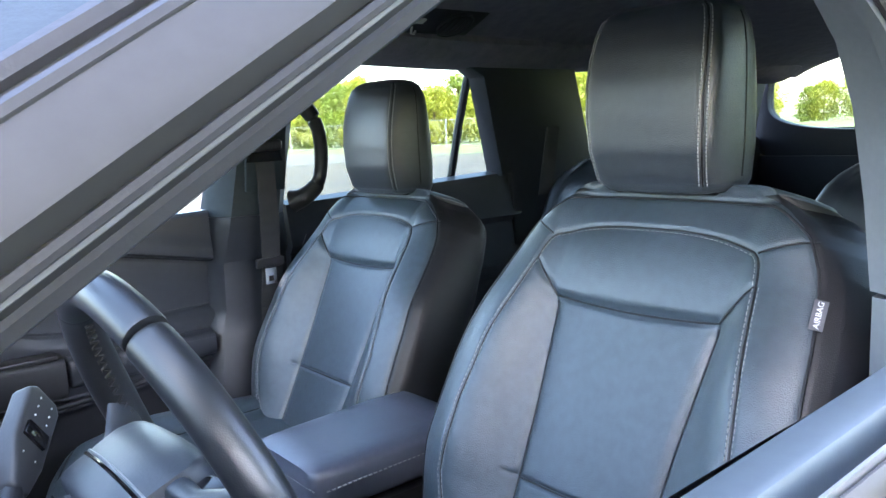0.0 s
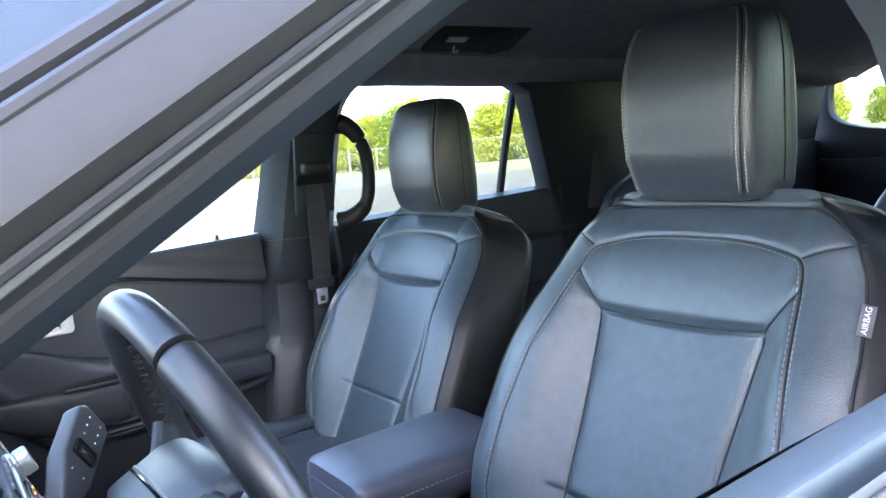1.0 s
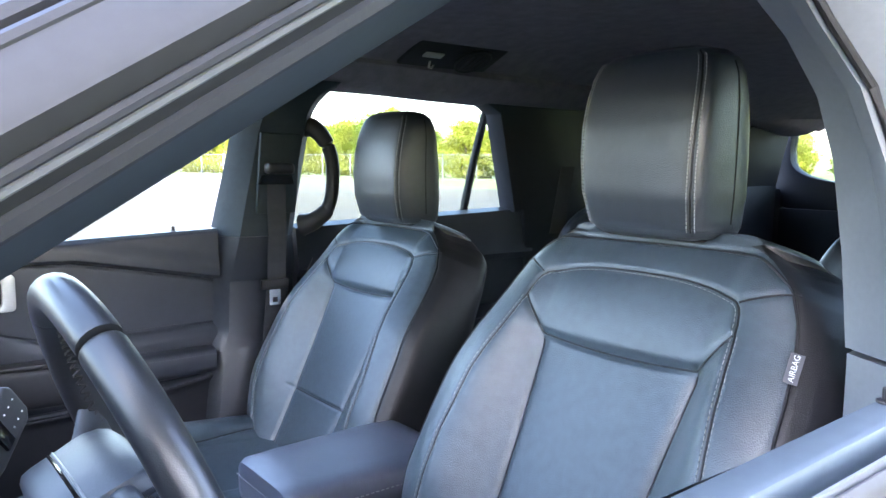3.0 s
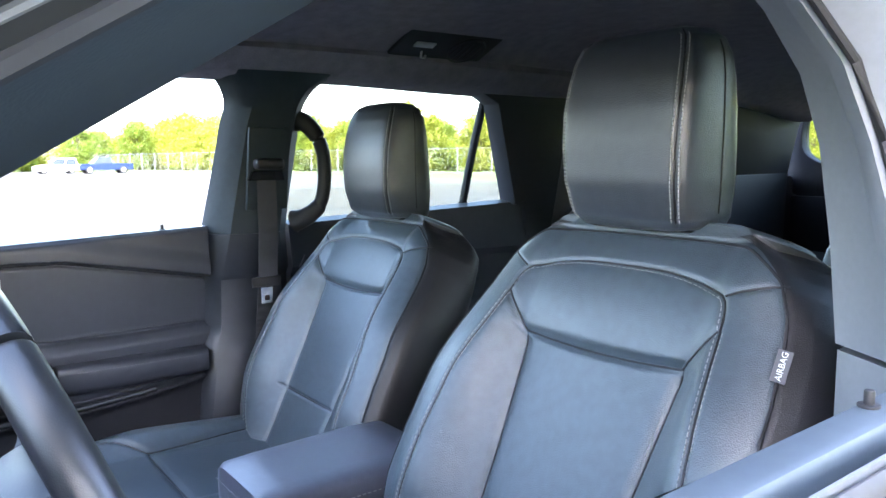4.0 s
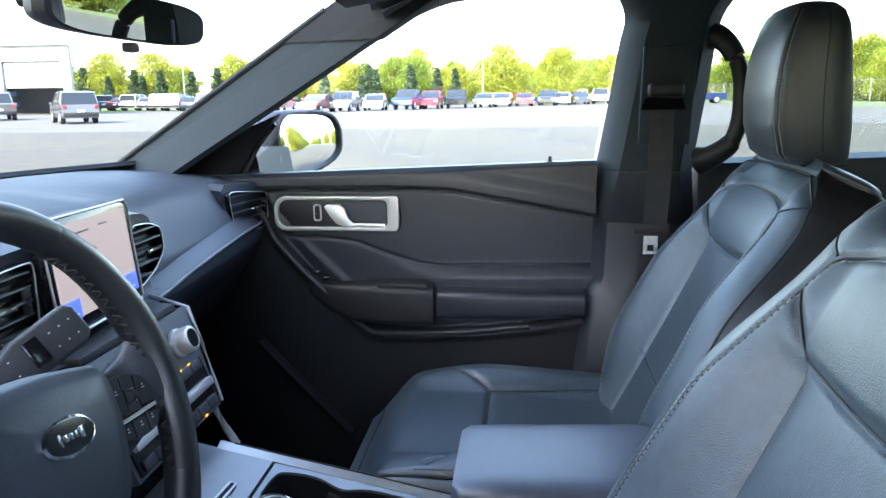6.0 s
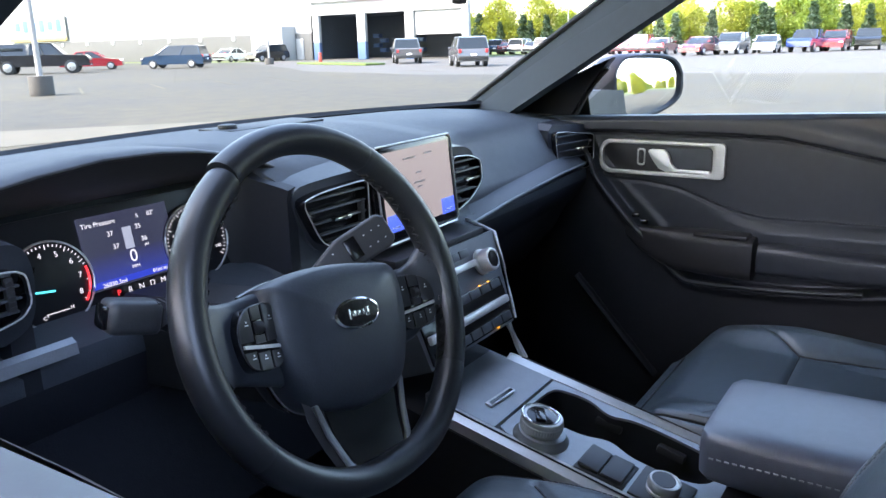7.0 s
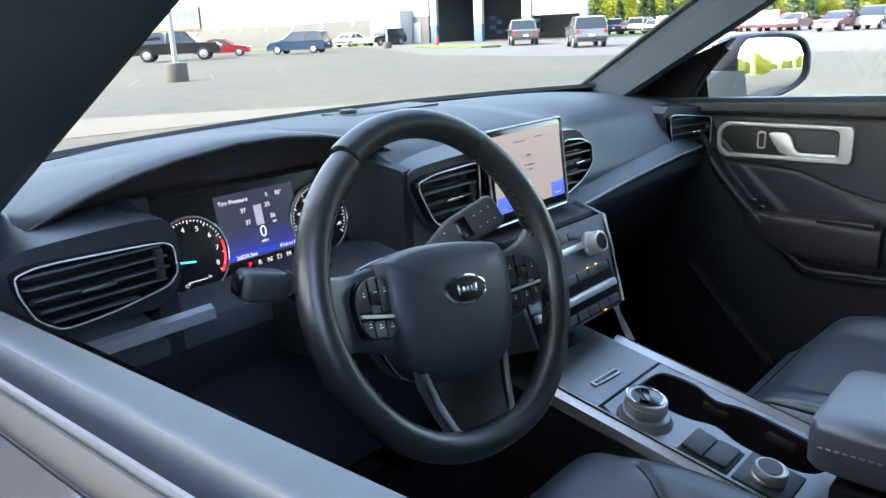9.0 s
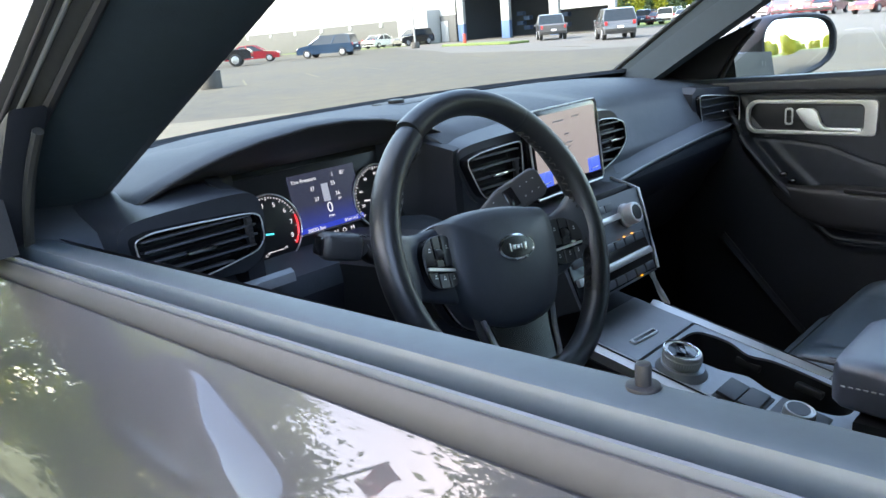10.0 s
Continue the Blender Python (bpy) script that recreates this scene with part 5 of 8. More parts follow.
for sg in (-1, 1):
    secs = []
    for a_, bc, hb, nc, hn in ((0.045, -0.004, 0.046, -0.012, 0.016), (0.065, -0.004, 0.042, -0.011, 0.014), (0.085, -0.003, 0.038, -0.009, 0.011), (0.105, -0.002, 0.034, -0.009, 0.010), (0.122, 0.0, 0.032, -0.006, 0.010), (0.138, 0.0, 0.036, -0.002, 0.010), (0.150, -0.002, 0.046, 0.0, 0.009)):
        t = sstep(0.105, 0.145, a_)
        ring_ = []
        for k in range(20):
            g = 2 * math.pi * k / 20
            cb, cn = math.copysign(abs(math.cos(g)) ** 0.6, math.cos(g)), math.copysign(abs(math.sin(g)) ** 0.6, math.sin(g))
            ring_.append(HP(sg * a_, bc + hb * cb, nc + hn * cn) * (1 - t) + WP(sg * a_, bc + hb * cb, nc + hn * cn) * t)
        secs.append(ring_)
    sp = part("spoke", loft(secs), HUB, wheel, "black wheel spoke", 60)
    cl_ = smooth_path([(0.076, 0.021, 0), (0.085, 0.026, 0), (0.110, 0.022, 0), (0.122, 0.006, 0), (0.119, -0.016, 0), (0.108, -0.026, 0), (0.081, -0.026, 0), (0.075, -0.010, 0), (0.076, 0.021, 0)], 4)[:-1]
    def TP(a, b, n):
        return HP(sg * a, b, n + 0.2 * (a - 0.075))
    pod_ = part("button_pod", loft([[TP(p.x, p.y, n) for p in cl_] for n in (-0.006, 0.0065)] + [[TP(0.098 + (p.x - 0.098) * 0.94, p.y * 0.94, 0.0075) for p in cl_]]), GLOSS, wheel, "gloss black button pod", 50)
    part("pod_rim", tube([TP(0.098 + (p.x - 0.098) * 0.97, p.y * 0.97, 0.0072) for p in cl_], 0.0007, 6, closed=True), KEY_GREY, pod_, "dark grey pod rim")
    part("button_trim", loft([[TP(x, z + 0.0014, 0.0098), TP(x, z - 0.0014, 0.0098), TP(x, z - 0.0014, 0.006), TP(x, z + 0.0014, 0.006)] for x, z in ((0.0765, -0.0107), (0.098, -0.0085), (0.119, -0.006))]), SATIN, pod_, "silver divider")
    flat_ = [(p.x, p.y) for p in cl_]
    for x0, x1, z0, z1 in ((0.06, 0.0915, -0.0068, 0.04), (0.0925, 0.1045, 0.0125, 0.04), (0.0925, 0.1045, -0.0056, 0.0015), (0.1055, 0.14, -0.0040, 0.04), (0.06, 0.0895, -0.05, -0.0125), (0.0905, 0.105, -0.05, -0.0115), (0.106, 0.14, -0.05, -0.0100)):
        poly = clipped(clipped(clipped(clipped(flat_, 0, x0, 1), 0, x1, -1), 1, z0, 1), 1, z1, -1)
        if len(poly) < 3:
            continue
        mx, mz = sum(p[0] for p in poly) / len(poly), sum(p[1] for p in poly) / len(poly)
        poly = [(mx + (a - mx) * 0.92, mz + (b - mz) * 0.92) for a, b in poly]
        part("button", loft([[TP(a, b, n) for a, b in poly] for n in (0.006, 0.0086)] + [[TP(mx + (a - mx) * 0.93, mz + (b - mz) * 0.93, 0.0091) for a, b in poly]]), POD_KEY, pod_)
    part("roller", wb(disc((sg * 0.0985, -0.0118, 0.007), (1, 0, 0), 0.0052, 0.008, 16, 0.001)), HARD, pod_, "black roller")
    ic = bmesh.new()
    for cx, cz in ((0.084, 0.012), (0.112, 0.010), (0.083, -0.019), (0.098, -0.018), (0.111, -0.016)):
        box((sg * cx, -0.0095 - 0.2 * (cx - 0.075), cz), (0.0034, 0.0003, 0.0008), bm=ic)
        box((sg * cx, -0.0095 - 0.2 * (cx - 0.075), cz + 0.0025), (0.0012, 0.0003, 0.0014), bm=ic)
    tagged(part("symbols", wb(ic), WHITE_INK, pod_), kind="stuff")


def LP(a, b, n=0.0):
    """Between the hub and the rim below it."""
    t = max(0.0, min(1.0, (b + 0.075) / -0.070))
    return HP(a, b, n) * (1 - t) + WP(a, b, n) * t


field = []
for b, w, n in ((-0.060, 0.062, 0.004), (-0.080, 0.060, 0.003), (-0.105, 0.053, 0.0), (-0.128, 0.046, -0.002), (-0.146, 0.044, 0.0)):
    field.append([LP(-w, b, n - 0.004), LP(-w + 0.006, b, n), LP(w - 0.006, b, n), LP(w, b, n - 0.004), LP(w - 0.01, b, n - 0.016), LP(-w + 0.01, b, n - 0.016)])
part("lower_spoke", loft(field), HARD, wheel, "black lower spoke")
part("spoke_field", loft([[LP(-w, b, n), LP(w, b, n), LP(w, b, n - 0.004), LP(-w, b, n - 0.004)] for b, w, n in ((-0.066, 0.046, 0.0055), (-0.10, 0.040, 0.0015), (-0.130, 0.031, 0.0005))]), GLOSS, wheel, "gloss black spoke field")
edge = [LP(a, b, n) for a, b, n in ((-0.055, -0.066, 0.0065), (-0.048, -0.095, 0.004), (-0.040, -0.124, 0.0015), (-0.034, -0.133, 0.001), (-0.024, -0.136, 0.001), (0.024, -0.136, 0.001), (0.034, -0.133, 0.001), (0.040, -0.124, 0.0015), (0.048, -0.095, 0.004), (0.055, -0.066, 0.0065))]
part("spoke_trim", tube(edge, 0.0032, 8), BRUSHED, wheel, "dark silver spoke trim")
part("column", bevelled(loft([[V(-0.385 + a, y, z + b) for a, b in ((-0.055, -0.045), (0.055, -0.045), (0.06, 0.02), (0.03, 0.045), (-0.03, 0.045), (-0.06, 0.02))] for y, z in ((0.50, 0.972), (0.57, 0.960), (0.74, 0.945))]), 0.012, 3), HARD, wheel, "black column shroud")
ls = thing("indicator_stalk", (-0.52, 0.55, 1.02), "black indicator stalk with a squared tip", "stalk", "column stalks")
IS = Matrix.Translation((-0.526, 0.556, 1.031)) @ Euler((0, radians(14), radians(-14))).to_matrix().to_4x4()
def on_ind(bm):
    bm.transform(IS)
    return bm
part("lever", tube(smooth_path([tuple(IS @ V(0.02, 0, -0.002)), (-0.48, 0.57, 1.005), (-0.44, 0.58, 0.985)], 4), [0.0085] * 9, 10), HARD, ls)
tip = part("tip", on_ind(box((-0.006, 0, 0), (0.046, 0.030, 0.029), 0.008, seg=3)), STALK, ls, "dark grey stalk tip")
part("end_button", on_ind(box((-0.0300, 0, 0), (0.006, 0.020, 0.020), 0.003)), GLOSS, tip)
for k in range(3):
    part("rib", on_ind(box((0.012 + 0.006 * k, -0.004, 0.0135), (0.002, 0.018, 0.002), 0.0006)), HARD, tip)
rs = thing("wiper_stalk", (-0.27, 0.56, 1.02), "dark grey wiper stalk with white symbols", "stalk", "column stalks")
RS = Matrix.Translation((-0.252, 0.546, 1.027)) @ Euler((radians(-22), radians(-24), radians(-28))).to_matrix().to_4x4() @ Matrix.Scale(1.15, 4)
def on_stalk(bm):
    bm.transform(RS)
    return bm
pl_ = [(-0.050, -0.012), (-0.020, -0.018), (0.034, -0.018), (0.042, -0.012), (0.042, 0.012), (0.036, 0.018), (-0.012, 0.017), (-0.050, 0.004)]
part("lever", on_stalk(bevelled(prism([V(a, -0.008, b) for a, b in pl_], (0, 0.018, 0)), 0.004, 3)), STALK, rs, "dark grey stalk lever")
part("root", tube([RS @ V(-0.045, 0.0, -0.004), V(-0.335, 0.585, 0.985)], 0.009, 10), HARD, rs)
part("roller", on_stalk(box((-0.002, -0.009, 0.0), (0.013, 0.004, 0.022), 0.001)), GLOSS, rs)
for cx in (-0.022, 0.014, 0.023, 0.032):
    for cz in (-0.007, 0.006):
        part("symbol", on_stalk(box((cx, -0.0086, cz), (0.0013, 0.0008, 0.0009))), WHITE_INK, rs)

# ---- centre stack ----
PANEL_GREY = mat("panel_grey", (0.085, 0.092, 0.105), 0.42, metal=0.2, vary=0.10, scale=30)
stack = thing("climate_panel", (0.02, 0.56, 0.82), "grey climate and audio control panel with silver knob", "control panel")
def ST(x, s, n=0.0):
    """On the sloping face: s runs from 0 at the foot to 1 at the top; n towards the driver."""
    w = V(0, 0.535 + 0.055 * s, 0.826 + 0.134 * s)
    return w + V(x, -n * 0.925, n * 0.38)
part("body", bevelled(loft([[ST(-0.118 - 0.006 * s, s, 0), ST(0.112 + 0.03 * s, s, 0), ST(0.112 + 0.03 * s, s, -0.07), ST(-0.118 - 0.006 * s, s, -0.07)] for s in (0, 0.33, 0.66, 1.0)]), 0.006, 3), PANEL_GREY, stack, "satin grey panel body")
part("shelf", box((0.01, 0.632, 0.962), (0.235, 0.07, 0.012), 0.004), HARD, stack, "black phone shelf")
def sbox(x, s, n, sx, sn, ss, bev, mt, nm, lb="", parent=None, rz=0):
    return part(nm, box(ST(x, s, n), (sx, sn, ss), bev, (-22, 0, rz)), mt, parent or stack, lb)
def lathe(centre, axis, prof, n=48, knurl=None):
    """A turned piece: prof holds (radius, height); every second point of the levels in knurl is cut back."""
    q = V(0, 0, 1).rotation_difference(Vector(axis).normalized()).to_matrix()
    rings = []
    for i, (r, h) in enumerate(prof):
        cut = knurl and i in knurl
        rings.append([Vector(centre) + q @ V((r - (0.0007 if cut and k % 2 else 0)) * math.cos(2 * math.pi * k / n), (r - (0.0007 if cut and k % 2 else 0)) * math.sin(2 * math.pi * k / n), h) for k in range(n)])
    return loft(rings)


kn = part("knob", lathe(ST(0.080, 0.73), (0, -0.925, 0.38), [(0.0200, 0.0), (0.0200, 0.004), (0.0170, 0.006), (0.0165, 0.009), (0.0180, 0.0105), (0.0180, 0.021), (0.0168, 0.024), (0.0140, 0.0246), (0.0130, 0.0232), (0.001, 0.0232)], 72, (5, 6)), SATIN, stack, "knurled silver volume knob")
part("knob_face", disc(ST(0.080, 0.73, 0.0238), (0, -0.925, 0.38), 0.0126, 0.001, 24), GLOSS, kn, "black glossy knob face")
sbox(0.000, 0.755, 0.002, 0.125, 0.006, 0.010, 0.002, SATIN, "key_bar", "silver audio bar")
for i in range(5):
    sbox(-0.062 + 0.026 * i, 0.885, 0.001, 0.024, 0.004, 0.013, 0.0015, KEY_GREY, "key")
cp = sbox(0.0, 0.27, 0.001, 0.225, 0.004, 0.070, 0.003, GLOSS, "climate_face", "gloss black climate face")
sbox(0.0, 0.265, 0.005, 0.215, 0.010, 0.012, 0.003, SATIN, "bar", "silver climate bar", cp)
for i in range(7):
    sbox(-0.09 + 0.030 * i, 0.46, 0.004, 0.027, 0.004, 0.013, 0.0015, KEY_GREY, "key", "", cp)
    sbox(-0.09 + 0.030 * i, 0.09, 0.004, 0.027, 0.004, 0.013, 0.0015, KEY_GREY, "key", "", cp)
AMBER = emitter("amber_lamp", (0.9, 0.35, 0.02), 0.25)
for x, s in ((0.045, 0.52), (0.070, 0.52), (0.055, 0.035)):
    sbox(x, s, 0.007, 0.005, 0.001, 0.002, 0, AMBER, "indicator", "small amber light", cp)
part("side_trim", tube([V(0.168, 0.655, 0.966), V(0.150, 0.612, 0.962), ST(0.1435, 0.97, 0.002), ST(0.134, 0.6, 0.003), ST(0.122, 0.25, 0.003), ST(0.114, 0.02, 0.003)], 0.0026, 8), SATIN, stack, "silver side trim")
part("leg_trim", tube([V(0.106, 0.542, 0.822), V(0.108, 0.527, 0.79), V(0.106, 0.512, 0.768)], 0.0055, 8), SATIN, stack, "silver leg trim")

# ---- centre console ----
console = thing("centre_console", (0, 0.3, 0.38), "black centre console with silver edges, cup holders and dials", "console")
SL = 0.21                                          # the console falls towards the rear
def CZ(y):
    return 0.766 + SL * (y - 0.505)
tiltd = -math.degrees(math.atan(-SL))
def con(x, y, n=0.0):
    return V(x, y, CZ(y) + n)
part("body", bevelled(loft([[con(-0.128, y, -0.102), con(0.108, y, -0.102), V(0.12, y, 0.40), V(-0.14, y, 0.40)] for y in (0.62, 0.45, 0.30, 0.165)]), 0.008), HARD, console, "black console side")
for x0, x1, y0, y1 in ((-0.128, -0.034, 0.62, 0.165), (0.074, 0.108, 0.62, 0.165), (-0.034, 0.074, 0.62, 0.450), (-0.034, 0.074, 0.186, 0.165)):
    part("inner_wall", loft([[con(x0, y, -0.012), con(x1, y, -0.012), con(x1, y, -0.106), con(x0, y, -0.106)] for y in (y0, y1)]), HARD, console, "black console wall")
part("tray_lid", bevelled(loft([[con(-0.100, 0.56, 0.004), con(0.080, 0.56, 0.004), con(0.080, 0.56, -0.02), con(-0.100, 0.56, -0.02)], [con(-0.100, 0.452, 0.004), con(0.080, 0.452, 0.004), con(0.080, 0.452, -0.02), con(-0.100, 0.452, -0.02)]]), 0.003), BRUSHED, console, "satin grey sliding tray lid")
slot = part("lid_pull", box(con(-0.030, 0.480, 0.006), (0.062, 0.012, 0.004), 0.002, (tiltd, 0, -4)), SATIN, console, "silver lid pull")
part("slot", box(con(-0.030, 0.4785, 0.0085), (0.054, 0.005, 0.001), 0, (tiltd, 0, -4)), GLOSS, slot)


def deck():
    """Flat deck with a double cup holder cut through it."""
    cup = smooth_path([(-0.004, 0.442, 0), (0.050, 0.438, 0), (0.064, 0.418, 0), (0.066, 0.385, 0), (0.052, 0.350, 0), (0.065, 0.318, 0), (0.067, 0.270, 0), (0.060, 0.212, 0), (0.034, 0.194, 0), (0.002, 0.196, 0), (-0.018, 0.222, 0), (-0.022, 0.285, 0), (-0.010, 0.325, 0), (-0.024, 0.362, 0), (-0.024, 0.415, 0), (-0.004, 0.442, 0)], 4)[:-1]
    n = len(cup)
    cx, cy = 0.022, 0.32
    rect = []
    for p in cup:
        dx, dy = p.x - cx, p.y - cy
        k = min((0.078 - cx) / dx if dx > 1e-6 else 1e9, (-0.098 - cx) / dx if dx < -1e-6 else 1e9, (0.448 - cy) / dy if dy > 1e-6 else 1e9, (0.170 - cy) / dy if dy < -1e-6 else 1e9)
        rect.append((cx + dx * k, cy + dy * k))
    o = [con(x, y, 0.003) for x, y in rect]
    i = [con(p.x, p.y, 0.003) for p in cup]
    return loft([o, i, [p + V(0, 0, -0.005) for p in i], [p + V(0, 0, -0.005) for p in o], o], caps=False), cup


dk, cup = deck()
bmesh.ops.remove_doubles(dk, verts=dk.verts, dist=1e-6)
part("deck", dk, BRUSHED, console, "satin grey console deck")
cup_bm = loft([[con(p.x, p.y, -0.001) for p in cup], [con(0.022 + (p.x - 0.022) * 0.9, 0.32 + (p.y - 0.32) * 0.95, -0.095) for p in cup]], caps=False)
part("cup_well", cup_bm, LOWER, console, "black cup holder well")
part("cup_floor", prism([con(0.022 + (p.x - 0.022) * 0.92, 0.32 + (p.y - 0.32) * 0.96, -0.094) for p in cup], (0, 0, -0.004)), LOWER, console, "black cup holder floor")
for y in (0.352, 0.262):
    part("cup_spring", box(con(0.058, y, -0.016), (0.016, 0.040, 0.012), 0.004, (tiltd, 12, 0)), HARD, console, "black cup spring")
for x0, x1, lb in ((-0.124, -0.098, "silver console edge"), (0.078, 0.104, "silver console edge")):
    out = x0 if x0 < -0.05 else x1
    inn = x1 if x0 < -0.05 else x0
    rings = [[con(inn, y, 0.004), con((inn + out) / 2, y, 0.009), con(out, y, 0.003), con(out, y, -0.012), con(inn, y, -0.012)] for y in (0.53, 0.515, 0.45, 0.38, 0.30, 0.22, 0.168)]
    if x0 < -0.05:
        rings[0] = [p + V(0.012, 0.02, 0.004) for p in rings[0]]
    part("edge_trim", bevelled(loft(rings), 0.002), SATIN, console, lb)
    mid = [con(inn + (out - inn) * 0.55, y, 0.0095) for y in (0.51, 0.4, 0.3, 0.17)]
    part("edge_line", tube(mid, 0.0012, 6), RUBBER, console)
up_ = (0, -SL, 1)
part("dial_base", lathe(con(-0.070, 0.398, 0.0), up_, [(0.0375, 0.0), (0.0375, 0.004), (0.0345, 0.008), (0.0315, 0.0135), (0.0290, 0.0145), (0.001, 0.0145)]), BRUSHED, console, "satin silver shifter base")
dl = part("shift_dial", lathe(con(-0.070, 0.398, 0.0145), up_, [(0.0270, 0.0), (0.0270, 0.004), (0.0285, 0.0055), (0.0285, 0.0130), (0.0270, 0.0145), (0.0270, 0.0185), (0.0255, 0.0205), (0.0225, 0.0208), (0.0215, 0.0195), (0.001, 0.0195)], 96, (2, 3)), SATIN, console, "knurled silver rotary shifter")
part("dial_rim", tube([con(-0.070 + 0.0240 * math.cos(2 * math.pi * k / 40), 0.398 + 0.0240 * math.sin(2 * math.pi * k / 40), 0.0355) for k in range(40)], 0.0014, 8, closed=True), CHROME, dl, "chrome dial rim")
part("dial_face", disc(con(-0.070, 0.398, 0.0345), up_, 0.0215, 0.0015, 40, 0.0005), GLOSS, dl, "gloss black dial face")
part("dial_bar", box(con(-0.070, 0.398, 0.0362), (0.034, 0.013, 0.003), 0.0014, (tiltd, 0, 30)), GLOSS, dl)
for k, (dx, dy) in enumerate(((0.0, 0.040), (0.0, 0.0))):
    part("park_key", box(con(-0.068, 0.322 - 0.030 * k, 0.008), (0.050, 0.028, 0.006), 0.002, (tiltd + 6 * (1 - k), 0, 0)), KEY_GREY, console, "dark grey brake key")
part("key_frame", box(con(-0.068, 0.307, 0.0035), (0.060, 0.066, 0.003), 0.001, (tiltd, 0, 0)), HARD, console, "black key surround")
part("mode_plate", box(con(-0.062, 0.236, 0.005), (0.070, 0.068, 0.004), 0.002, (tiltd, 0, 0)), KEY_GREY, console, "dark grey mode plate")
md = part("mode_dial", lathe(con(-0.064, 0.236, 0.006), up_, [(0.0205, 0.0), (0.0205, 0.004), (0.0195, 0.005), (0.0205, 0.006), (0.0205, 0.014), (0.0190, 0.0165), (0.0170, 0.0168), (0.0160, 0.0155), (0.001, 0.0155)], 72, (3, 4)), SATIN, console, "knurled silver drive mode dial")
part("dial_face", disc(con(-0.064, 0.236, 0.0222), up_, 0.0160, 0.0012, 32), KEY_GREY, md, "dark dial face")

# arm rest
arm = thing("arm_rest", (0.0, 0.0, 0.60), "black leather centre arm rest with grey stitching", "arm rest")
def arm_ring(y, w, zt, th, dx=0.0):
    pts = []
    for k in range(28):
        a = 2 * math.pi * k / 28
        c, s = math.cos(a), math.sin(a)
        pts.append(V(0.002 + dx + w * math.copysign(abs(c) ** 0.35, c), y, zt - th / 2 + th / 2 * math.copysign(abs(s) ** 0.35, s)))
    return pts
part("lid", loft([arm_ring(0.193, 0.070, 0.806, 0.035), arm_ring(0.191, 0.083, 0.818, 0.060), arm_ring(0.180, 0.092, 0.8225, 0.068), arm_ring(0.13, 0.096, 0.8245, 0.072), arm_ring(0.05, 0.098, 0.8265, 0.074), arm_ring(-0.03, 0.10, 0.829, 0.076), arm_ring(-0.085, 0.098, 0.827, 0.074), arm_ring(-0.098, 0.085, 0.815, 0.05)]), ARM_LEATHER, arm, "black leather arm rest lid", 50)
st = bmesh.new()
for sg in (-1, 1):
    y = 0.175
    while y > -0.08:
        box((0.002 + sg * 0.0975, y, 0.793 + 0.022 * (0.19 - y)), (0.0025, 0.005, 0.0014), bm=st)
        y -= 0.0085
x = -0.085
while x < 0.09:
    box((x, 0.1925, 0.795), (0.005, 0.002, 0.0014), bm=st)
    x += 0.0085
tagged(part("stitching", st, THREAD, arm, "grey stitch row"), kind="stuff")
part("box", bevelled(loft([[V(-0.100, y, 0.752), V(0.100, y, 0.752), V(0.105, y, 0.40), V(-0.115, y, 0.40)] for y in (0.160, -0.10)]), 0.01), HARD, arm, "black storage box")


# ---- front seats ----
# Seat frame: u to the side, v up along the back rest, w out of its front; recline 27 degrees.
REC = radians(27.0)
SV, SW = V(0, -math.sin(REC), math.cos(REC)), V(0, math.cos(REC), math.sin(REC))


def half_width(v):
    """Half width of the front, at the piping."""
    return lerp([(-0.10, 0.14), (-0.06, 0.185), (-0.04, 0.206), (-0.02, 0.224), (0.0, 0.240), (0.03, 0.256), (0.07, 0.268), (0.15, 0.276), (0.28, 0.270), (0.38, 0.258), (0.43, 0.248), (0.47, 0.237), (0.50, 0.223), (0.52, 0.207), (0.54, 0.184), (0.552, 0.162), (0.558, 0.146)], v)


def back_width(v):
    return lerp([(-0.10, 0.15), (-0.06, 0.19), (-0.02, 0.225), (0.02, 0.250), (0.15, 0.272), (0.38, 0.272), (0.46, 0.264), (0.50, 0.255), (0.52, 0.246), (0.54, 0.230), (0.552, 0.212), (0.558, 0.198)], v)


def ridge(v):
    """Where the stitched line on the side bolster runs."""
    return lerp([(-0.06, 0.125), (0.02, 0.150), (0.06, 0.182), (0.12, 0.200), (0.22, 0.200), (0.32, 0.186), (0.40, 0.170), (0.45, 0.161), (0.50, 0.157), (0.56, 0.150)], v)


def panel_edge(v):
    return lerp([(-0.06, 0.095), (0.10, 0.098), (0.25, 0.107), (0.36, 0.118), (0.395, 0.122)], v)


def arc_v(u):
    return 0.502 - 0.024 * (abs(u) / 0.152) ** 3


def outer_seam(v):
    return half_width(v) - lerp([(0.0, 0.018), (0.4, 0.022), (0.5, 0.022), (0.56, 0.02)], v)


def groove(d, w=0.0035):
    return math.exp(-(d / w) ** 2)


def seg_dist(u, v, a, b):
    p = Vector((u, v))
    a, b = Vector(a), Vector(b)
    t = max(0, min(1, (p - a).dot(b - a) / (b - a).length_squared))
    return (p - (a + (b - a) * t)).length


CORNER = [(0.145, 0.4812), (0.1525, 0.474), (0.157, 0.464), (0.1600, 0.452), (0.162, 0.440)]


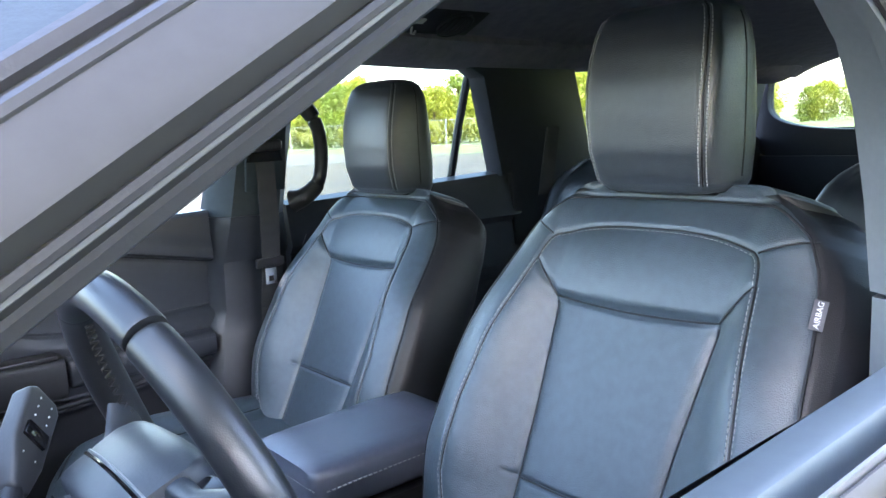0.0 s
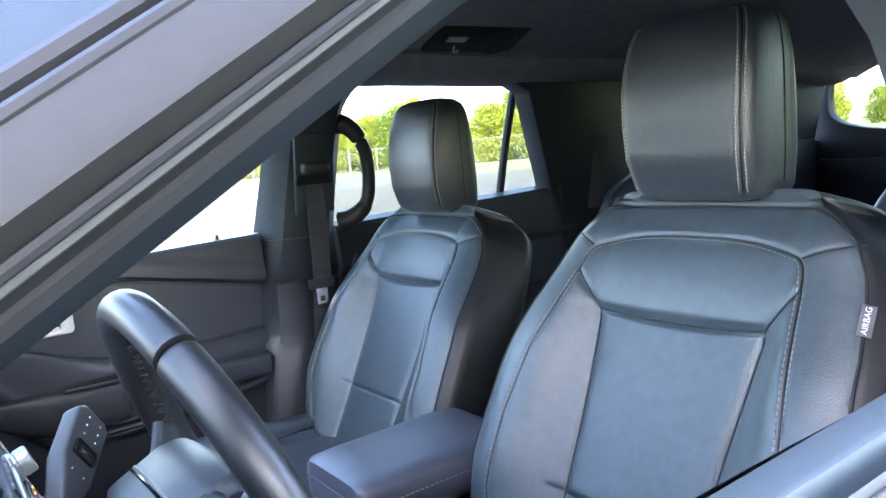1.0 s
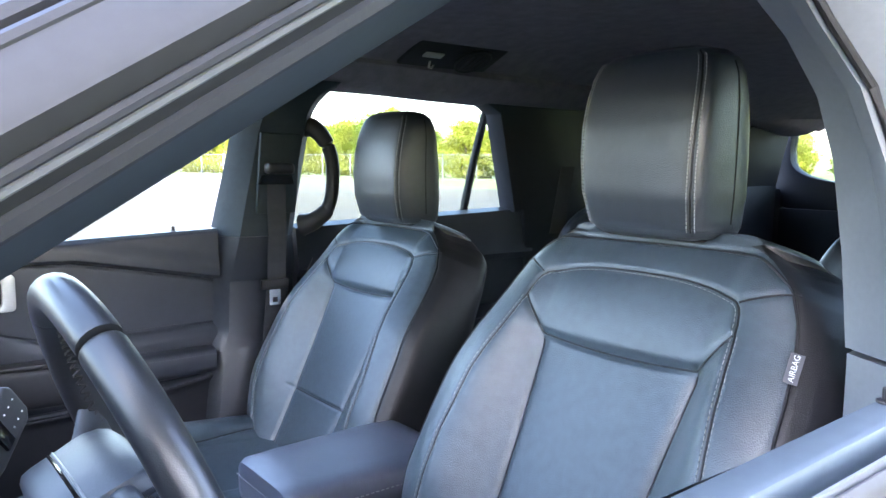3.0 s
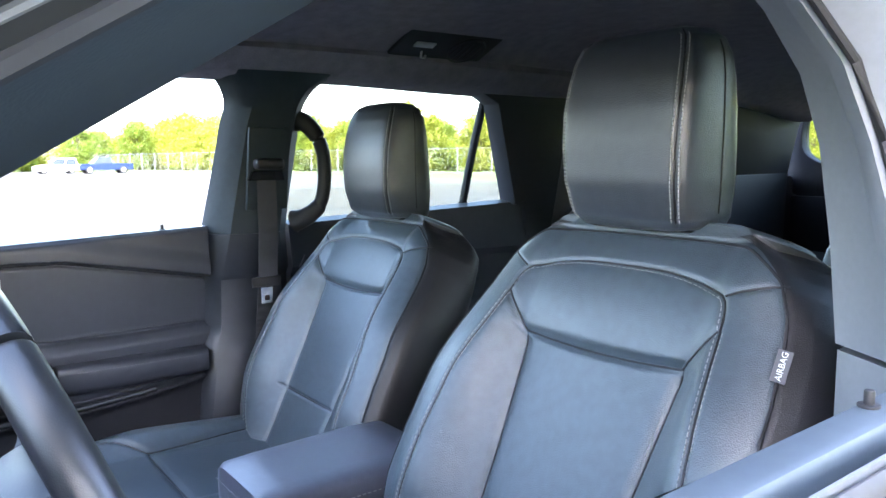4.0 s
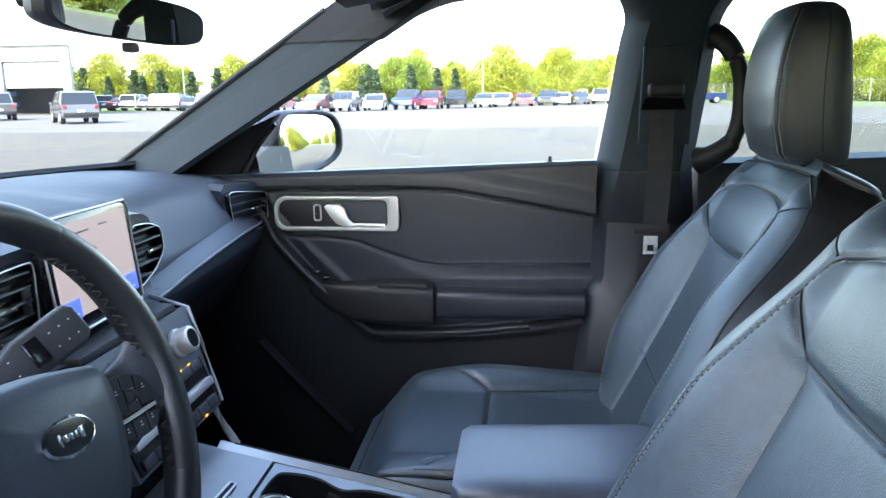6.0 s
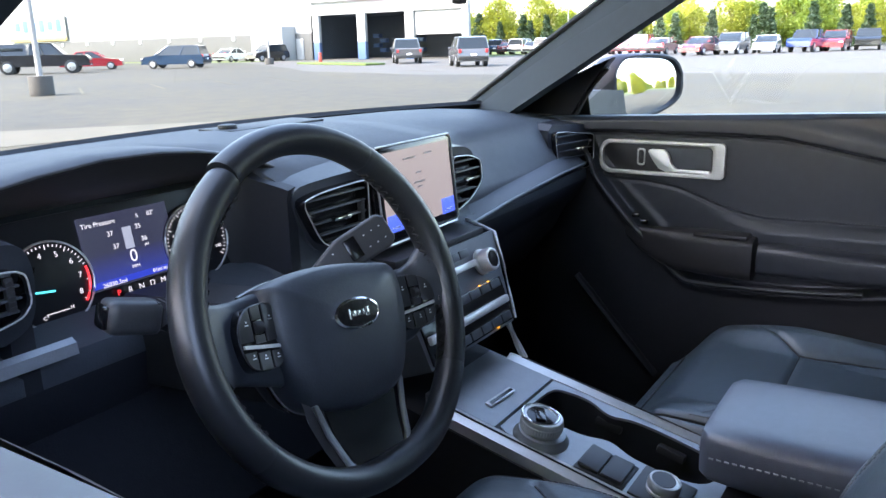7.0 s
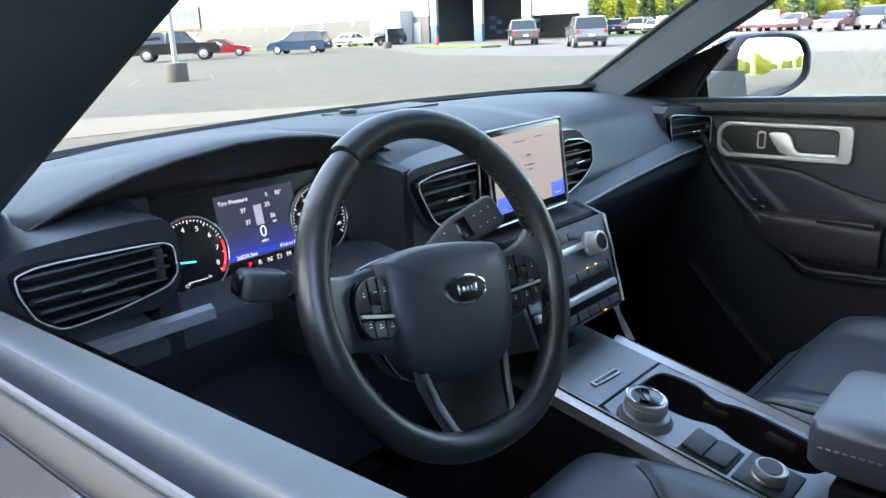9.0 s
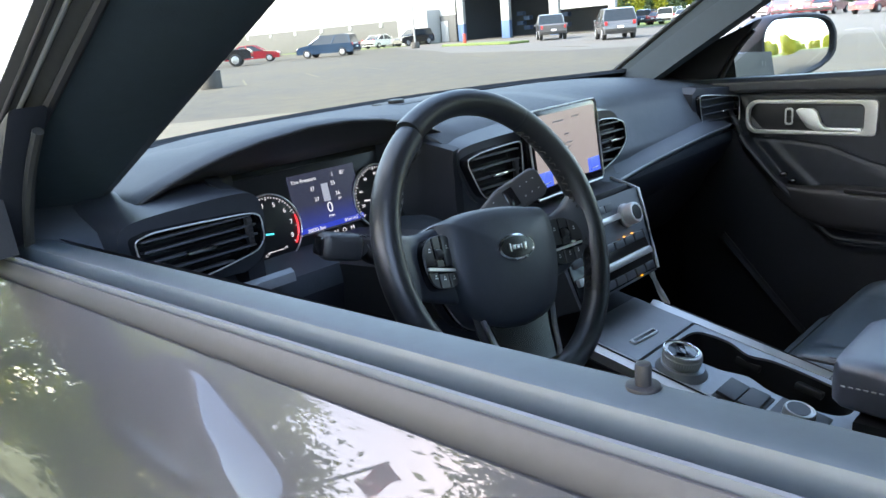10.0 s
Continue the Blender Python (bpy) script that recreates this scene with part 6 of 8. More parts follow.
def back_w(u, v):
    """Relief of the back rest's front."""
    au = abs(u)
    hw = half_width(v)
    rd, pe = ridge(v), panel_edge(v)
    bol = 0.035 * sstep(0.50, 0.30, v) * sstep(-0.02, 0.18, v) + 0.008
    low = sstep(0.405, 0.380, v)                               # below the roll
    if au > pe:
        w = bol * sstep(pe, rd, au) - 0.0085 * low * math.exp(-(au - pe) / 0.018)
    else:
        w = -0.0085 * low * (0.45 + 0.55 * (au / pe) ** 4)
    if au > rd:
        k = (au - rd) / max(1e-4, hw - rd)
        w -= 0.030 * k ** 1.8 + 0.02 * max(0, k - 0.75)
    # the roll above the middle panel
    roll = sstep(0.388, 0.405, v) * sstep(0.17, 0.10, au)
    va = arc_v(min(au, 0.152))
    w += 0.007 * roll * math.sin(math.pi * min(1, max(0, (v - 0.388) / (va - 0.388)))) ** 0.7
    # top panel bends back
    w -= 0.022 * sstep(0.47, 0.565, v) ** 2
    # seams
    g = groove(au - rd) * (v < 0.44)
    if au < 0.145:
        g = max(g, groove(v - va, 0.0035))
    if v > 0.43 and 0.13 < au < 0.18:
        for p, q in zip(CORNER, CORNER[1:]):
            g = max(g, groove(seg_dist(au, v, p, q), 0.0035))
    g = max(g, 1.1 * groove(seg_dist(au, v, (0.122, 0.396), (0.160, 0.440)), 0.005))
    if v < 0.402:
        g = max(g, 1.2 * groove(au - pe, 0.004))
    if au < 0.122:
        g = max(g, 1.6 * groove(v - 0.396 + 0.006 * (1 - (au / 0.122) ** 2), 0.0045))
        g = max(g, groove(v - 0.150, 0.003))
    g = max(g, 0.45 * groove(seg_dist(au, v, (0.152, 0.480), (0.205, 0.505)), 0.003))
    g = max(g, 0.7 * groove(au - outer_seam(v), 0.003) * sstep(0.55, 0.50, v))
    if v > 0.5:
        g = max(g, groove(v - 0.549, 0.0035) * (au < 0.15))
    return w - 0.0036 * g


def seat_point(u, v, w):
    return V(u, 0, 0) + SV * v + SW * w


def columns(v):
    """Sideways stations that follow the seams."""
    hw = half_width(v)
    os_ = min(outer_seam(v), hw * 0.93)
    rd = min(ridge(v), os_ * 0.90)
    pe = min(panel_edge(v), rd * 0.86)
    out = [pe * k / 14 for k in range(13)]
    for a, b, n in ((pe, rd, 20), (rd, os_, 24)):
        g = min(0.006, (b - a) * 0.2)
        out += [a - 0.0055, a - 0.0025, a, a + 0.0025, a + g]
        out += [a + g + (b - 0.007 - a - g) * k / n for k in range(1, n)]
    out += [os_ - 0.005, os_ - 0.002, os_, os_ + 0.002, os_ + 0.005]
    out += [os_ + 0.005 + (hw - os_ - 0.005) * k / 5 for k in range(1, 6)]
    return sorted(out)


def backrest():
    rings = []
    NV = 250
    for i in range(NV + 1):
        v = -0.10 + 0.658 * i / NV
        hw, hb = half_width(v), back_width(v)
        k = sstep(0.52, 0.558, v)
        cols = columns(v)
        us = [-c for c in cols[:0:-1]] + cols
        pts = [seat_point(u, v, back_w(u, v)) for u in us]
        we = back_w(hw, v)
        depth = 0.105 + 0.02 * sstep(0.5, 0.2, v) - 0.02 * k
        wb_ = -depth + 0.1 * we
        def flank(t):
            return hw + (hb - hw) * t + 0.010 * math.sin(math.pi * t) - 0.02 * max(0, t - 0.75) / 0.25 * 0.6, we + (wb_ - we) * t
        for t in range(1, 9):                                  # rounded flank
            u, w = flank(t / 8)
            pts.append(seat_point(u, v, w))
        ue = flank(1.0)[0]
        for t in range(1, 8):
            pts.append(seat_point(ue - 2 * ue * t / 8, v, wb_ - 0.012 * math.sin(math.pi * t / 8)))
        for t in range(8, 0, -1):
            u, w = flank(t / 8)
            pts.append(seat_point(-u, v, w))
        rings.append(pts)
    last = rings[-1]                                           # round over the top
    c = sum(last, V(0, 0, 0)) / len(last)
    for s, up in ((0.99, 0.003), (0.965, 0.006), (0.93, 0.0085), (0.88, 0.0105), (0.8, 0.012), (0.6, 0.0135), (0.3, 0.014), (0.08, 0.014)):
        rings.append([c + (p - c) * s + SV * up for p in last])
    bm = loft(rings)
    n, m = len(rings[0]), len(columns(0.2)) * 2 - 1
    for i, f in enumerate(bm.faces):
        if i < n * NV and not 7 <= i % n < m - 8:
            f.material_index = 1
    return bm


def smooth_path2(uv):
    return [(p.x, p.y) for p in smooth_path([(u, q, 0) for u, q in uv if q <= 0.515 or u <= 0.166], 2)]


def dashes(fn, t0, t1, step, off, bm, length=0.0044):
    """Stitches: fn(t) gives (u, v); off moves them sideways along the surface."""
    t = t0
    while (t < t1) if t1 > t0 else (t > t1):
        for sg in (-1, 1):
            e = 1e-3 if t1 > t0 else -1e-3
            (u0, v0), (u1, v1) = fn(t), fn(t + e)
            d = Vector((u1 - u0, v1 - v0)).normalized()
            nrm = Vector((-d.y, d.x)) * off
            a = Vector((u0, v0)) + nrm - d * length / 2
            b = Vector((u0, v0)) + nrm + d * length / 2
            pa, pb = seat_point(sg * a.x, a.y, back_w(a.x, a.y) + 0.0004), seat_point(sg * b.x, b.y, back_w(b.x, b.y) + 0.0004)
            tube([pa, pb], 0.00055, 4, bm=bm)
        t += step if t1 > t0 else -step
    return bm


HEAD = [(0.487, -0.262, 0.066, 0.055), (0.491, -0.246, 0.088, 0.088), (0.504, -0.230, 0.098, 0.104), (0.545, -0.219, 0.1045, 0.114), (0.59, -0.217, 0.1075, 0.112), (0.63, -0.220, 0.1085, 0.105), (0.665, -0.227, 0.1070, 0.095), (0.692, -0.235, 0.1030, 0.083), (0.710, -0.243, 0.096, 0.068), (0.720, -0.251, 0.083, 0.050), (0.725, -0.259, 0.060, 0.030), (0.7265, -0.267, 0.028, 0.010)]
HEAD_SHIFT = 0.010
SEAM_AT = 24                                          # station of the front corner seam
# half outline in plan: share of the half width, set back, share of the depth
PLAN = [(0.0, -0.0040, 0.0), (0.25, -0.0037, 0.0), (0.5, -0.0025, 0.0), (0.70, 0.000, 0.0), (0.80, 0.0028, 0.02), (0.865, 0.004, 0.06), (0.915, 0.004, 0.14), (0.955, 0.003, 0.28), (0.99, 0.002, 0.48), (1.0, 0.0, 0.66), (0.97, 0.0, 0.82), (0.86, 0.0, 0.95), (0.60, 0.0, 1.0), (0.30, 0.0, 1.02), (0.0, 0.0, 1.03)]
FINE_PLAN = smooth_path(PLAN, 6)


def head_half(front, hw, depth):
    """Half of one level of a headrest, from the middle of its front round to the back."""
    k = min(1.0, hw / 0.10)
    return [Vector((p.x * hw, front - p.y * k - p.z * depth)) for p in FINE_PLAN]


def head_ring(z, front, hw, depth, sunk=0.0016):
    half = head_half(front, hw, depth)
    half = [p + Vector((-0.35, -0.9)) * sunk * math.exp(-((i - SEAM_AT) / 1.1) ** 2) for i, p in enumerate(half)]
    return [V(p.x, p.y, z) for p in half] + [V(-p.x, p.y, z) for p in half[-2:0:-1]]


def cushion_hw(y):
    return lerp([(-0.06, 0.235), (0.1, 0.262), (0.25, 0.262), (0.36, 0.245), (0.41, 0.215), (0.44, 0.165)], y)


def cushion_h(u, y):
    """Height of the cushion's top, with its sunk seams."""
    hw, au, fr = cushion_hw(y), abs(u), sstep(0.33, 0.44, y)
    z = 0.022 + 0.016 * sstep(-0.06, 0.25, y) - 0.075 * fr ** 1.6
    z += 0.030 * sstep(0.125, 0.19, au) * sstep(0.44, 0.2, y)
    z -= 0.06 * max(0, (au - 0.205) / 0.06) ** 2.0
    lim = 0.140 + 0.02 * sstep(0.2, 0.0, y)
    g = groove(au - lim, 0.004) * (y < 0.205)
    g = max(g, groove(seg_dist(au, y, (0.140, 0.205), (0.205, 0.285)), 0.004))
    if au < 0.14:
        g = max(g, groove(y - 0.205, 0.004))
    g = max(g, groove(au - (hw - 0.03), 0.003) * (y < 0.40))
    return z - 0.0060 * g


def cushion_rings():
    rings = []
    for i in range(91):
        y = -0.06 + 0.50 * i / 90
        fr, hw = sstep(0.33, 0.44, y), cushion_hw(y)
        pts = [V(-hw + 2 * hw * j / 120, y, cushion_h(-hw + 2 * hw * j / 120, y)) for j in range(121)]
        zb = -0.11 + 0.02 * fr
        pts += [V(hw + 0.004, y - 0.01 * fr, pts[-1].z - 0.03), V(hw, y - 0.03 * fr, zb), V(-hw, y - 0.03 * fr, zb), V(-hw - 0.004, y - 0.01 * fr, pts[0].z - 0.03)]
        rings.append(pts)
    return rings


def front_seat(origin, tag_side, label):
    s = thing("front_seat", (origin[0], origin[1], 0.38), label, "car seat", "front seats")
    o = Vector(origin)
    def moved(bm):
        bm.transform(Matrix.Translation(o))
        return bm
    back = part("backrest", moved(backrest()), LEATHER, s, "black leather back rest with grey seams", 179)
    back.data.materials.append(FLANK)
    bm = bmesh.new()
    dashes(lambda t: (ridge(t), t), 0.03, 0.44, 0.0070, 0.0036, bm)
    dashes(lambda t: (ridge(t), t), 0.03, 0.44, 0.0070, -0.0036, bm)
    dashes(lambda t: (t, arc_v(t)), 0.004, 0.146, 0.0070, -0.0045, bm)
    cpath = smooth_path([(p, q, 0) for p, q in CORNER], 8)
    dashes(lambda t: (cpath[min(int(t), len(cpath) - 2)].x + (t % 1) * (cpath[min(int(t), len(cpath) - 2) + 1].x - cpath[min(int(t), len(cpath) - 2)].x), cpath[min(int(t), len(cpath) - 2)].y + (t % 1) * (cpath[min(int(t), len(cpath) - 2) + 1].y - cpath[min(int(t), len(cpath) - 2)].y)), 0.5, len(cpath) - 1.5, len(cpath) / 7.0, -0.0036, bm)
    tagged(part("stitching", moved(bm), THREAD, back, "light grey stitching"), kind="stuff")
    for sg in (-1, 1):
        path = [(outer_seam(-0.05 + 0.0095 * k), -0.05 + 0.0095 * k) for k in range(60)] + [(0.165, 0.532), (0.145, 0.5415), (0.11, 0.5465), (0.06, 0.5485), (0.0, 0.549)]
        part("piping", moved(tube([seat_point(sg * u, q, back_w(u, q) + 0.0006) for u, q in smooth_path2(path)], 0.0019, 6)), PIPING, back, "black piping")
    runs = [[(ridge(0.02 + 0.01 * k), 0.02 + 0.01 * k) for k in range(43)], [(panel_edge(-0.02 + 0.01 * k), -0.02 + 0.01 * k) for k in range(42)], CORNER[::-1],
            [(0.122, 0.396), (0.141, 0.418), (0.160, 0.440)], [(0.152, 0.480), (0.178, 0.4925), (0.205, 0.505)]]
    for run in runs:
        for sg in (-1, 1):
            part("seam", moved(tube([seat_point(sg * p.x, p.y, back_w(p.x, p.y) + 0.0007) for p in smooth_path([(a, b, 0) for a, b in run], 2)], 0.0014, 6)), PIPING, back, "sunk black seam")
    for lo, hi, fn in ((-0.146, 0.146, arc_v), (-0.122, 0.122, lambda u: 0.396 - 0.006 * (1 - (u / 0.122) ** 2)), (-0.100, 0.100, lambda u: 0.150)):
        us = [lo + (hi - lo) * k / 40 for k in range(41)]
        part("seam", moved(tube([seat_point(u, fn(u), back_w(u, fn(u)) + 0.0007) for u in us], 0.0014, 6)), PIPING, back, "sunk black seam")
    head = [[V(p.x + HEAD_SHIFT, p.y, p.z) for p in head_ring(*h)] for h in HEAD]
    fine = []
    for a, b in zip(head, head[1:]):
        for k in range(4):
            fine.append([p + (q - p) * (k / 4) for p, q in zip(a, b)])
    fine.append(head[-1])
    hd = part("headrest", moved(loft(fine)), HEAD_LEATHER, s, "black leather headrest", 70)
    st = bmesh.new()
    tabs = [[(h[0], h[j]) for h in HEAD] for j in (1, 2, 3)]
    for sg in (-1, 1):
        lines = {}
        for off in (-1, 0, 1):
            pts = []
            for z in [0.500 + 0.0025 * k for k in range(88)]:
                half = head_half(*[lerp(tb, z) for tb in tabs])
                p, q = half[SEAM_AT], half[SEAM_AT + 1] - half[SEAM_AT - 1]
                q.normalize()
                p = p + q * 0.0046 * off + Vector((-q.y, q.x)) * (0.0006 if off else -0.0010)
                pts.append(V(sg * p.x + HEAD_SHIFT, p.y, z))
            lines[off] = pts
        for off in (-1, 1):
            pts = lines[off]
            for k in range(0, len(pts) - 3, 2):
                tube([pts[k], pts[k] + (pts[k + 2] - pts[k]) * 0.72], 0.0008, 4, bm=st)
        part("seam", moved(tube(lines[0], 0.0013, 6)), PIPING, hd, "sunk black seam")
        rear = []
        for z in [0.510 + 0.005 * k for k in range(40)]:
            p = head_half(*[lerp(tb, z) for tb in tabs])[50]
            rear.append(V(sg * (p.x + 0.0002) + HEAD_SHIFT, p.y, z))
        part("seam", moved(tube(rear, 0.0011, 6)), PIPING, hd, "sunk black seam")
    tagged(part("stitching", moved(st), THREAD, hd, "light grey double stitching"), kind="stuff")
    for sg in (-1, 1):
        post = part("post", moved(tube([V(sg * 0.062 + HEAD_SHIFT, -0.285, 0.47), V(sg * 0.062 + HEAD_SHIFT, -0.305, 0.56)], 0.007, 12)), CHROME, hd, "chrome headrest post")
        part("collar", moved(box((sg * 0.062 + HEAD_SHIFT, -0.278, 0.494), (0.030, 0.026, 0.008), 0.003, (-20, 0, 0))), HARD, post)
    cu = part("cushion", moved(loft(cushion_rings())), LEATHER, s, "black leather seat cushion", 65)
    st = bmesh.new()
    for sg in (-1, 1):
        for k in range(46):
            y = 0.0 + 0.30 * k / 45
            hw = lerp([(-0.06, 0.235), (0.1, 0.262), (0.25, 0.262), (0.36, 0.245), (0.41, 0.215), (0.44, 0.165)], y)
            au = hw - 0.037
            z = 0.022 + 0.016 * sstep(-0.06, 0.25, y) - 0.075 * sstep(0.33, 0.44, y) ** 1.6 + 0.03 * sstep(0.125, 0.19, au) * sstep(0.44, 0.2, y) - 0.06 * max(0, (au - 0.205) / 0.06) ** 2
            box((sg * au, y, z + 0.0003), (0.0016, 0.0052, 0.0012), bm=st)
    tagged(part("stitching", moved(st), THREAD_DARK, cu, "grey stitching"), kind="stuff")
    for sg in (-1, 1):
        rail = [V(sg * (cushion_hw(y) - 0.030), y, cushion_h(cushion_hw(y) - 0.030, y) + 0.003) for y in [-0.02 + 0.01 * k for k in range(43)]]
        part("piping", moved(tube(rail, 0.0022, 6)), PIPING, cu, "black cushion piping")
        run = smooth_path([(0.160, 0.0, 0), (0.150, 0.10, 0), (0.1405, 0.195, 0), (0.150, 0.2175, 0), (0.205, 0.285, 0)], 4)
        part("seam", moved(tube([V(sg * p.x, p.y, cushion_h(p.x, p.y) + 0.0015) for p in run], 0.0016, 6)), PIPING, cu, "sunk black seam")
    part("seam", moved(tube([V(-0.138 + 0.0069 * k, 0.205, cushion_h(-0.138 + 0.0069 * k, 0.205) + 0.0010) for k in range(41)], 0.0016, 6)), PIPING, cu, "sunk black seam")
    rim_ = [V(u, 0.418, cushion_h(u, 0.418) + 0.001) for u in [-0.17 + 0.0085 * k for k in range(41)]]
    part("piping", moved(tube(rim_, 0.0020, 6)), PIPING, cu, "black cushion piping")
    part("base", moved(box((0, 0.17, -0.165), (0.44, 0.46, 0.16), 0.03)), HARD, s, "black seat base")
    part("side_shield", moved(box((0.262, 0.06, -0.09), (0.03, 0.36, 0.10), 0.012)), HARD, s, "black side shield")
    part("side_shield", moved(box((-0.262, 0.06, -0.09), (0.03, 0.36, 0.10), 0.012)), HARD, s, "black side shield")
    # cloth tag on the outer flank
    v = 0.420
    base = seat_point(tag_side * (outer_seam(v) - 0.004), v, back_w(outer_seam(v) - 0.004, v))
    ax = SV.normalized()
    az = V(tag_side * 0.55, 0.80, 0.25)
    az = (az - ax * az.dot(ax)).normalized()
    ay = az.cross(ax)
    T = Matrix.Translation(o + base + az * 0.005 + V(tag_side * 0.006, 0, 0))
    T = T @ Matrix((ax, ay, az)).transposed().to_4x4()
    tg = bmesh.new()
    box((0, 0, 0), (0.032, 0.014, 0.0012), 0.0004, bm=tg)
    tg.transform(T)
    tob = part("label_tag", tg, TAG, back, "grey cloth airbag tag")
    if tag_side < 0:
        part("writing", text_mesh("AIRBAG", 0.0082, T @ Matrix.Translation((0, 0, 0.0012)), 0.0002), WHITE_INK, tob)
    return s


front_seat((-0.375, 0.070, 0.685), -1, "black leather driver seat with grey stitching")
front_seat((0.393, -0.030, 0.650), 1, "black leather passenger seat with grey stitching")


# ---- second row ----
def rear_seat(cx, w, label):
    s = thing("second_row_chair", (cx, -0.95, 0.38), label, "car seat", "rear seats")
    rings = []
    for i in range(25):
        z = 0.60 + 0.55 * i / 24
        y = -0.88 - 0.36 * (z - 0.6)
        hw = w * lerp([(0.6, 1.0), (0.95, 1.0), (1.06, 0.95), (1.12, 0.84), (1.15, 0.68)], z)
        rings.append([V(cx + hw * math.copysign(abs(math.cos(a)) ** 0.35, math.cos(a)), y - 0.07 + (0.07 - 0.03 * sstep(1.08, 1.15, z)) * math.copysign(abs(math.sin(a)) ** 0.5, math.sin(a)) - 0.01 * groove(math.cos(a) - 0.6, 0.1), z) for a in [2 * math.pi * k / 40 for k in range(40)]])
    last = rings[-1]
    c = sum(last, V(0, 0, 0)) / len(last)
    for q, up in ((0.85, 0.012), (0.4, 0.018)):
        rings.append([c + (p - c) * q + V(0, 0, up) for p in last])
    part("backrest", loft(rings), LEATHER_PLAIN, s, "black leather back rest", 60)
    part("cushion", box((cx, -0.64, 0.60), (2 * w, 0.46, 0.16), 0.05, seg=4), LEATHER_PLAIN, s, "black leather cushion")
    hr = [[V(cx + p.x * 0.78, -1.09 + (p.y + 0.27) * 0.75, 1.175 + (p.z - 0.52) * 0.66) for p in head_ring(*h)] for h in HEAD]
    hd = part("headrest", loft(hr), LEATHER_PLAIN, s, "black leather headrest", 60)
    for sg in (-1, 1):
        part("post", tube([V(cx + sg * 0.05, -1.10, 1.14), V(cx + sg * 0.05, -1.10, 1.20)], 0.006, 10), CHROME, hd, "chrome post")
    return s


rear_seat(0.40, 0.27, "black leather second-row seat behind the passenger seat")
rear_seat(-0.40, 0.27, "black leather second-row seat behind the driver seat")
rb = thing("seat_belt", (0.62, -1.10, 1.0), "grey rear seat belt hanging from the rear pillar", "seat belt", "seat belts")
part("webbing", loft([[V(0.665, -1.09, 1.262), V(0.655, -1.135, 1.262), V(0.657, -1.135, 1.262), V(0.667, -1.09, 1.262)], [V(0.655, -1.035, 1.06), V(0.640, -1.08, 1.06), V(0.642, -1.08, 1.06), V(0.657, -1.035, 1.06)]]), BELT, rb, "grey belt webbing")


# ---- outside: ground ----
ASPHALT = mat("weathered_asphalt", (0.025, 0.0240, 0.0195), 0.9, col2=(0.060, 0.051, 0.029), scale=0.13, bump=0.4, bump_scale=60)
CONCRETE = mat("pale_concrete", (0.072, 0.067, 0.061), 0.9, vary=0.14, scale=0.3, bump=0.3, bump_scale=40)
TAN = mat("tan_concrete", (0.090, 0.080, 0.060), 0.9, vary=0.14, scale=1.0, bump=0.3, bump_scale=60)
PAVING = mat("pale_footpath", (0.27, 0.25, 0.215), 0.9, vary=0.12, scale=1.5, bump=0.3, bump_scale=60)
GRASS = mat("mown_grass", (0.06, 0.10, 0.022), 0.95, vary=0.35, scale=0.5, bump=0.8, bump_scale=30, col2=(0.12, 0.15, 0.04))
WALL_WHITE = mat("white_metal_wall", (0.33, 0.34, 0.335), 0.7, vary=0.04, scale=0.4)
WALL_GREY = mat("grey_block_wall", (0.085, 0.086, 0.083), 0.85, vary=0.10, scale=1.0)
BAY_SHADE = mat("bay_shade", (0.03, 0.035, 0.04), 0.8)
BLUE_PAINT = mat("blue_paint", (0.05, 0.10, 0.20), 0.6)
YELLOW = mat("faded_yellow_paint", (0.075, 0.062, 0.030), 0.85, vary=0.3, scale=2)


def flat_sheet(name, pts, z, mt, label, category):
    return solo(name, prism([V(x, y, z - 0.06) for x, y in pts], (0, 0, 0.06)), mt, label, category, "structure")


solo("ground", prism([V(x, y, -0.2) for x, y in ((-1500, -1500), (1500, -1500), (1500, 1500), (-1500, 1500))], (0, 0, 0.19)), GRASS, "green mown grass reaching the horizon", "ground", "structure")
flat_sheet("parking_lot", [(-1.6, -60), (31, -60), (29.5, -5), (27, 19.5), (31, 30), (36, 36), (52, 58), (56, 100), (-1.6, 130)], 0.0, ASPHALT, "weathered grey asphalt parking lot", "parking lot")
flat_sheet("concrete_lot", [(31, -27), (29.5, -5), (27, 19.5), (31, 30), (36, 36), (52, 58), (60, 58), (60, 38), (135, 38), (135, -12), (60, -27)], -0.004, CONCRETE, "pale sunlit concrete lot", "parking lot")
solo("pavement", prism([V(-3.5, -60, 0), V(-1.905, -60, 0), V(-1.905, 130, 0), V(-3.5, 130, 0)], (0, 0, 0.12)), PAVING, "pale concrete footpath on the verge", "footpath", "structure")
kerb = solo("kerb", bevelled(prism([V(-1.9, -60, 0), V(-1.6, -60, 0), V(-1.6, 130, 0), V(-1.9, 130, 0)], (0, 0, 0.13)), 0.02), PAVING, "pale concrete kerb beside the car", "kerb", "structure")
flat_sheet("apron", [(-1.6, 18.6), (5.0, 14.2), (8.7, 10.9), (9.2, 10.2), (6.2, 10.7), (3.6, 11.3), (-1.6, 12.4)], 0.006, TAN, "pale concrete apron in front of the car", "apron")
island = solo("grass_island", prism([V(40, 33, 0), V(45, 44, 0), V(47, 43, 0), V(41.5, 32.5, 0)], (0, 0, 0.14), 0.03), GRASS, "small grass island with a kerb", "island", "structure")
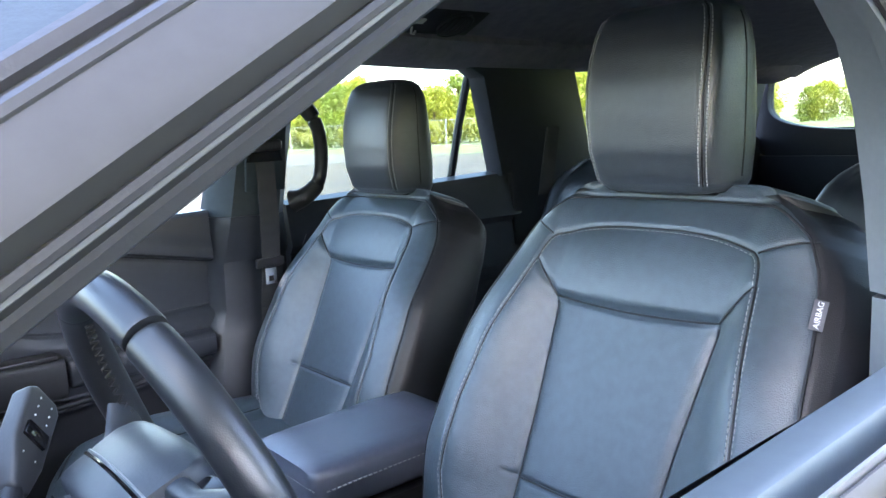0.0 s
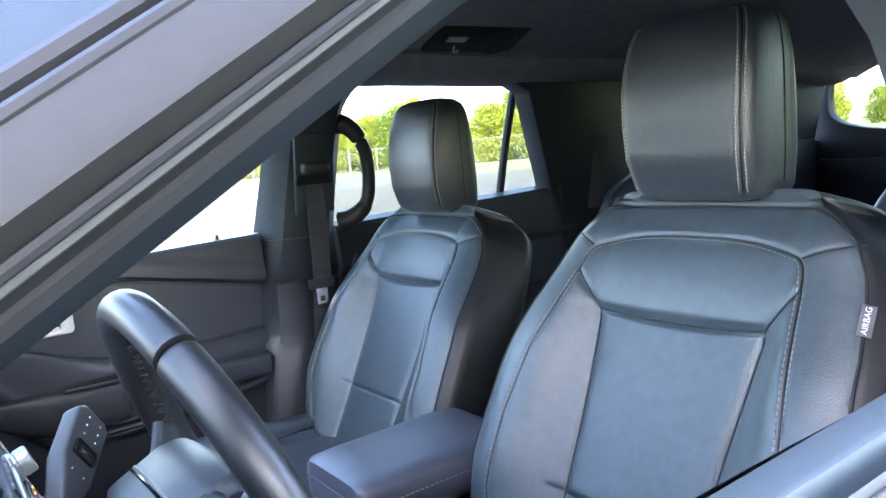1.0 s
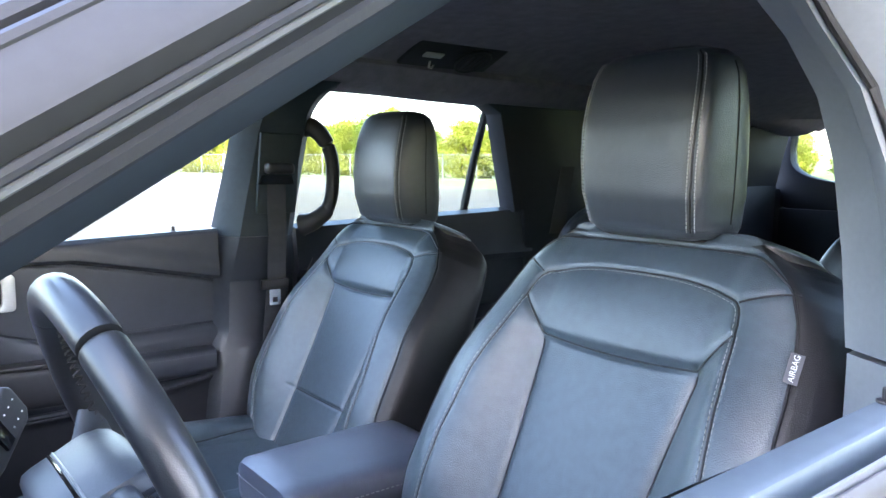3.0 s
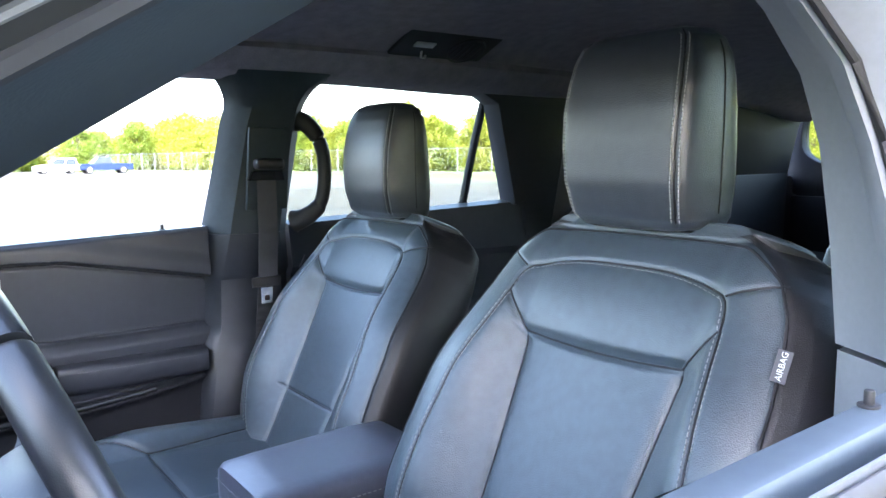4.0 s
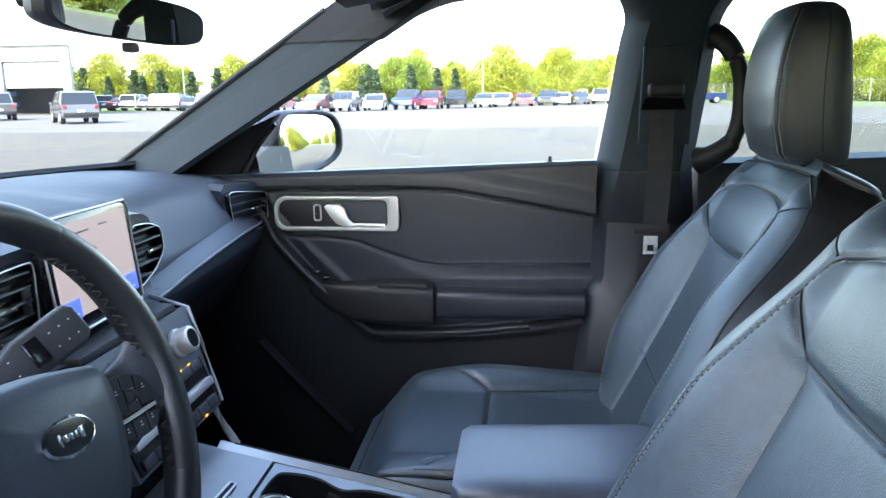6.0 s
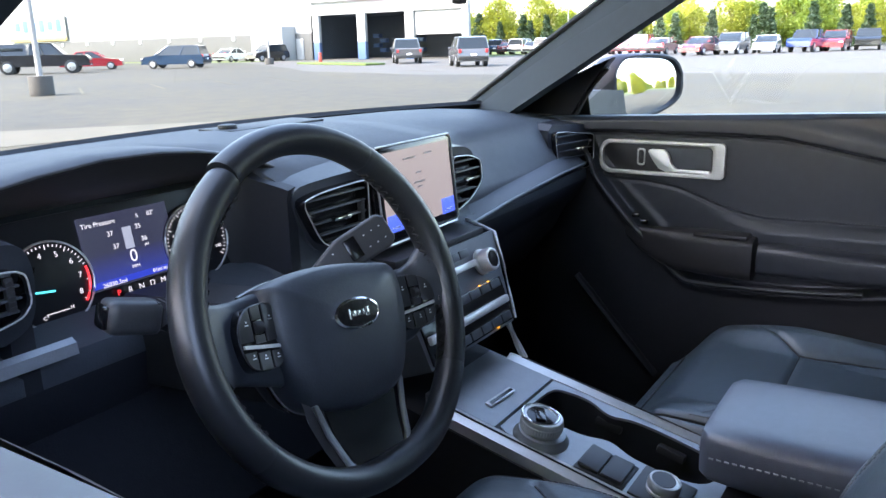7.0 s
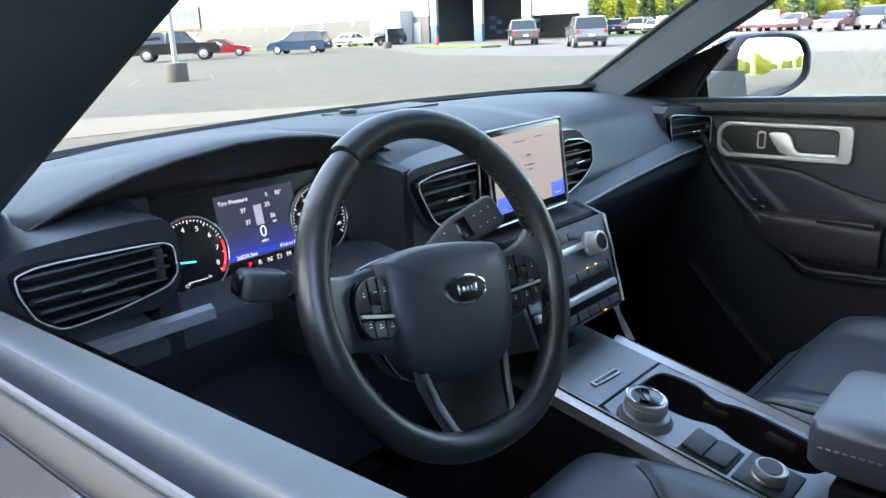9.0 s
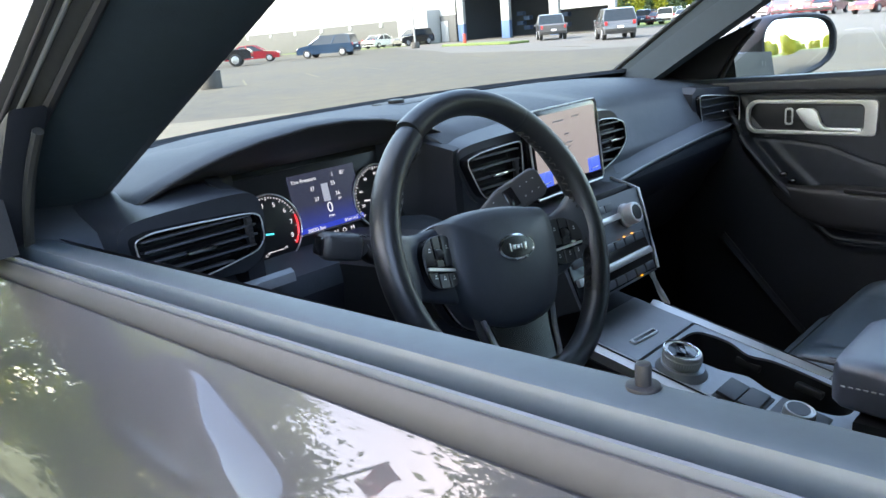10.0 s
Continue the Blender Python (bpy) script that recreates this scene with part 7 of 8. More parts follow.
for i in range(9):
    x, y = 8 + 2.7 * i, 24 - 0.5 * i
    solo("bay_line", prism([V(x, y, 0.004), V(x + 0.10, y, 0.004), V(x + 2.6, y + 4.2, 0.004), V(x + 2.5, y + 4.2, 0.004)], (0, 0, 0.003)), YELLOW, "faded yellow parking line on asphalt", "parking line", "structure")

# ---- workshop building ----
shop = thing("workshop", (64, 60, 0), "white metal workshop with grey lower wall and open bays", "building")
BX = 60.0
def wall(y0, y1, z0, z1, mt, lb, x=BX, th=0.4):
    return part("wall", box((x + th / 2, (y0 + y1) / 2, (z0 + z1) / 2), (th, y1 - y0, z1 - z0), 0.01), mt, shop, lb)
wall(56, 140, 2.7, 9.5, WALL_WHITE, "white corrugated upper wall")
wall(56, 140, 0, 2.7, WALL_GREY, "grey block lower wall", BX - 0.06)
wall(37.2, 56, 4.35, 5.6, WALL_WHITE, "white wall above the bays")
for a, b in ((55.0, 56), (49.0, 50.0), (43.2, 44.2), (37.2, 37.9)):
    wall(a, b, 1.7, 4.35, WALL_WHITE, "white pier")
    wall(a, b, 0, 1.7, BLUE_PAINT if a > 43 else WALL_GREY, "painted pier foot")
def plan(nm, pts, z, th, mt, lb=""):
    return part(nm, prism([V(x, y, z) for x, y in pts], (0, 0, th)), mt, shop, lb)
BAY = [(BX + 0.4, 37.6), (BX + 9, 43.4), (BX + 9, 56), (BX + 0.4, 56)]
# bay back, ceiling and sides coloured near black to stand for the shade indoors
part("bay_back", box((BX + 9.15, 49.7, 2.2), (0.3, 12.6, 4.4)), BAY_SHADE, shop, "workshop bay back wall coloured dark for indoor shade")
plan("bay_floor", BAY, 0.0, 0.04, CONCRETE)
plan("bay_ceiling", BAY, 4.40, 0.1, BAY_SHADE)
plan("bay_side", [(BX + 0.4, 37.5), (BX + 0.4, 37.7), (BX + 9, 43.5), (BX + 9, 43.3)], 0.0, 4.4, BAY_SHADE)
part("bay_side", box((BX + 4.5, 55.9, 2.2), (9, 0.2, 4.4)), BAY_SHADE, shop)
dr = part("bay_door", box((BX + 0.3, 40.5, 3.3), (0.1, 5.3, 2.1)), WALL_WHITE, shop, "white half-open roller door")
for k in range(3):
    part("panel", box((BX + 0.22, 40.5, 2.5 + 0.7 * k), (0.06, 5.1, 0.62), 0.02), WALL_WHITE, dr)
for y0 in (47.5, 52.4):
    for k in range(4):
        part("bay_rack", box((BX + 7.5, y0 + 0.9 * (k % 2), 0.8 + 0.5 * k), (0.6, 0.8, 0.4), 0.02), BLUE_PAINT, shop, "blue rack")
plan("roof", [(BX - 0.2, 55.9), (BX + 40, 93.5), (BX + 40, 140), (BX - 0.2, 140)], 9.5, 0.3, WALL_WHITE, "white flat roof")
plan("side_wall", [(BX + 0.4, 56.0), (BX + 39.8, 93.2), (BX + 39.8, 93.5), (BX + 0.4, 56.3)], 0.0, 9.5, WALL_WHITE, "white side wall of the tall part")
plan("roof", [(BX - 0.3, 37.0), (BX + 14, 46.4), (BX + 14, 56), (BX - 0.3, 56)], 5.6, 0.25, WALL_WHITE, "white low roof")
plan("side_wall", [(BX + 0.4, 37.2), (BX + 14, 46.4), (BX + 14, 46.7), (BX + 0.4, 37.5)], 0.0, 5.6, WALL_WHITE, "white side wall")
part("service_door", box((BX - 0.12, 57.6, 1.1), (0.1, 1.0, 2.1), 0.02), WALL_WHITE, shop, "white door")
part("annex", box((BX - 1.0, 60.5, 1.7), (2.0, 4.5, 3.4), 0.03), WALL_WHITE, shop, "white lean-to")
for k in range(14):
    part("light_box", box((BX - 0.1, 62 + 5.5 * k, 2.35), (0.12, 0.5, 0.4), 0.02), WALL_WHITE, shop, "small wall lamp")
sg = thing("shop_sign", (BX - 0.4, 106, 2.9), "white wall sign with blue marks and an orange stripe", "sign")
part("board", box((BX - 0.3, 106, 4.6), (0.12, 14, 3.2), 0.02), WALL_WHITE, sg)
part("stripe", box((BX - 0.38, 106, 3.15), (0.06, 14, 0.35)), mat("orange_stripe", (0.75, 0.38, 0.08), 0.7), sg, "orange stripe")
for k in range(6):
    part("mark", box((BX - 0.38, 100.5 + 2.0 * k, 4.9), (0.06, 1.2, 1.1 if k % 2 else 1.6), 0.02), mat("sign_blue", (0.05, 0.28, 0.60), 0.7), sg)


# ---- lamp posts, hydrant, fence ----
POLE = mat("weathered_pole", (0.30, 0.29, 0.28), 0.7, scale=3)
def lamp_post(x, y, h, base, label):
    p = thing("lamp_post", (x, y, 0), label, "lamp post", "lamp posts")
    part("pole", tube([V(x, y, base * 0.9), V(x, y, h)], [0.09, 0.055], 12), POLE, p, "grey steel pole")
    if base:
        part("footing", disc((x, y, base / 2), (0, 0, 1), 0.36, base, 28, 0.03), CONCRETE, p, "round concrete footing")
    part("arm", tube([V(x - 1.0, y, h), V(x + 1.0, y, h)], 0.04, 8), POLE, p)
    for sgn in (-1, 1):
        part("lamp_head", box((x + sgn * 1.0, y, h + 0.02), (0.55, 0.32, 0.12), 0.03), POLE, p, "grey lamp head")
    return p


lamp_post(12.6, 23.8, 8.5, 0.60, "grey lamp post on a round concrete footing")
lamp_post(80, 4.5, 9.0, 0, "tall pale lamp post among parked cars")
lamp_post(45, 47, 8.5, 0.5, "grey lamp post beside the workshop")
lamp_post(110, -20, 9.5, 0, "tall grey lamp post at the lot edge")
lamp_post(92, 42, 9.5, 0, "tall grey lamp post beyond the workshop")
hy = thing("hydrant", (44.5, 41, 0.14), "red fire hydrant on the grass island", "hydrant")
HYD = mat("hydrant_red", (0.45, 0.05, 0.03), 0.5)
part("barrel", disc((44.5, 41, 0.44), (0, 0, 1), 0.13, 0.6, 20, 0.03), HYD, hy)
part("bonnet", disc((44.5, 41, 0.80), (0, 0, 1), 0.14, 0.14, 20, 0.05), HYD, hy)
part("nozzle", disc((44.5, 41, 0.58), (0.7, 0.7, 0), 0.06, 0.42, 14, 0.01), HYD, hy)

FENCE = mat("galvanised_wire", (0.25, 0.26, 0.26), 0.6, metal=0.5)
def fence(p0, p1, label):
    f = thing("fence", (*p0, 0), label, "fence", "lot fences")
    a, b = V(*p0, 0), V(*p1, 0)
    n = int((b - a).length / 3.0)
    for i in range(n + 1):
        p = a + (b - a) * i / n
        part("post", tube([p, p + V(0, 0, 2.15)], 0.045, 8), FENCE, f)
    for z in (0.15, 2.05):
        part("rail", tube([a + V(0, 0, z), b + V(0, 0, z)], 0.025, 6), FENCE, f)
    mesh = bmesh.new()
    d = (b - a)
    m = int(d.length / 0.45)
    for i in range(m):
        for s in (0, 1):
            q0, q1 = a + d * (i / m), a + d * ((i + (2 if s else -2)) / m)
            tube([q0 + V(0, 0, 0.15), q1 + V(0, 0, 2.05)], 0.005, 3, bm=mesh)
    tagged(part("wire_mesh", mesh, FENCE, f, "thin wire mesh"), kind="stuff")


fence((33, -41.5), (76, -25), "galvanised chain-link fence along the lot")
fence((76, -25), (140, -14), "galvanised chain-link fence at the far lot edge")


# ---- trees ----
LEAF = []
for i, (c1, c2) in enumerate((((0.085, 0.14, 0.018), (0.17, 0.22, 0.03)), ((0.145, 0.18, 0.02), (0.27, 0.29, 0.035)), ((0.028, 0.055, 0.028), (0.05, 0.085, 0.045)))):
    m = mat("leaves", c1, 0.6, col2=c2, scale=1.2)
    b = m.node_tree.nodes["Principled BSDF"]
    b.inputs["Transmission Weight"].default_value = 0.0
    tl = m.node_tree.nodes.new("ShaderNodeBsdfTranslucent")
    tl.inputs[0].default_value = (c2[0] * 1.6, c2[1] * 1.5, c2[2], 1)
    mx = m.node_tree.nodes.new("ShaderNodeMixShader")
    mx.inputs[0].default_value = 0.48
    m.node_tree.links.new(b.outputs[0], mx.inputs[1])
    m.node_tree.links.new(tl.outputs[0], mx.inputs[2])
    m.node_tree.links.new(mx.outputs[0], m.node_tree.nodes["Material Output"].inputs["Surface"])
    LEAF.append(m)
BARK = mat("bark", (0.10, 0.075, 0.055), 0.95, vary=0.3, scale=6, bump=0.8, bump_scale=25)


def leaf_quads(centres, per, spread, size, rng):
    n = len(centres) * per
    c = np.repeat(np.array(centres), per, axis=0) + rng.normal(0, 1, (n, 3)) * np.array(spread)
    a = rng.normal(0, 1, (n, 3))
    a /= np.linalg.norm(a, axis=1)[:, None]
    b = np.cross(a, rng.normal(0, 1, (n, 3)))
    b /= np.linalg.norm(b, axis=1)[:, None]
    s = size * rng.uniform(0.6, 1.3, (n, 1))
    v = np.stack([c - a * s, c + b * s * 0.5, c + a * s, c - b * s * 0.5], axis=1).reshape(-1, 3)
    return v * K, np.arange(4 * n).reshape(-1, 4)


def tree(name, x, y, h, r, leaf, clumps, per, size, seed, label, z0=0.3):
    rng = np.random.default_rng(seed)
    t = thing(name, (x, y, 0), label, "tree", "trees")
    trunk = [V(x, y, 0), V(x + 0.1, y, h * 0.2), V(x + rng.uniform(-0.2, 0.2), y + rng.uniform(-0.2, 0.2), h * 0.5), V(x, y, h * 0.8)]
    bm = tube(smooth_path(trunk, 3), [0.045 * h * (1 - 0.085 * k) * 0.55 for k in range(10)], 8)
    cs = []
    for k in range(clumps):
        u = rng.uniform(0, 1)
        a = rng.uniform(0, 2 * math.pi)
        zz = z0 + (1 - z0) * u
        env = math.sin(math.pi * min(1, (0.12 + 0.86 * u))) ** 0.6
        rad = r * env * math.sqrt(rng.uniform(0.15, 1.0)) * rng.uniform(0.75, 1.12)
        cs.append((rad * math.cos(a), rad * math.sin(a), zz * h * rng.uniform(0.94, 1.04)))
    for k in range(9):
        c = cs[k * (clumps // 9)]
        p0 = V(x, y, h * (0.25 + 0.05 * k))
        tube([p0, p0 + (V(x + c[0], y + c[1], max(c[2], p0.z)) - p0) * 0.5 + V(0, 0, 0.2), V(x + c[0], y + c[1], max(c[2], p0.z))], [0.012 * h, 0.007 * h, 0.002 * h], 6, bm=bm)
    part("trunk", bm, BARK, t, "brown trunk and limbs")
    v, f = leaf_quads(cs, per, (r * 0.16, r * 0.16, h * 0.045), size, rng)
    me = bpy.data.meshes.new("crown")
    me.from_pydata(v.tolist(), [], f.tolist())
    me.materials.append(leaf)
    ob = new("crown", me)
    ob.parent = t
    return t


def spruce(x, y, h, r, seed, label):
    rng = np.random.default_rng(seed)
    t = thing("spruce_tree", (x, y, 0), label, "tree", "trees")
    part("trunk", tube([V(x, y, 0), V(x, y, h * 0.95)], [0.02 * h, 0.004 * h], 8), BARK, t)
    cs = []
    for k in range(240):
        u = rng.uniform(0, 1) ** 1.4
        a = rng.uniform(0, 2 * math.pi)
        rad = r * (1 - u) * rng.uniform(0.3, 1.0)
        cs.append((rad * math.cos(a), rad * math.sin(a), h * (0.06 + 0.93 * u) - 0.25 * rad))
    v, f = leaf_quads(cs, 9, (0.16, 0.16, 0.10), 0.20, rng)
    me = bpy.data.meshes.new("crown")
    me.from_pydata(v.tolist(), [], f.tolist())
    me.materials.append(LEAF[2])
    ob = new("crown", me)
    ob.parent = t
    return t


def put(t, x, y, s=1.0, rz=0.0):
    c = copy_thing(t, pose(x * K, y * K, 0, 0, 0, rz))
    c.scale = (s, s, s)
    return c


far_a = tree("maple_tree", 92, 3, 6.8, 3.0, LEAF[1], 170, 40, 0.17, 3, "bright green leafy tree beyond the parked cars", 0.06)
far_b = tree("maple_tree", 95, -4, 6.4, 3.2, LEAF[1], 170, 40, 0.17, 4, "bright green round-crowned tree beyond the parked cars", 0.06)
far_c = tree("ash_tree", 100, 14, 5.8, 2.2, LEAF[0], 130, 40, 0.16, 5, "mid green slender tree in the far tree line", 0.04)
sp_a = spruce(98, 20, 5.0, 1.6, 6, "dark blue-green spruce in the far tree line")
rng = np.random.default_rng(11)
for i in range(64):
    y = 86 - 2.1 * i + rng.uniform(-1, 1)
    put((far_c, far_a, far_c, far_b)[i % 4], 108 + rng.uniform(-6, 12), y, rng.uniform(0.70, 1.15), rng.uniform(0, 360))
for i in range(18):
    put(sp_a, 97 + rng.uniform(-3, 4), 66 - 3.4 * i + rng.uniform(-1, 1), rng.uniform(0.75, 1.1), rng.uniform(0, 360))
for i in range(44):                                   # behind the fence
    k = i / 43
    put((far_a, far_c, far_b)[i % 3], 36 + 84 * k + rng.uniform(-2, 2), -51 + 22 * k + rng.uniform(-4, 2), rng.uniform(0.68, 1.12), rng.uniform(0, 360))
for i in range(30):                                   # beyond the field behind the car
    put((far_b, far_c, far_a)[i % 3], -70 + 5.2 * i + rng.uniform(-2, 2), -120 + rng.uniform(-8, 8), rng.uniform(0.9, 1.4), rng.uniform(0, 360))
# trees out of view, added so their crowns keep sun off car and verge
near = tree("added_shade_tree", -8.9, 5.6, 14.0, 4.0, LEAF[0], 430, 44, 0.16, 21, "tall green tree added out of view to shade the car", 0.56)
put(near, -13.5, -7.0, 0.85, 80)
put(near, -10.0, 21.5, 0.9, 200)
put(near, -12.6, 4.6, 1.0, 140)
put(near, -12.0, -2.2, 0.95, 300)
verge = tree("verge_tree", -5.9, 8.0, 4.5, 1.9, LEAF[0], 260, 44, 0.075, 22, "leafy green tree on the verge ahead of the car", 0.14)
put(verge, -5.4, 13.0, 1.25, 120)
put(far_a, 10.0, -40, 0.95, 40)
put(far_c, 15.5, -52, 1.1, 90)
for i in range(10):
    put((far_a, far_b)[i % 2], -22 + rng.uniform(-4, 4), -50 + 14 * i, rng.uniform(1.0, 1.3), rng.uniform(0, 360))

# flag on a pole, across the verge
FX, FY = -8.2, 9.3
fl = thing("flag", (FX, FY, 0), "red and white striped flag on a leaning staff", "flag")
part("pole", tube([V(FX, FY + 0.5, 0), V(FX, FY + 0.4, 4.6), V(FX, FY, 6.7)], [0.06, 0.05, 0.03], 10), POLE, fl, "grey flag pole")
RED, NAVY, PALE = mat("flag_red", (0.5, 0.05, 0.06), 0.8), mat("flag_navy", (0.03, 0.04, 0.15), 0.8), mat("flag_white", (0.7, 0.7, 0.7), 0.8)
for m, c in ((RED, (0.7, 0.08, 0.08)), (PALE, (0.8, 0.8, 0.8)), (NAVY, (0.05, 0.07, 0.3))):
    mt_n = m.node_tree
    tl = mt_n.nodes.new("ShaderNodeBsdfTranslucent")
    tl.inputs[0].default_value = (*c, 1)
    mx = mt_n.nodes.new("ShaderNodeMixShader")
    mt_n.links.new(mt_n.nodes["Principled BSDF"].outputs[0], mx.inputs[1])
    mt_n.links.new(tl.outputs[0], mx.inputs[2])
    mt_n.links.new(mx.outputs[0], mt_n.nodes["Material Output"].inputs["Surface"])
for k in range(9):
    rings = []
    for q in [j / 10 for j in range(11)]:
        p = V(FX + 0.06 * math.sin(6 * q), FY - 0.04 - 0.066 * k, 6.62 - 0.03 * k - 0.95 * q)
        rings.append([p, p + V(0, -0.066, -0.03), p + V(0.004, -0.066, -0.03), p + V(0.004, 0, 0)])
    part("stripe", loft(rings), RED if k % 2 == 0 else PALE, fl)
rings = [[V(FX - 0.07, FY - 0.03, 6.62 - z), V(FX - 0.07, FY - 0.36, 6.47 - z), V(FX - 0.062, FY - 0.36, 6.47 - z), V(FX - 0.062, FY - 0.03, 6.62 - z)] for z in (0.0, 0.38)]
part("canton", loft(rings), NAVY, fl, "dark blue corner field")


# ---- parked vehicles ----
CAR_GLASS = mat("dark_car_glass", (0.02, 0.025, 0.03), 0.08)
TYRE = mat("tyre_rubber", (0.02, 0.02, 0.02), 0.8)
ALLOY = mat("alloy_wheel", (0.5, 0.5, 0.52), 0.3, metal=0.8)
LAMP_RED = mat("tail_lamp", (0.35, 0.02, 0.02), 0.3)
LAMP_CLEAR = mat("head_lamp", (0.7, 0.7, 0.72), 0.2)
SHAPES = {
    "suv": (4.4, 0.88, [(-2.15, 0.30), (-2.18, 0.75), (-2.05, 0.98), (0.95, 0.98), (1.9, 0.90), (2.15, 0.72), (2.18, 0.32)], [(-2.02, 0.98), (-1.82, 1.58), (-1.5, 1.64), (0.15, 1.62), (0.95, 0.99)], 0.34),
    "van": (4.7, 0.92, [(-2.3, 0.28), (-2.34, 0.75), (-2.25, 0.95), (1.2, 0.95), (2.0, 0.86), (2.3, 0.66), (2.34, 0.30)], [(-2.22, 0.95), (-2.05, 1.56), (-1.7, 1.62), (0.35, 1.60), (1.35, 0.96)], 0.31),
    "sedan": (4.4, 0.84, [(-2.15, 0.28), (-2.18, 0.72), (-2.1, 0.86), (-1.4, 0.90), (0.95, 0.86), (1.9, 0.76), (2.18, 0.60), (2.2, 0.28)], [(-1.55, 0.89), (-0.85, 1.30), (-0.2, 1.36), (0.25, 1.32), (1.0, 0.86)], 0.30),
    "pickup": (5.4, 0.92, [(-2.65, 0.42), (-2.68, 0.98), (-2.6, 1.06), (1.3, 1.06), (2.45, 1.02), (2.66, 0.85), (2.68, 0.42)], [(-0.55, 1.06), (-0.42, 1.66), (-0.1, 1.72), (0.75, 1.70), (1.35, 1.07)], 0.38),
}


def vehicle(kind, x, y, rz, paint, label, capped=False):
    ln, hw, body, cab, wr = SHAPES[kind]
    c = thing(kind if kind != "van" else "minivan", (0, 0, 0), label, "car", "parked vehicles")
    def skin(prof, taper):
        return [[V(a, s * hw * q, b) for a, b in prof] for s, q in ((-1, taper), (-1, 1.0), (1, 1.0), (1, taper))]
    lo = [[V(a, s * hw * (1 - 0.05 * (b < 0.5)), b) for a, b in body] for s in (-1, 1)]
    part("body", bevelled(loft(lo), 0.07, 3, 25), paint, c, "painted body")
    gl = [[V(a, s * hw * (0.98 - 0.22 * (b - cab[0][1])), b) for a, b in cab] for s in (-1, 1)]
    cb = part("cabin_glass", bevelled(loft(gl), 0.05, 2, 25), CAR_GLASS, c, "dark window glass")
    rf = [(a, b) for a, b in cab[1:-1]]
    part("roof", bevelled(loft([[V(a, s * hw * (0.99 - 0.22 * (b - cab[0][1])), b + o) for a, b in rf] + [V(a, s * hw * (0.99 - 0.22 * (b - cab[0][1])), b + o - 0.05) for a, b in rf[::-1]] for s in (-1, 1) for o in (0.012,)]), 0.02), paint, cb, "painted roof")
    for t in (0.02, 0.45, 0.97):
        xb, xt = cab[0][0] + (cab[-1][0] - cab[0][0]) * t, cab[1][0] + (cab[-2][0] - cab[1][0]) * t
        for s in (-1, 1):
            part("pillar", tube([V(xb, s * hw * 0.985, cab[0][1]), V(xt, s * hw * (0.985 - 0.22 * (cab[2][1] - cab[0][1])), cab[2][1] - 0.03)], 0.045, 6), paint, cb)
    for wx in (-0.31 * ln, 0.31 * ln):
        for s in (-1, 1):
            w = part("tyre", disc((wx, s * (hw - 0.10), wr), (0, 1, 0), wr, 0.22, 28, 0.03), TYRE, c)
            part("rim", disc((wx, s * (hw + 0.008), wr), (0, 1, 0), wr * 0.64, 0.03, 20, 0.01), ALLOY, w)
    for s in (-1, 1):
        part("tail_lamp", box((-ln / 2 + 0.06, s * hw * 0.85, 0.86), (0.10, 0.16, 0.22), 0.02), LAMP_RED, c)
        part("head_lamp", box((ln / 2 - 0.12, s * hw * 0.80, 0.70), (0.16, 0.30, 0.12), 0.03), LAMP_CLEAR, c)
        part("door_mirror", box((cab[-1][0] - 0.25, s * (hw + 0.10), 1.02), (0.12, 0.18, 0.12), 0.03), paint, c)
    part("bumper", box((-ln / 2, 0, 0.48), (0.10, 2 * hw * 0.94, 0.20), 0.04), TYRE, c)
    part("plate_bar", box((-ln / 2 - 0.055, 0, 0.66), (0.01, 0.34, 0.12)), WHITE_INK, c)
    if capped:
        cp_ = part("bed_cap", bevelled(loft([[V(a, s * (0.90 - 0.18 * (b - 1.05)), b) for a, b in ((-2.62, 1.05), (-2.5, 1.58), (-2.4, 1.66), (-0.62, 1.68), (-0.55, 1.05))] for s in (-1, 1)]), 0.05, 2, 25), paint, c, "black bed cap")
        part("cap_window", box((-1.5, 0, 1.38), (1.5, 1.74, 0.22), 0.03), CAR_GLASS, cp_, "dark cap window")
    c.matrix_basis = pose(x * K, y * K, 0, 0, 0, rz)
    return c


def car_paint(name, col, metal=0.3):
    return mat(name, col, 0.22, metal=metal, vary=0.05, coat=0.8, scale=3)


P_NAVY, P_RED, P_WHITE, P_BLACK, P_GREY, P_SILVER, P_BLUE, P_MAROON = (car_paint("paint_navy", (0.02, 0.05, 0.10)), car_paint("paint_red", (0.40, 0.02, 0.03)), car_paint("paint_white", (0.75, 0.75, 0.74), 0.0), car_paint("paint_black", (0.015, 0.016, 0.02)), car_paint("paint_grey", (0.12, 0.12, 0.125)), car_paint("paint_silver", (0.42, 0.43, 0.45)), car_paint("paint_blue", (0.015, 0.035, 0.13)), car_paint("paint_maroon", (0.16, 0.02, 0.03)))
truck = vehicle("pickup", 28.0, 50.5, -38, P_BLACK, "black pickup with a bed cap parked in the front lot", True)
truck.scale = (1.12, 1.12, 1.12)
vehicle("sedan", 34.5, 55.0, -40, P_RED, "red car parked behind the black pickup")
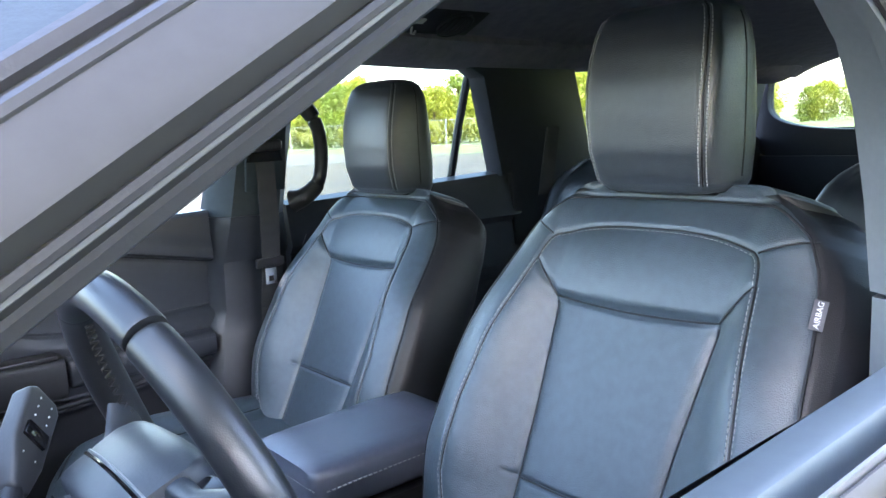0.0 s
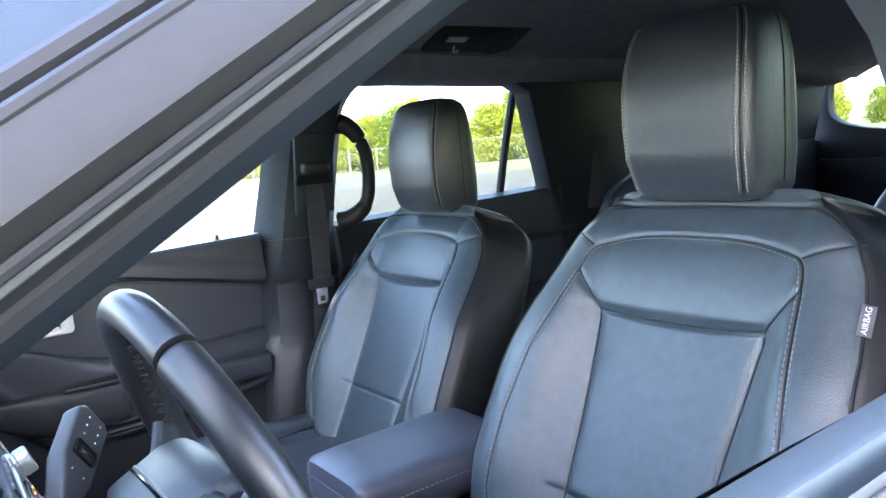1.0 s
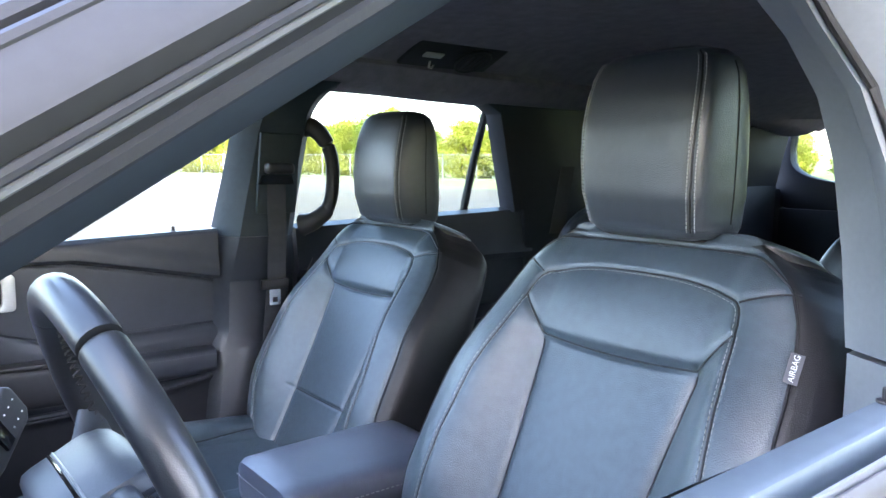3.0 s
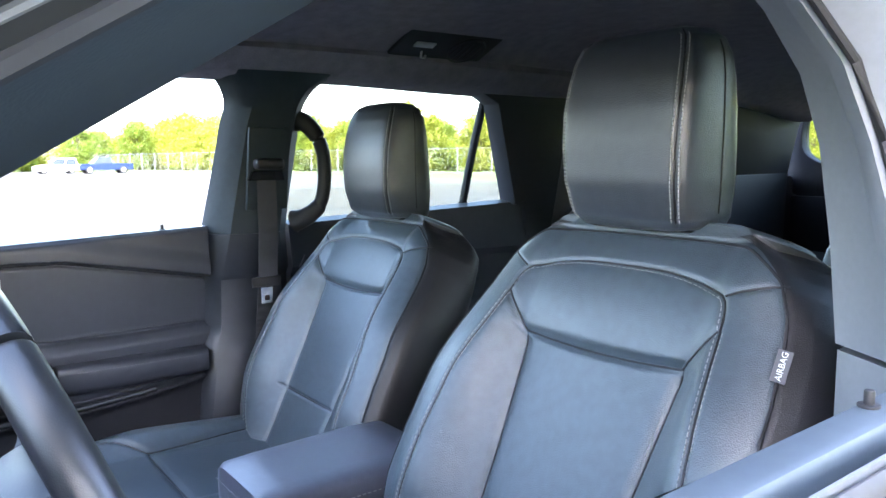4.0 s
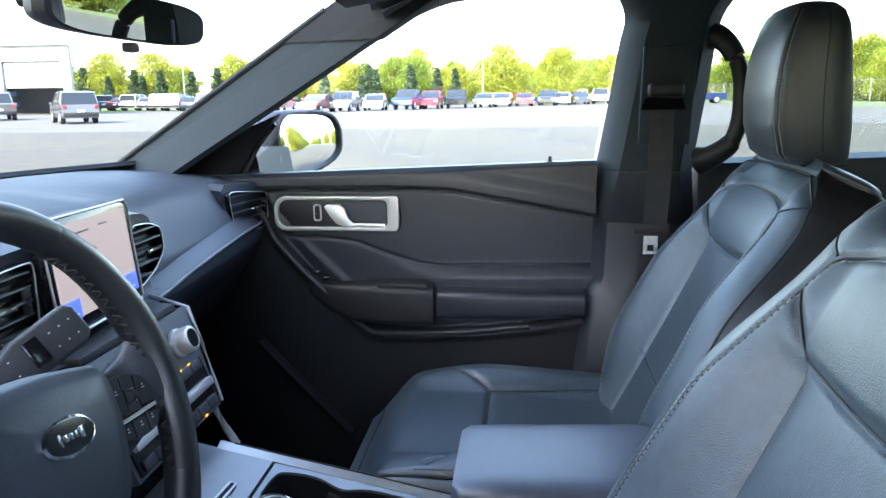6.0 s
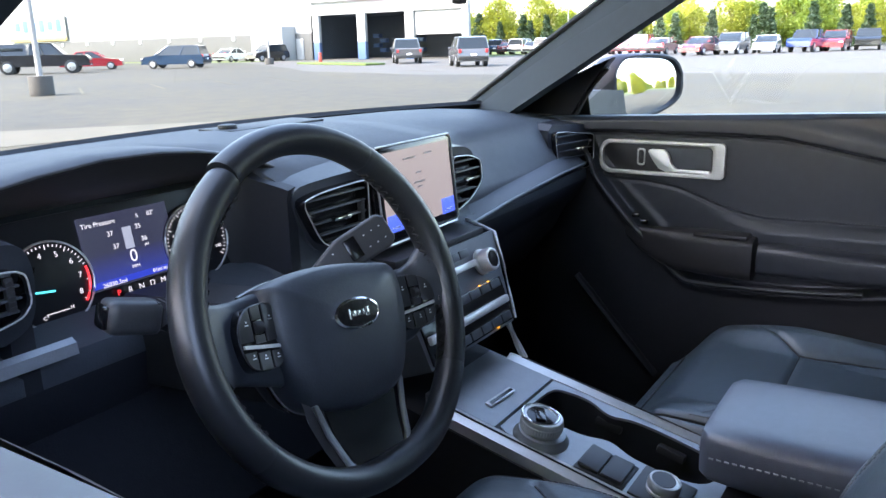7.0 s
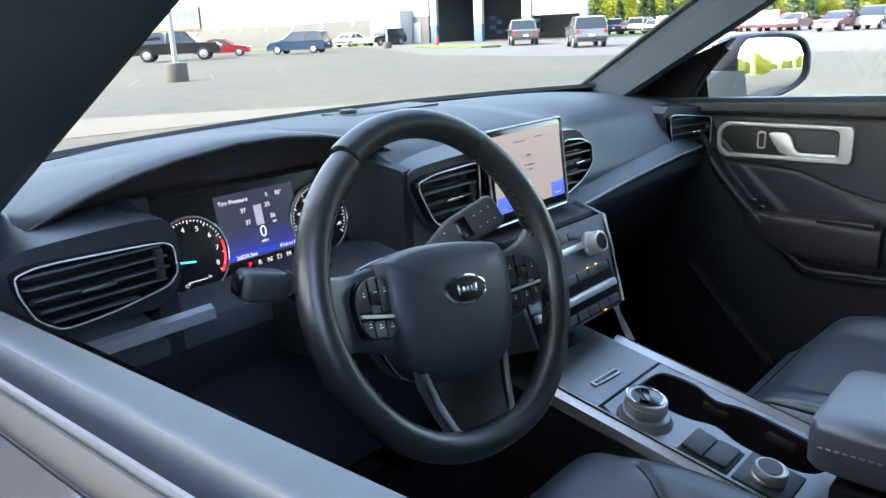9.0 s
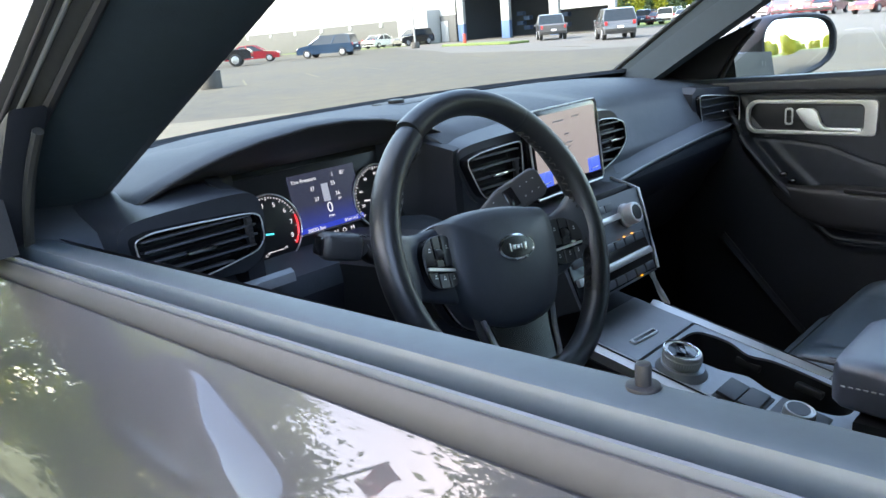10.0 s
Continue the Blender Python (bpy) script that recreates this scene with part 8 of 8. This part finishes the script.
vehicle("van", 37.5, 49.0, 120, P_NAVY, "dark blue minivan parked in the front lot")
vehicle("sedan", 56.0, 63.5, 10, P_WHITE, "white car parked against the workshop wall")
vehicle("suv", 56.5, 59.0, 175, P_BLACK, "black car facing away from the workshop wall")
vehicle("pickup", 45.5, 33.6, 40, P_GREY, "silver grey pickup in front of the workshop bays")
vehicle("suv", 38.3, 24.0, 40, P_GREY, "dark grey car standing in front of the workshop")
row = [("sedan", P_MAROON), ("suv", P_GREY), ("sedan", P_SILVER), ("pickup", P_BLUE), ("suv", P_RED), ("pickup", P_BLACK), ("sedan", P_GREY), ("sedan", P_WHITE), ("sedan", P_RED), ("suv", P_BLACK), ("sedan", P_WHITE), ("sedan", P_BLACK), ("pickup", P_WHITE)]
for i, (k, p) in enumerate(row):
    colour = {P_MAROON: "maroon", P_GREY: "dark grey", P_SILVER: "silver", P_BLUE: "blue", P_RED: "red", P_BLACK: "black", P_WHITE: "white"}[p]
    vehicle(k, 60 + 2.6 * i, 16.6 - 2.1 * i + (0.5 if i % 3 else 0), 178 + 6 * (i % 3 - 1), p, f"{colour} {k} parked in the far row")
for i, (k, p) in enumerate([("sedan", P_MAROON), ("suv", P_RED), ("suv", P_MAROON), ("sedan", P_WHITE), ("suv", P_BLACK), ("sedan", P_NAVY), ("suv", P_SILVER), ("suv", P_WHITE), ("sedan", P_SILVER), ("suv", P_WHITE), ("sedan", P_MAROON), ("suv", P_NAVY)]):
    colour = {P_MAROON: "maroon", P_RED: "red", P_WHITE: "white", P_BLACK: "black", P_NAVY: "navy", P_SILVER: "silver"}[p]
    vehicle(k, 66 + 1.2 * i, 21.5 + 2.1 * i, 5 * (i % 3), p, f"{colour} {k} parked beside the workshop")
vehicle("pickup", 86, -18.5, 92, P_BLUE, "blue pickup parked along the far fence")
vehicle("suv", 90, -14.5, 92, P_WHITE, "white car parked along the far fence")
vehicle("pickup", 112, -8, 95, P_WHITE, "white pickup parked far off")
vehicle("sedan", 104, -3, 95, P_NAVY, "navy car parked far off")
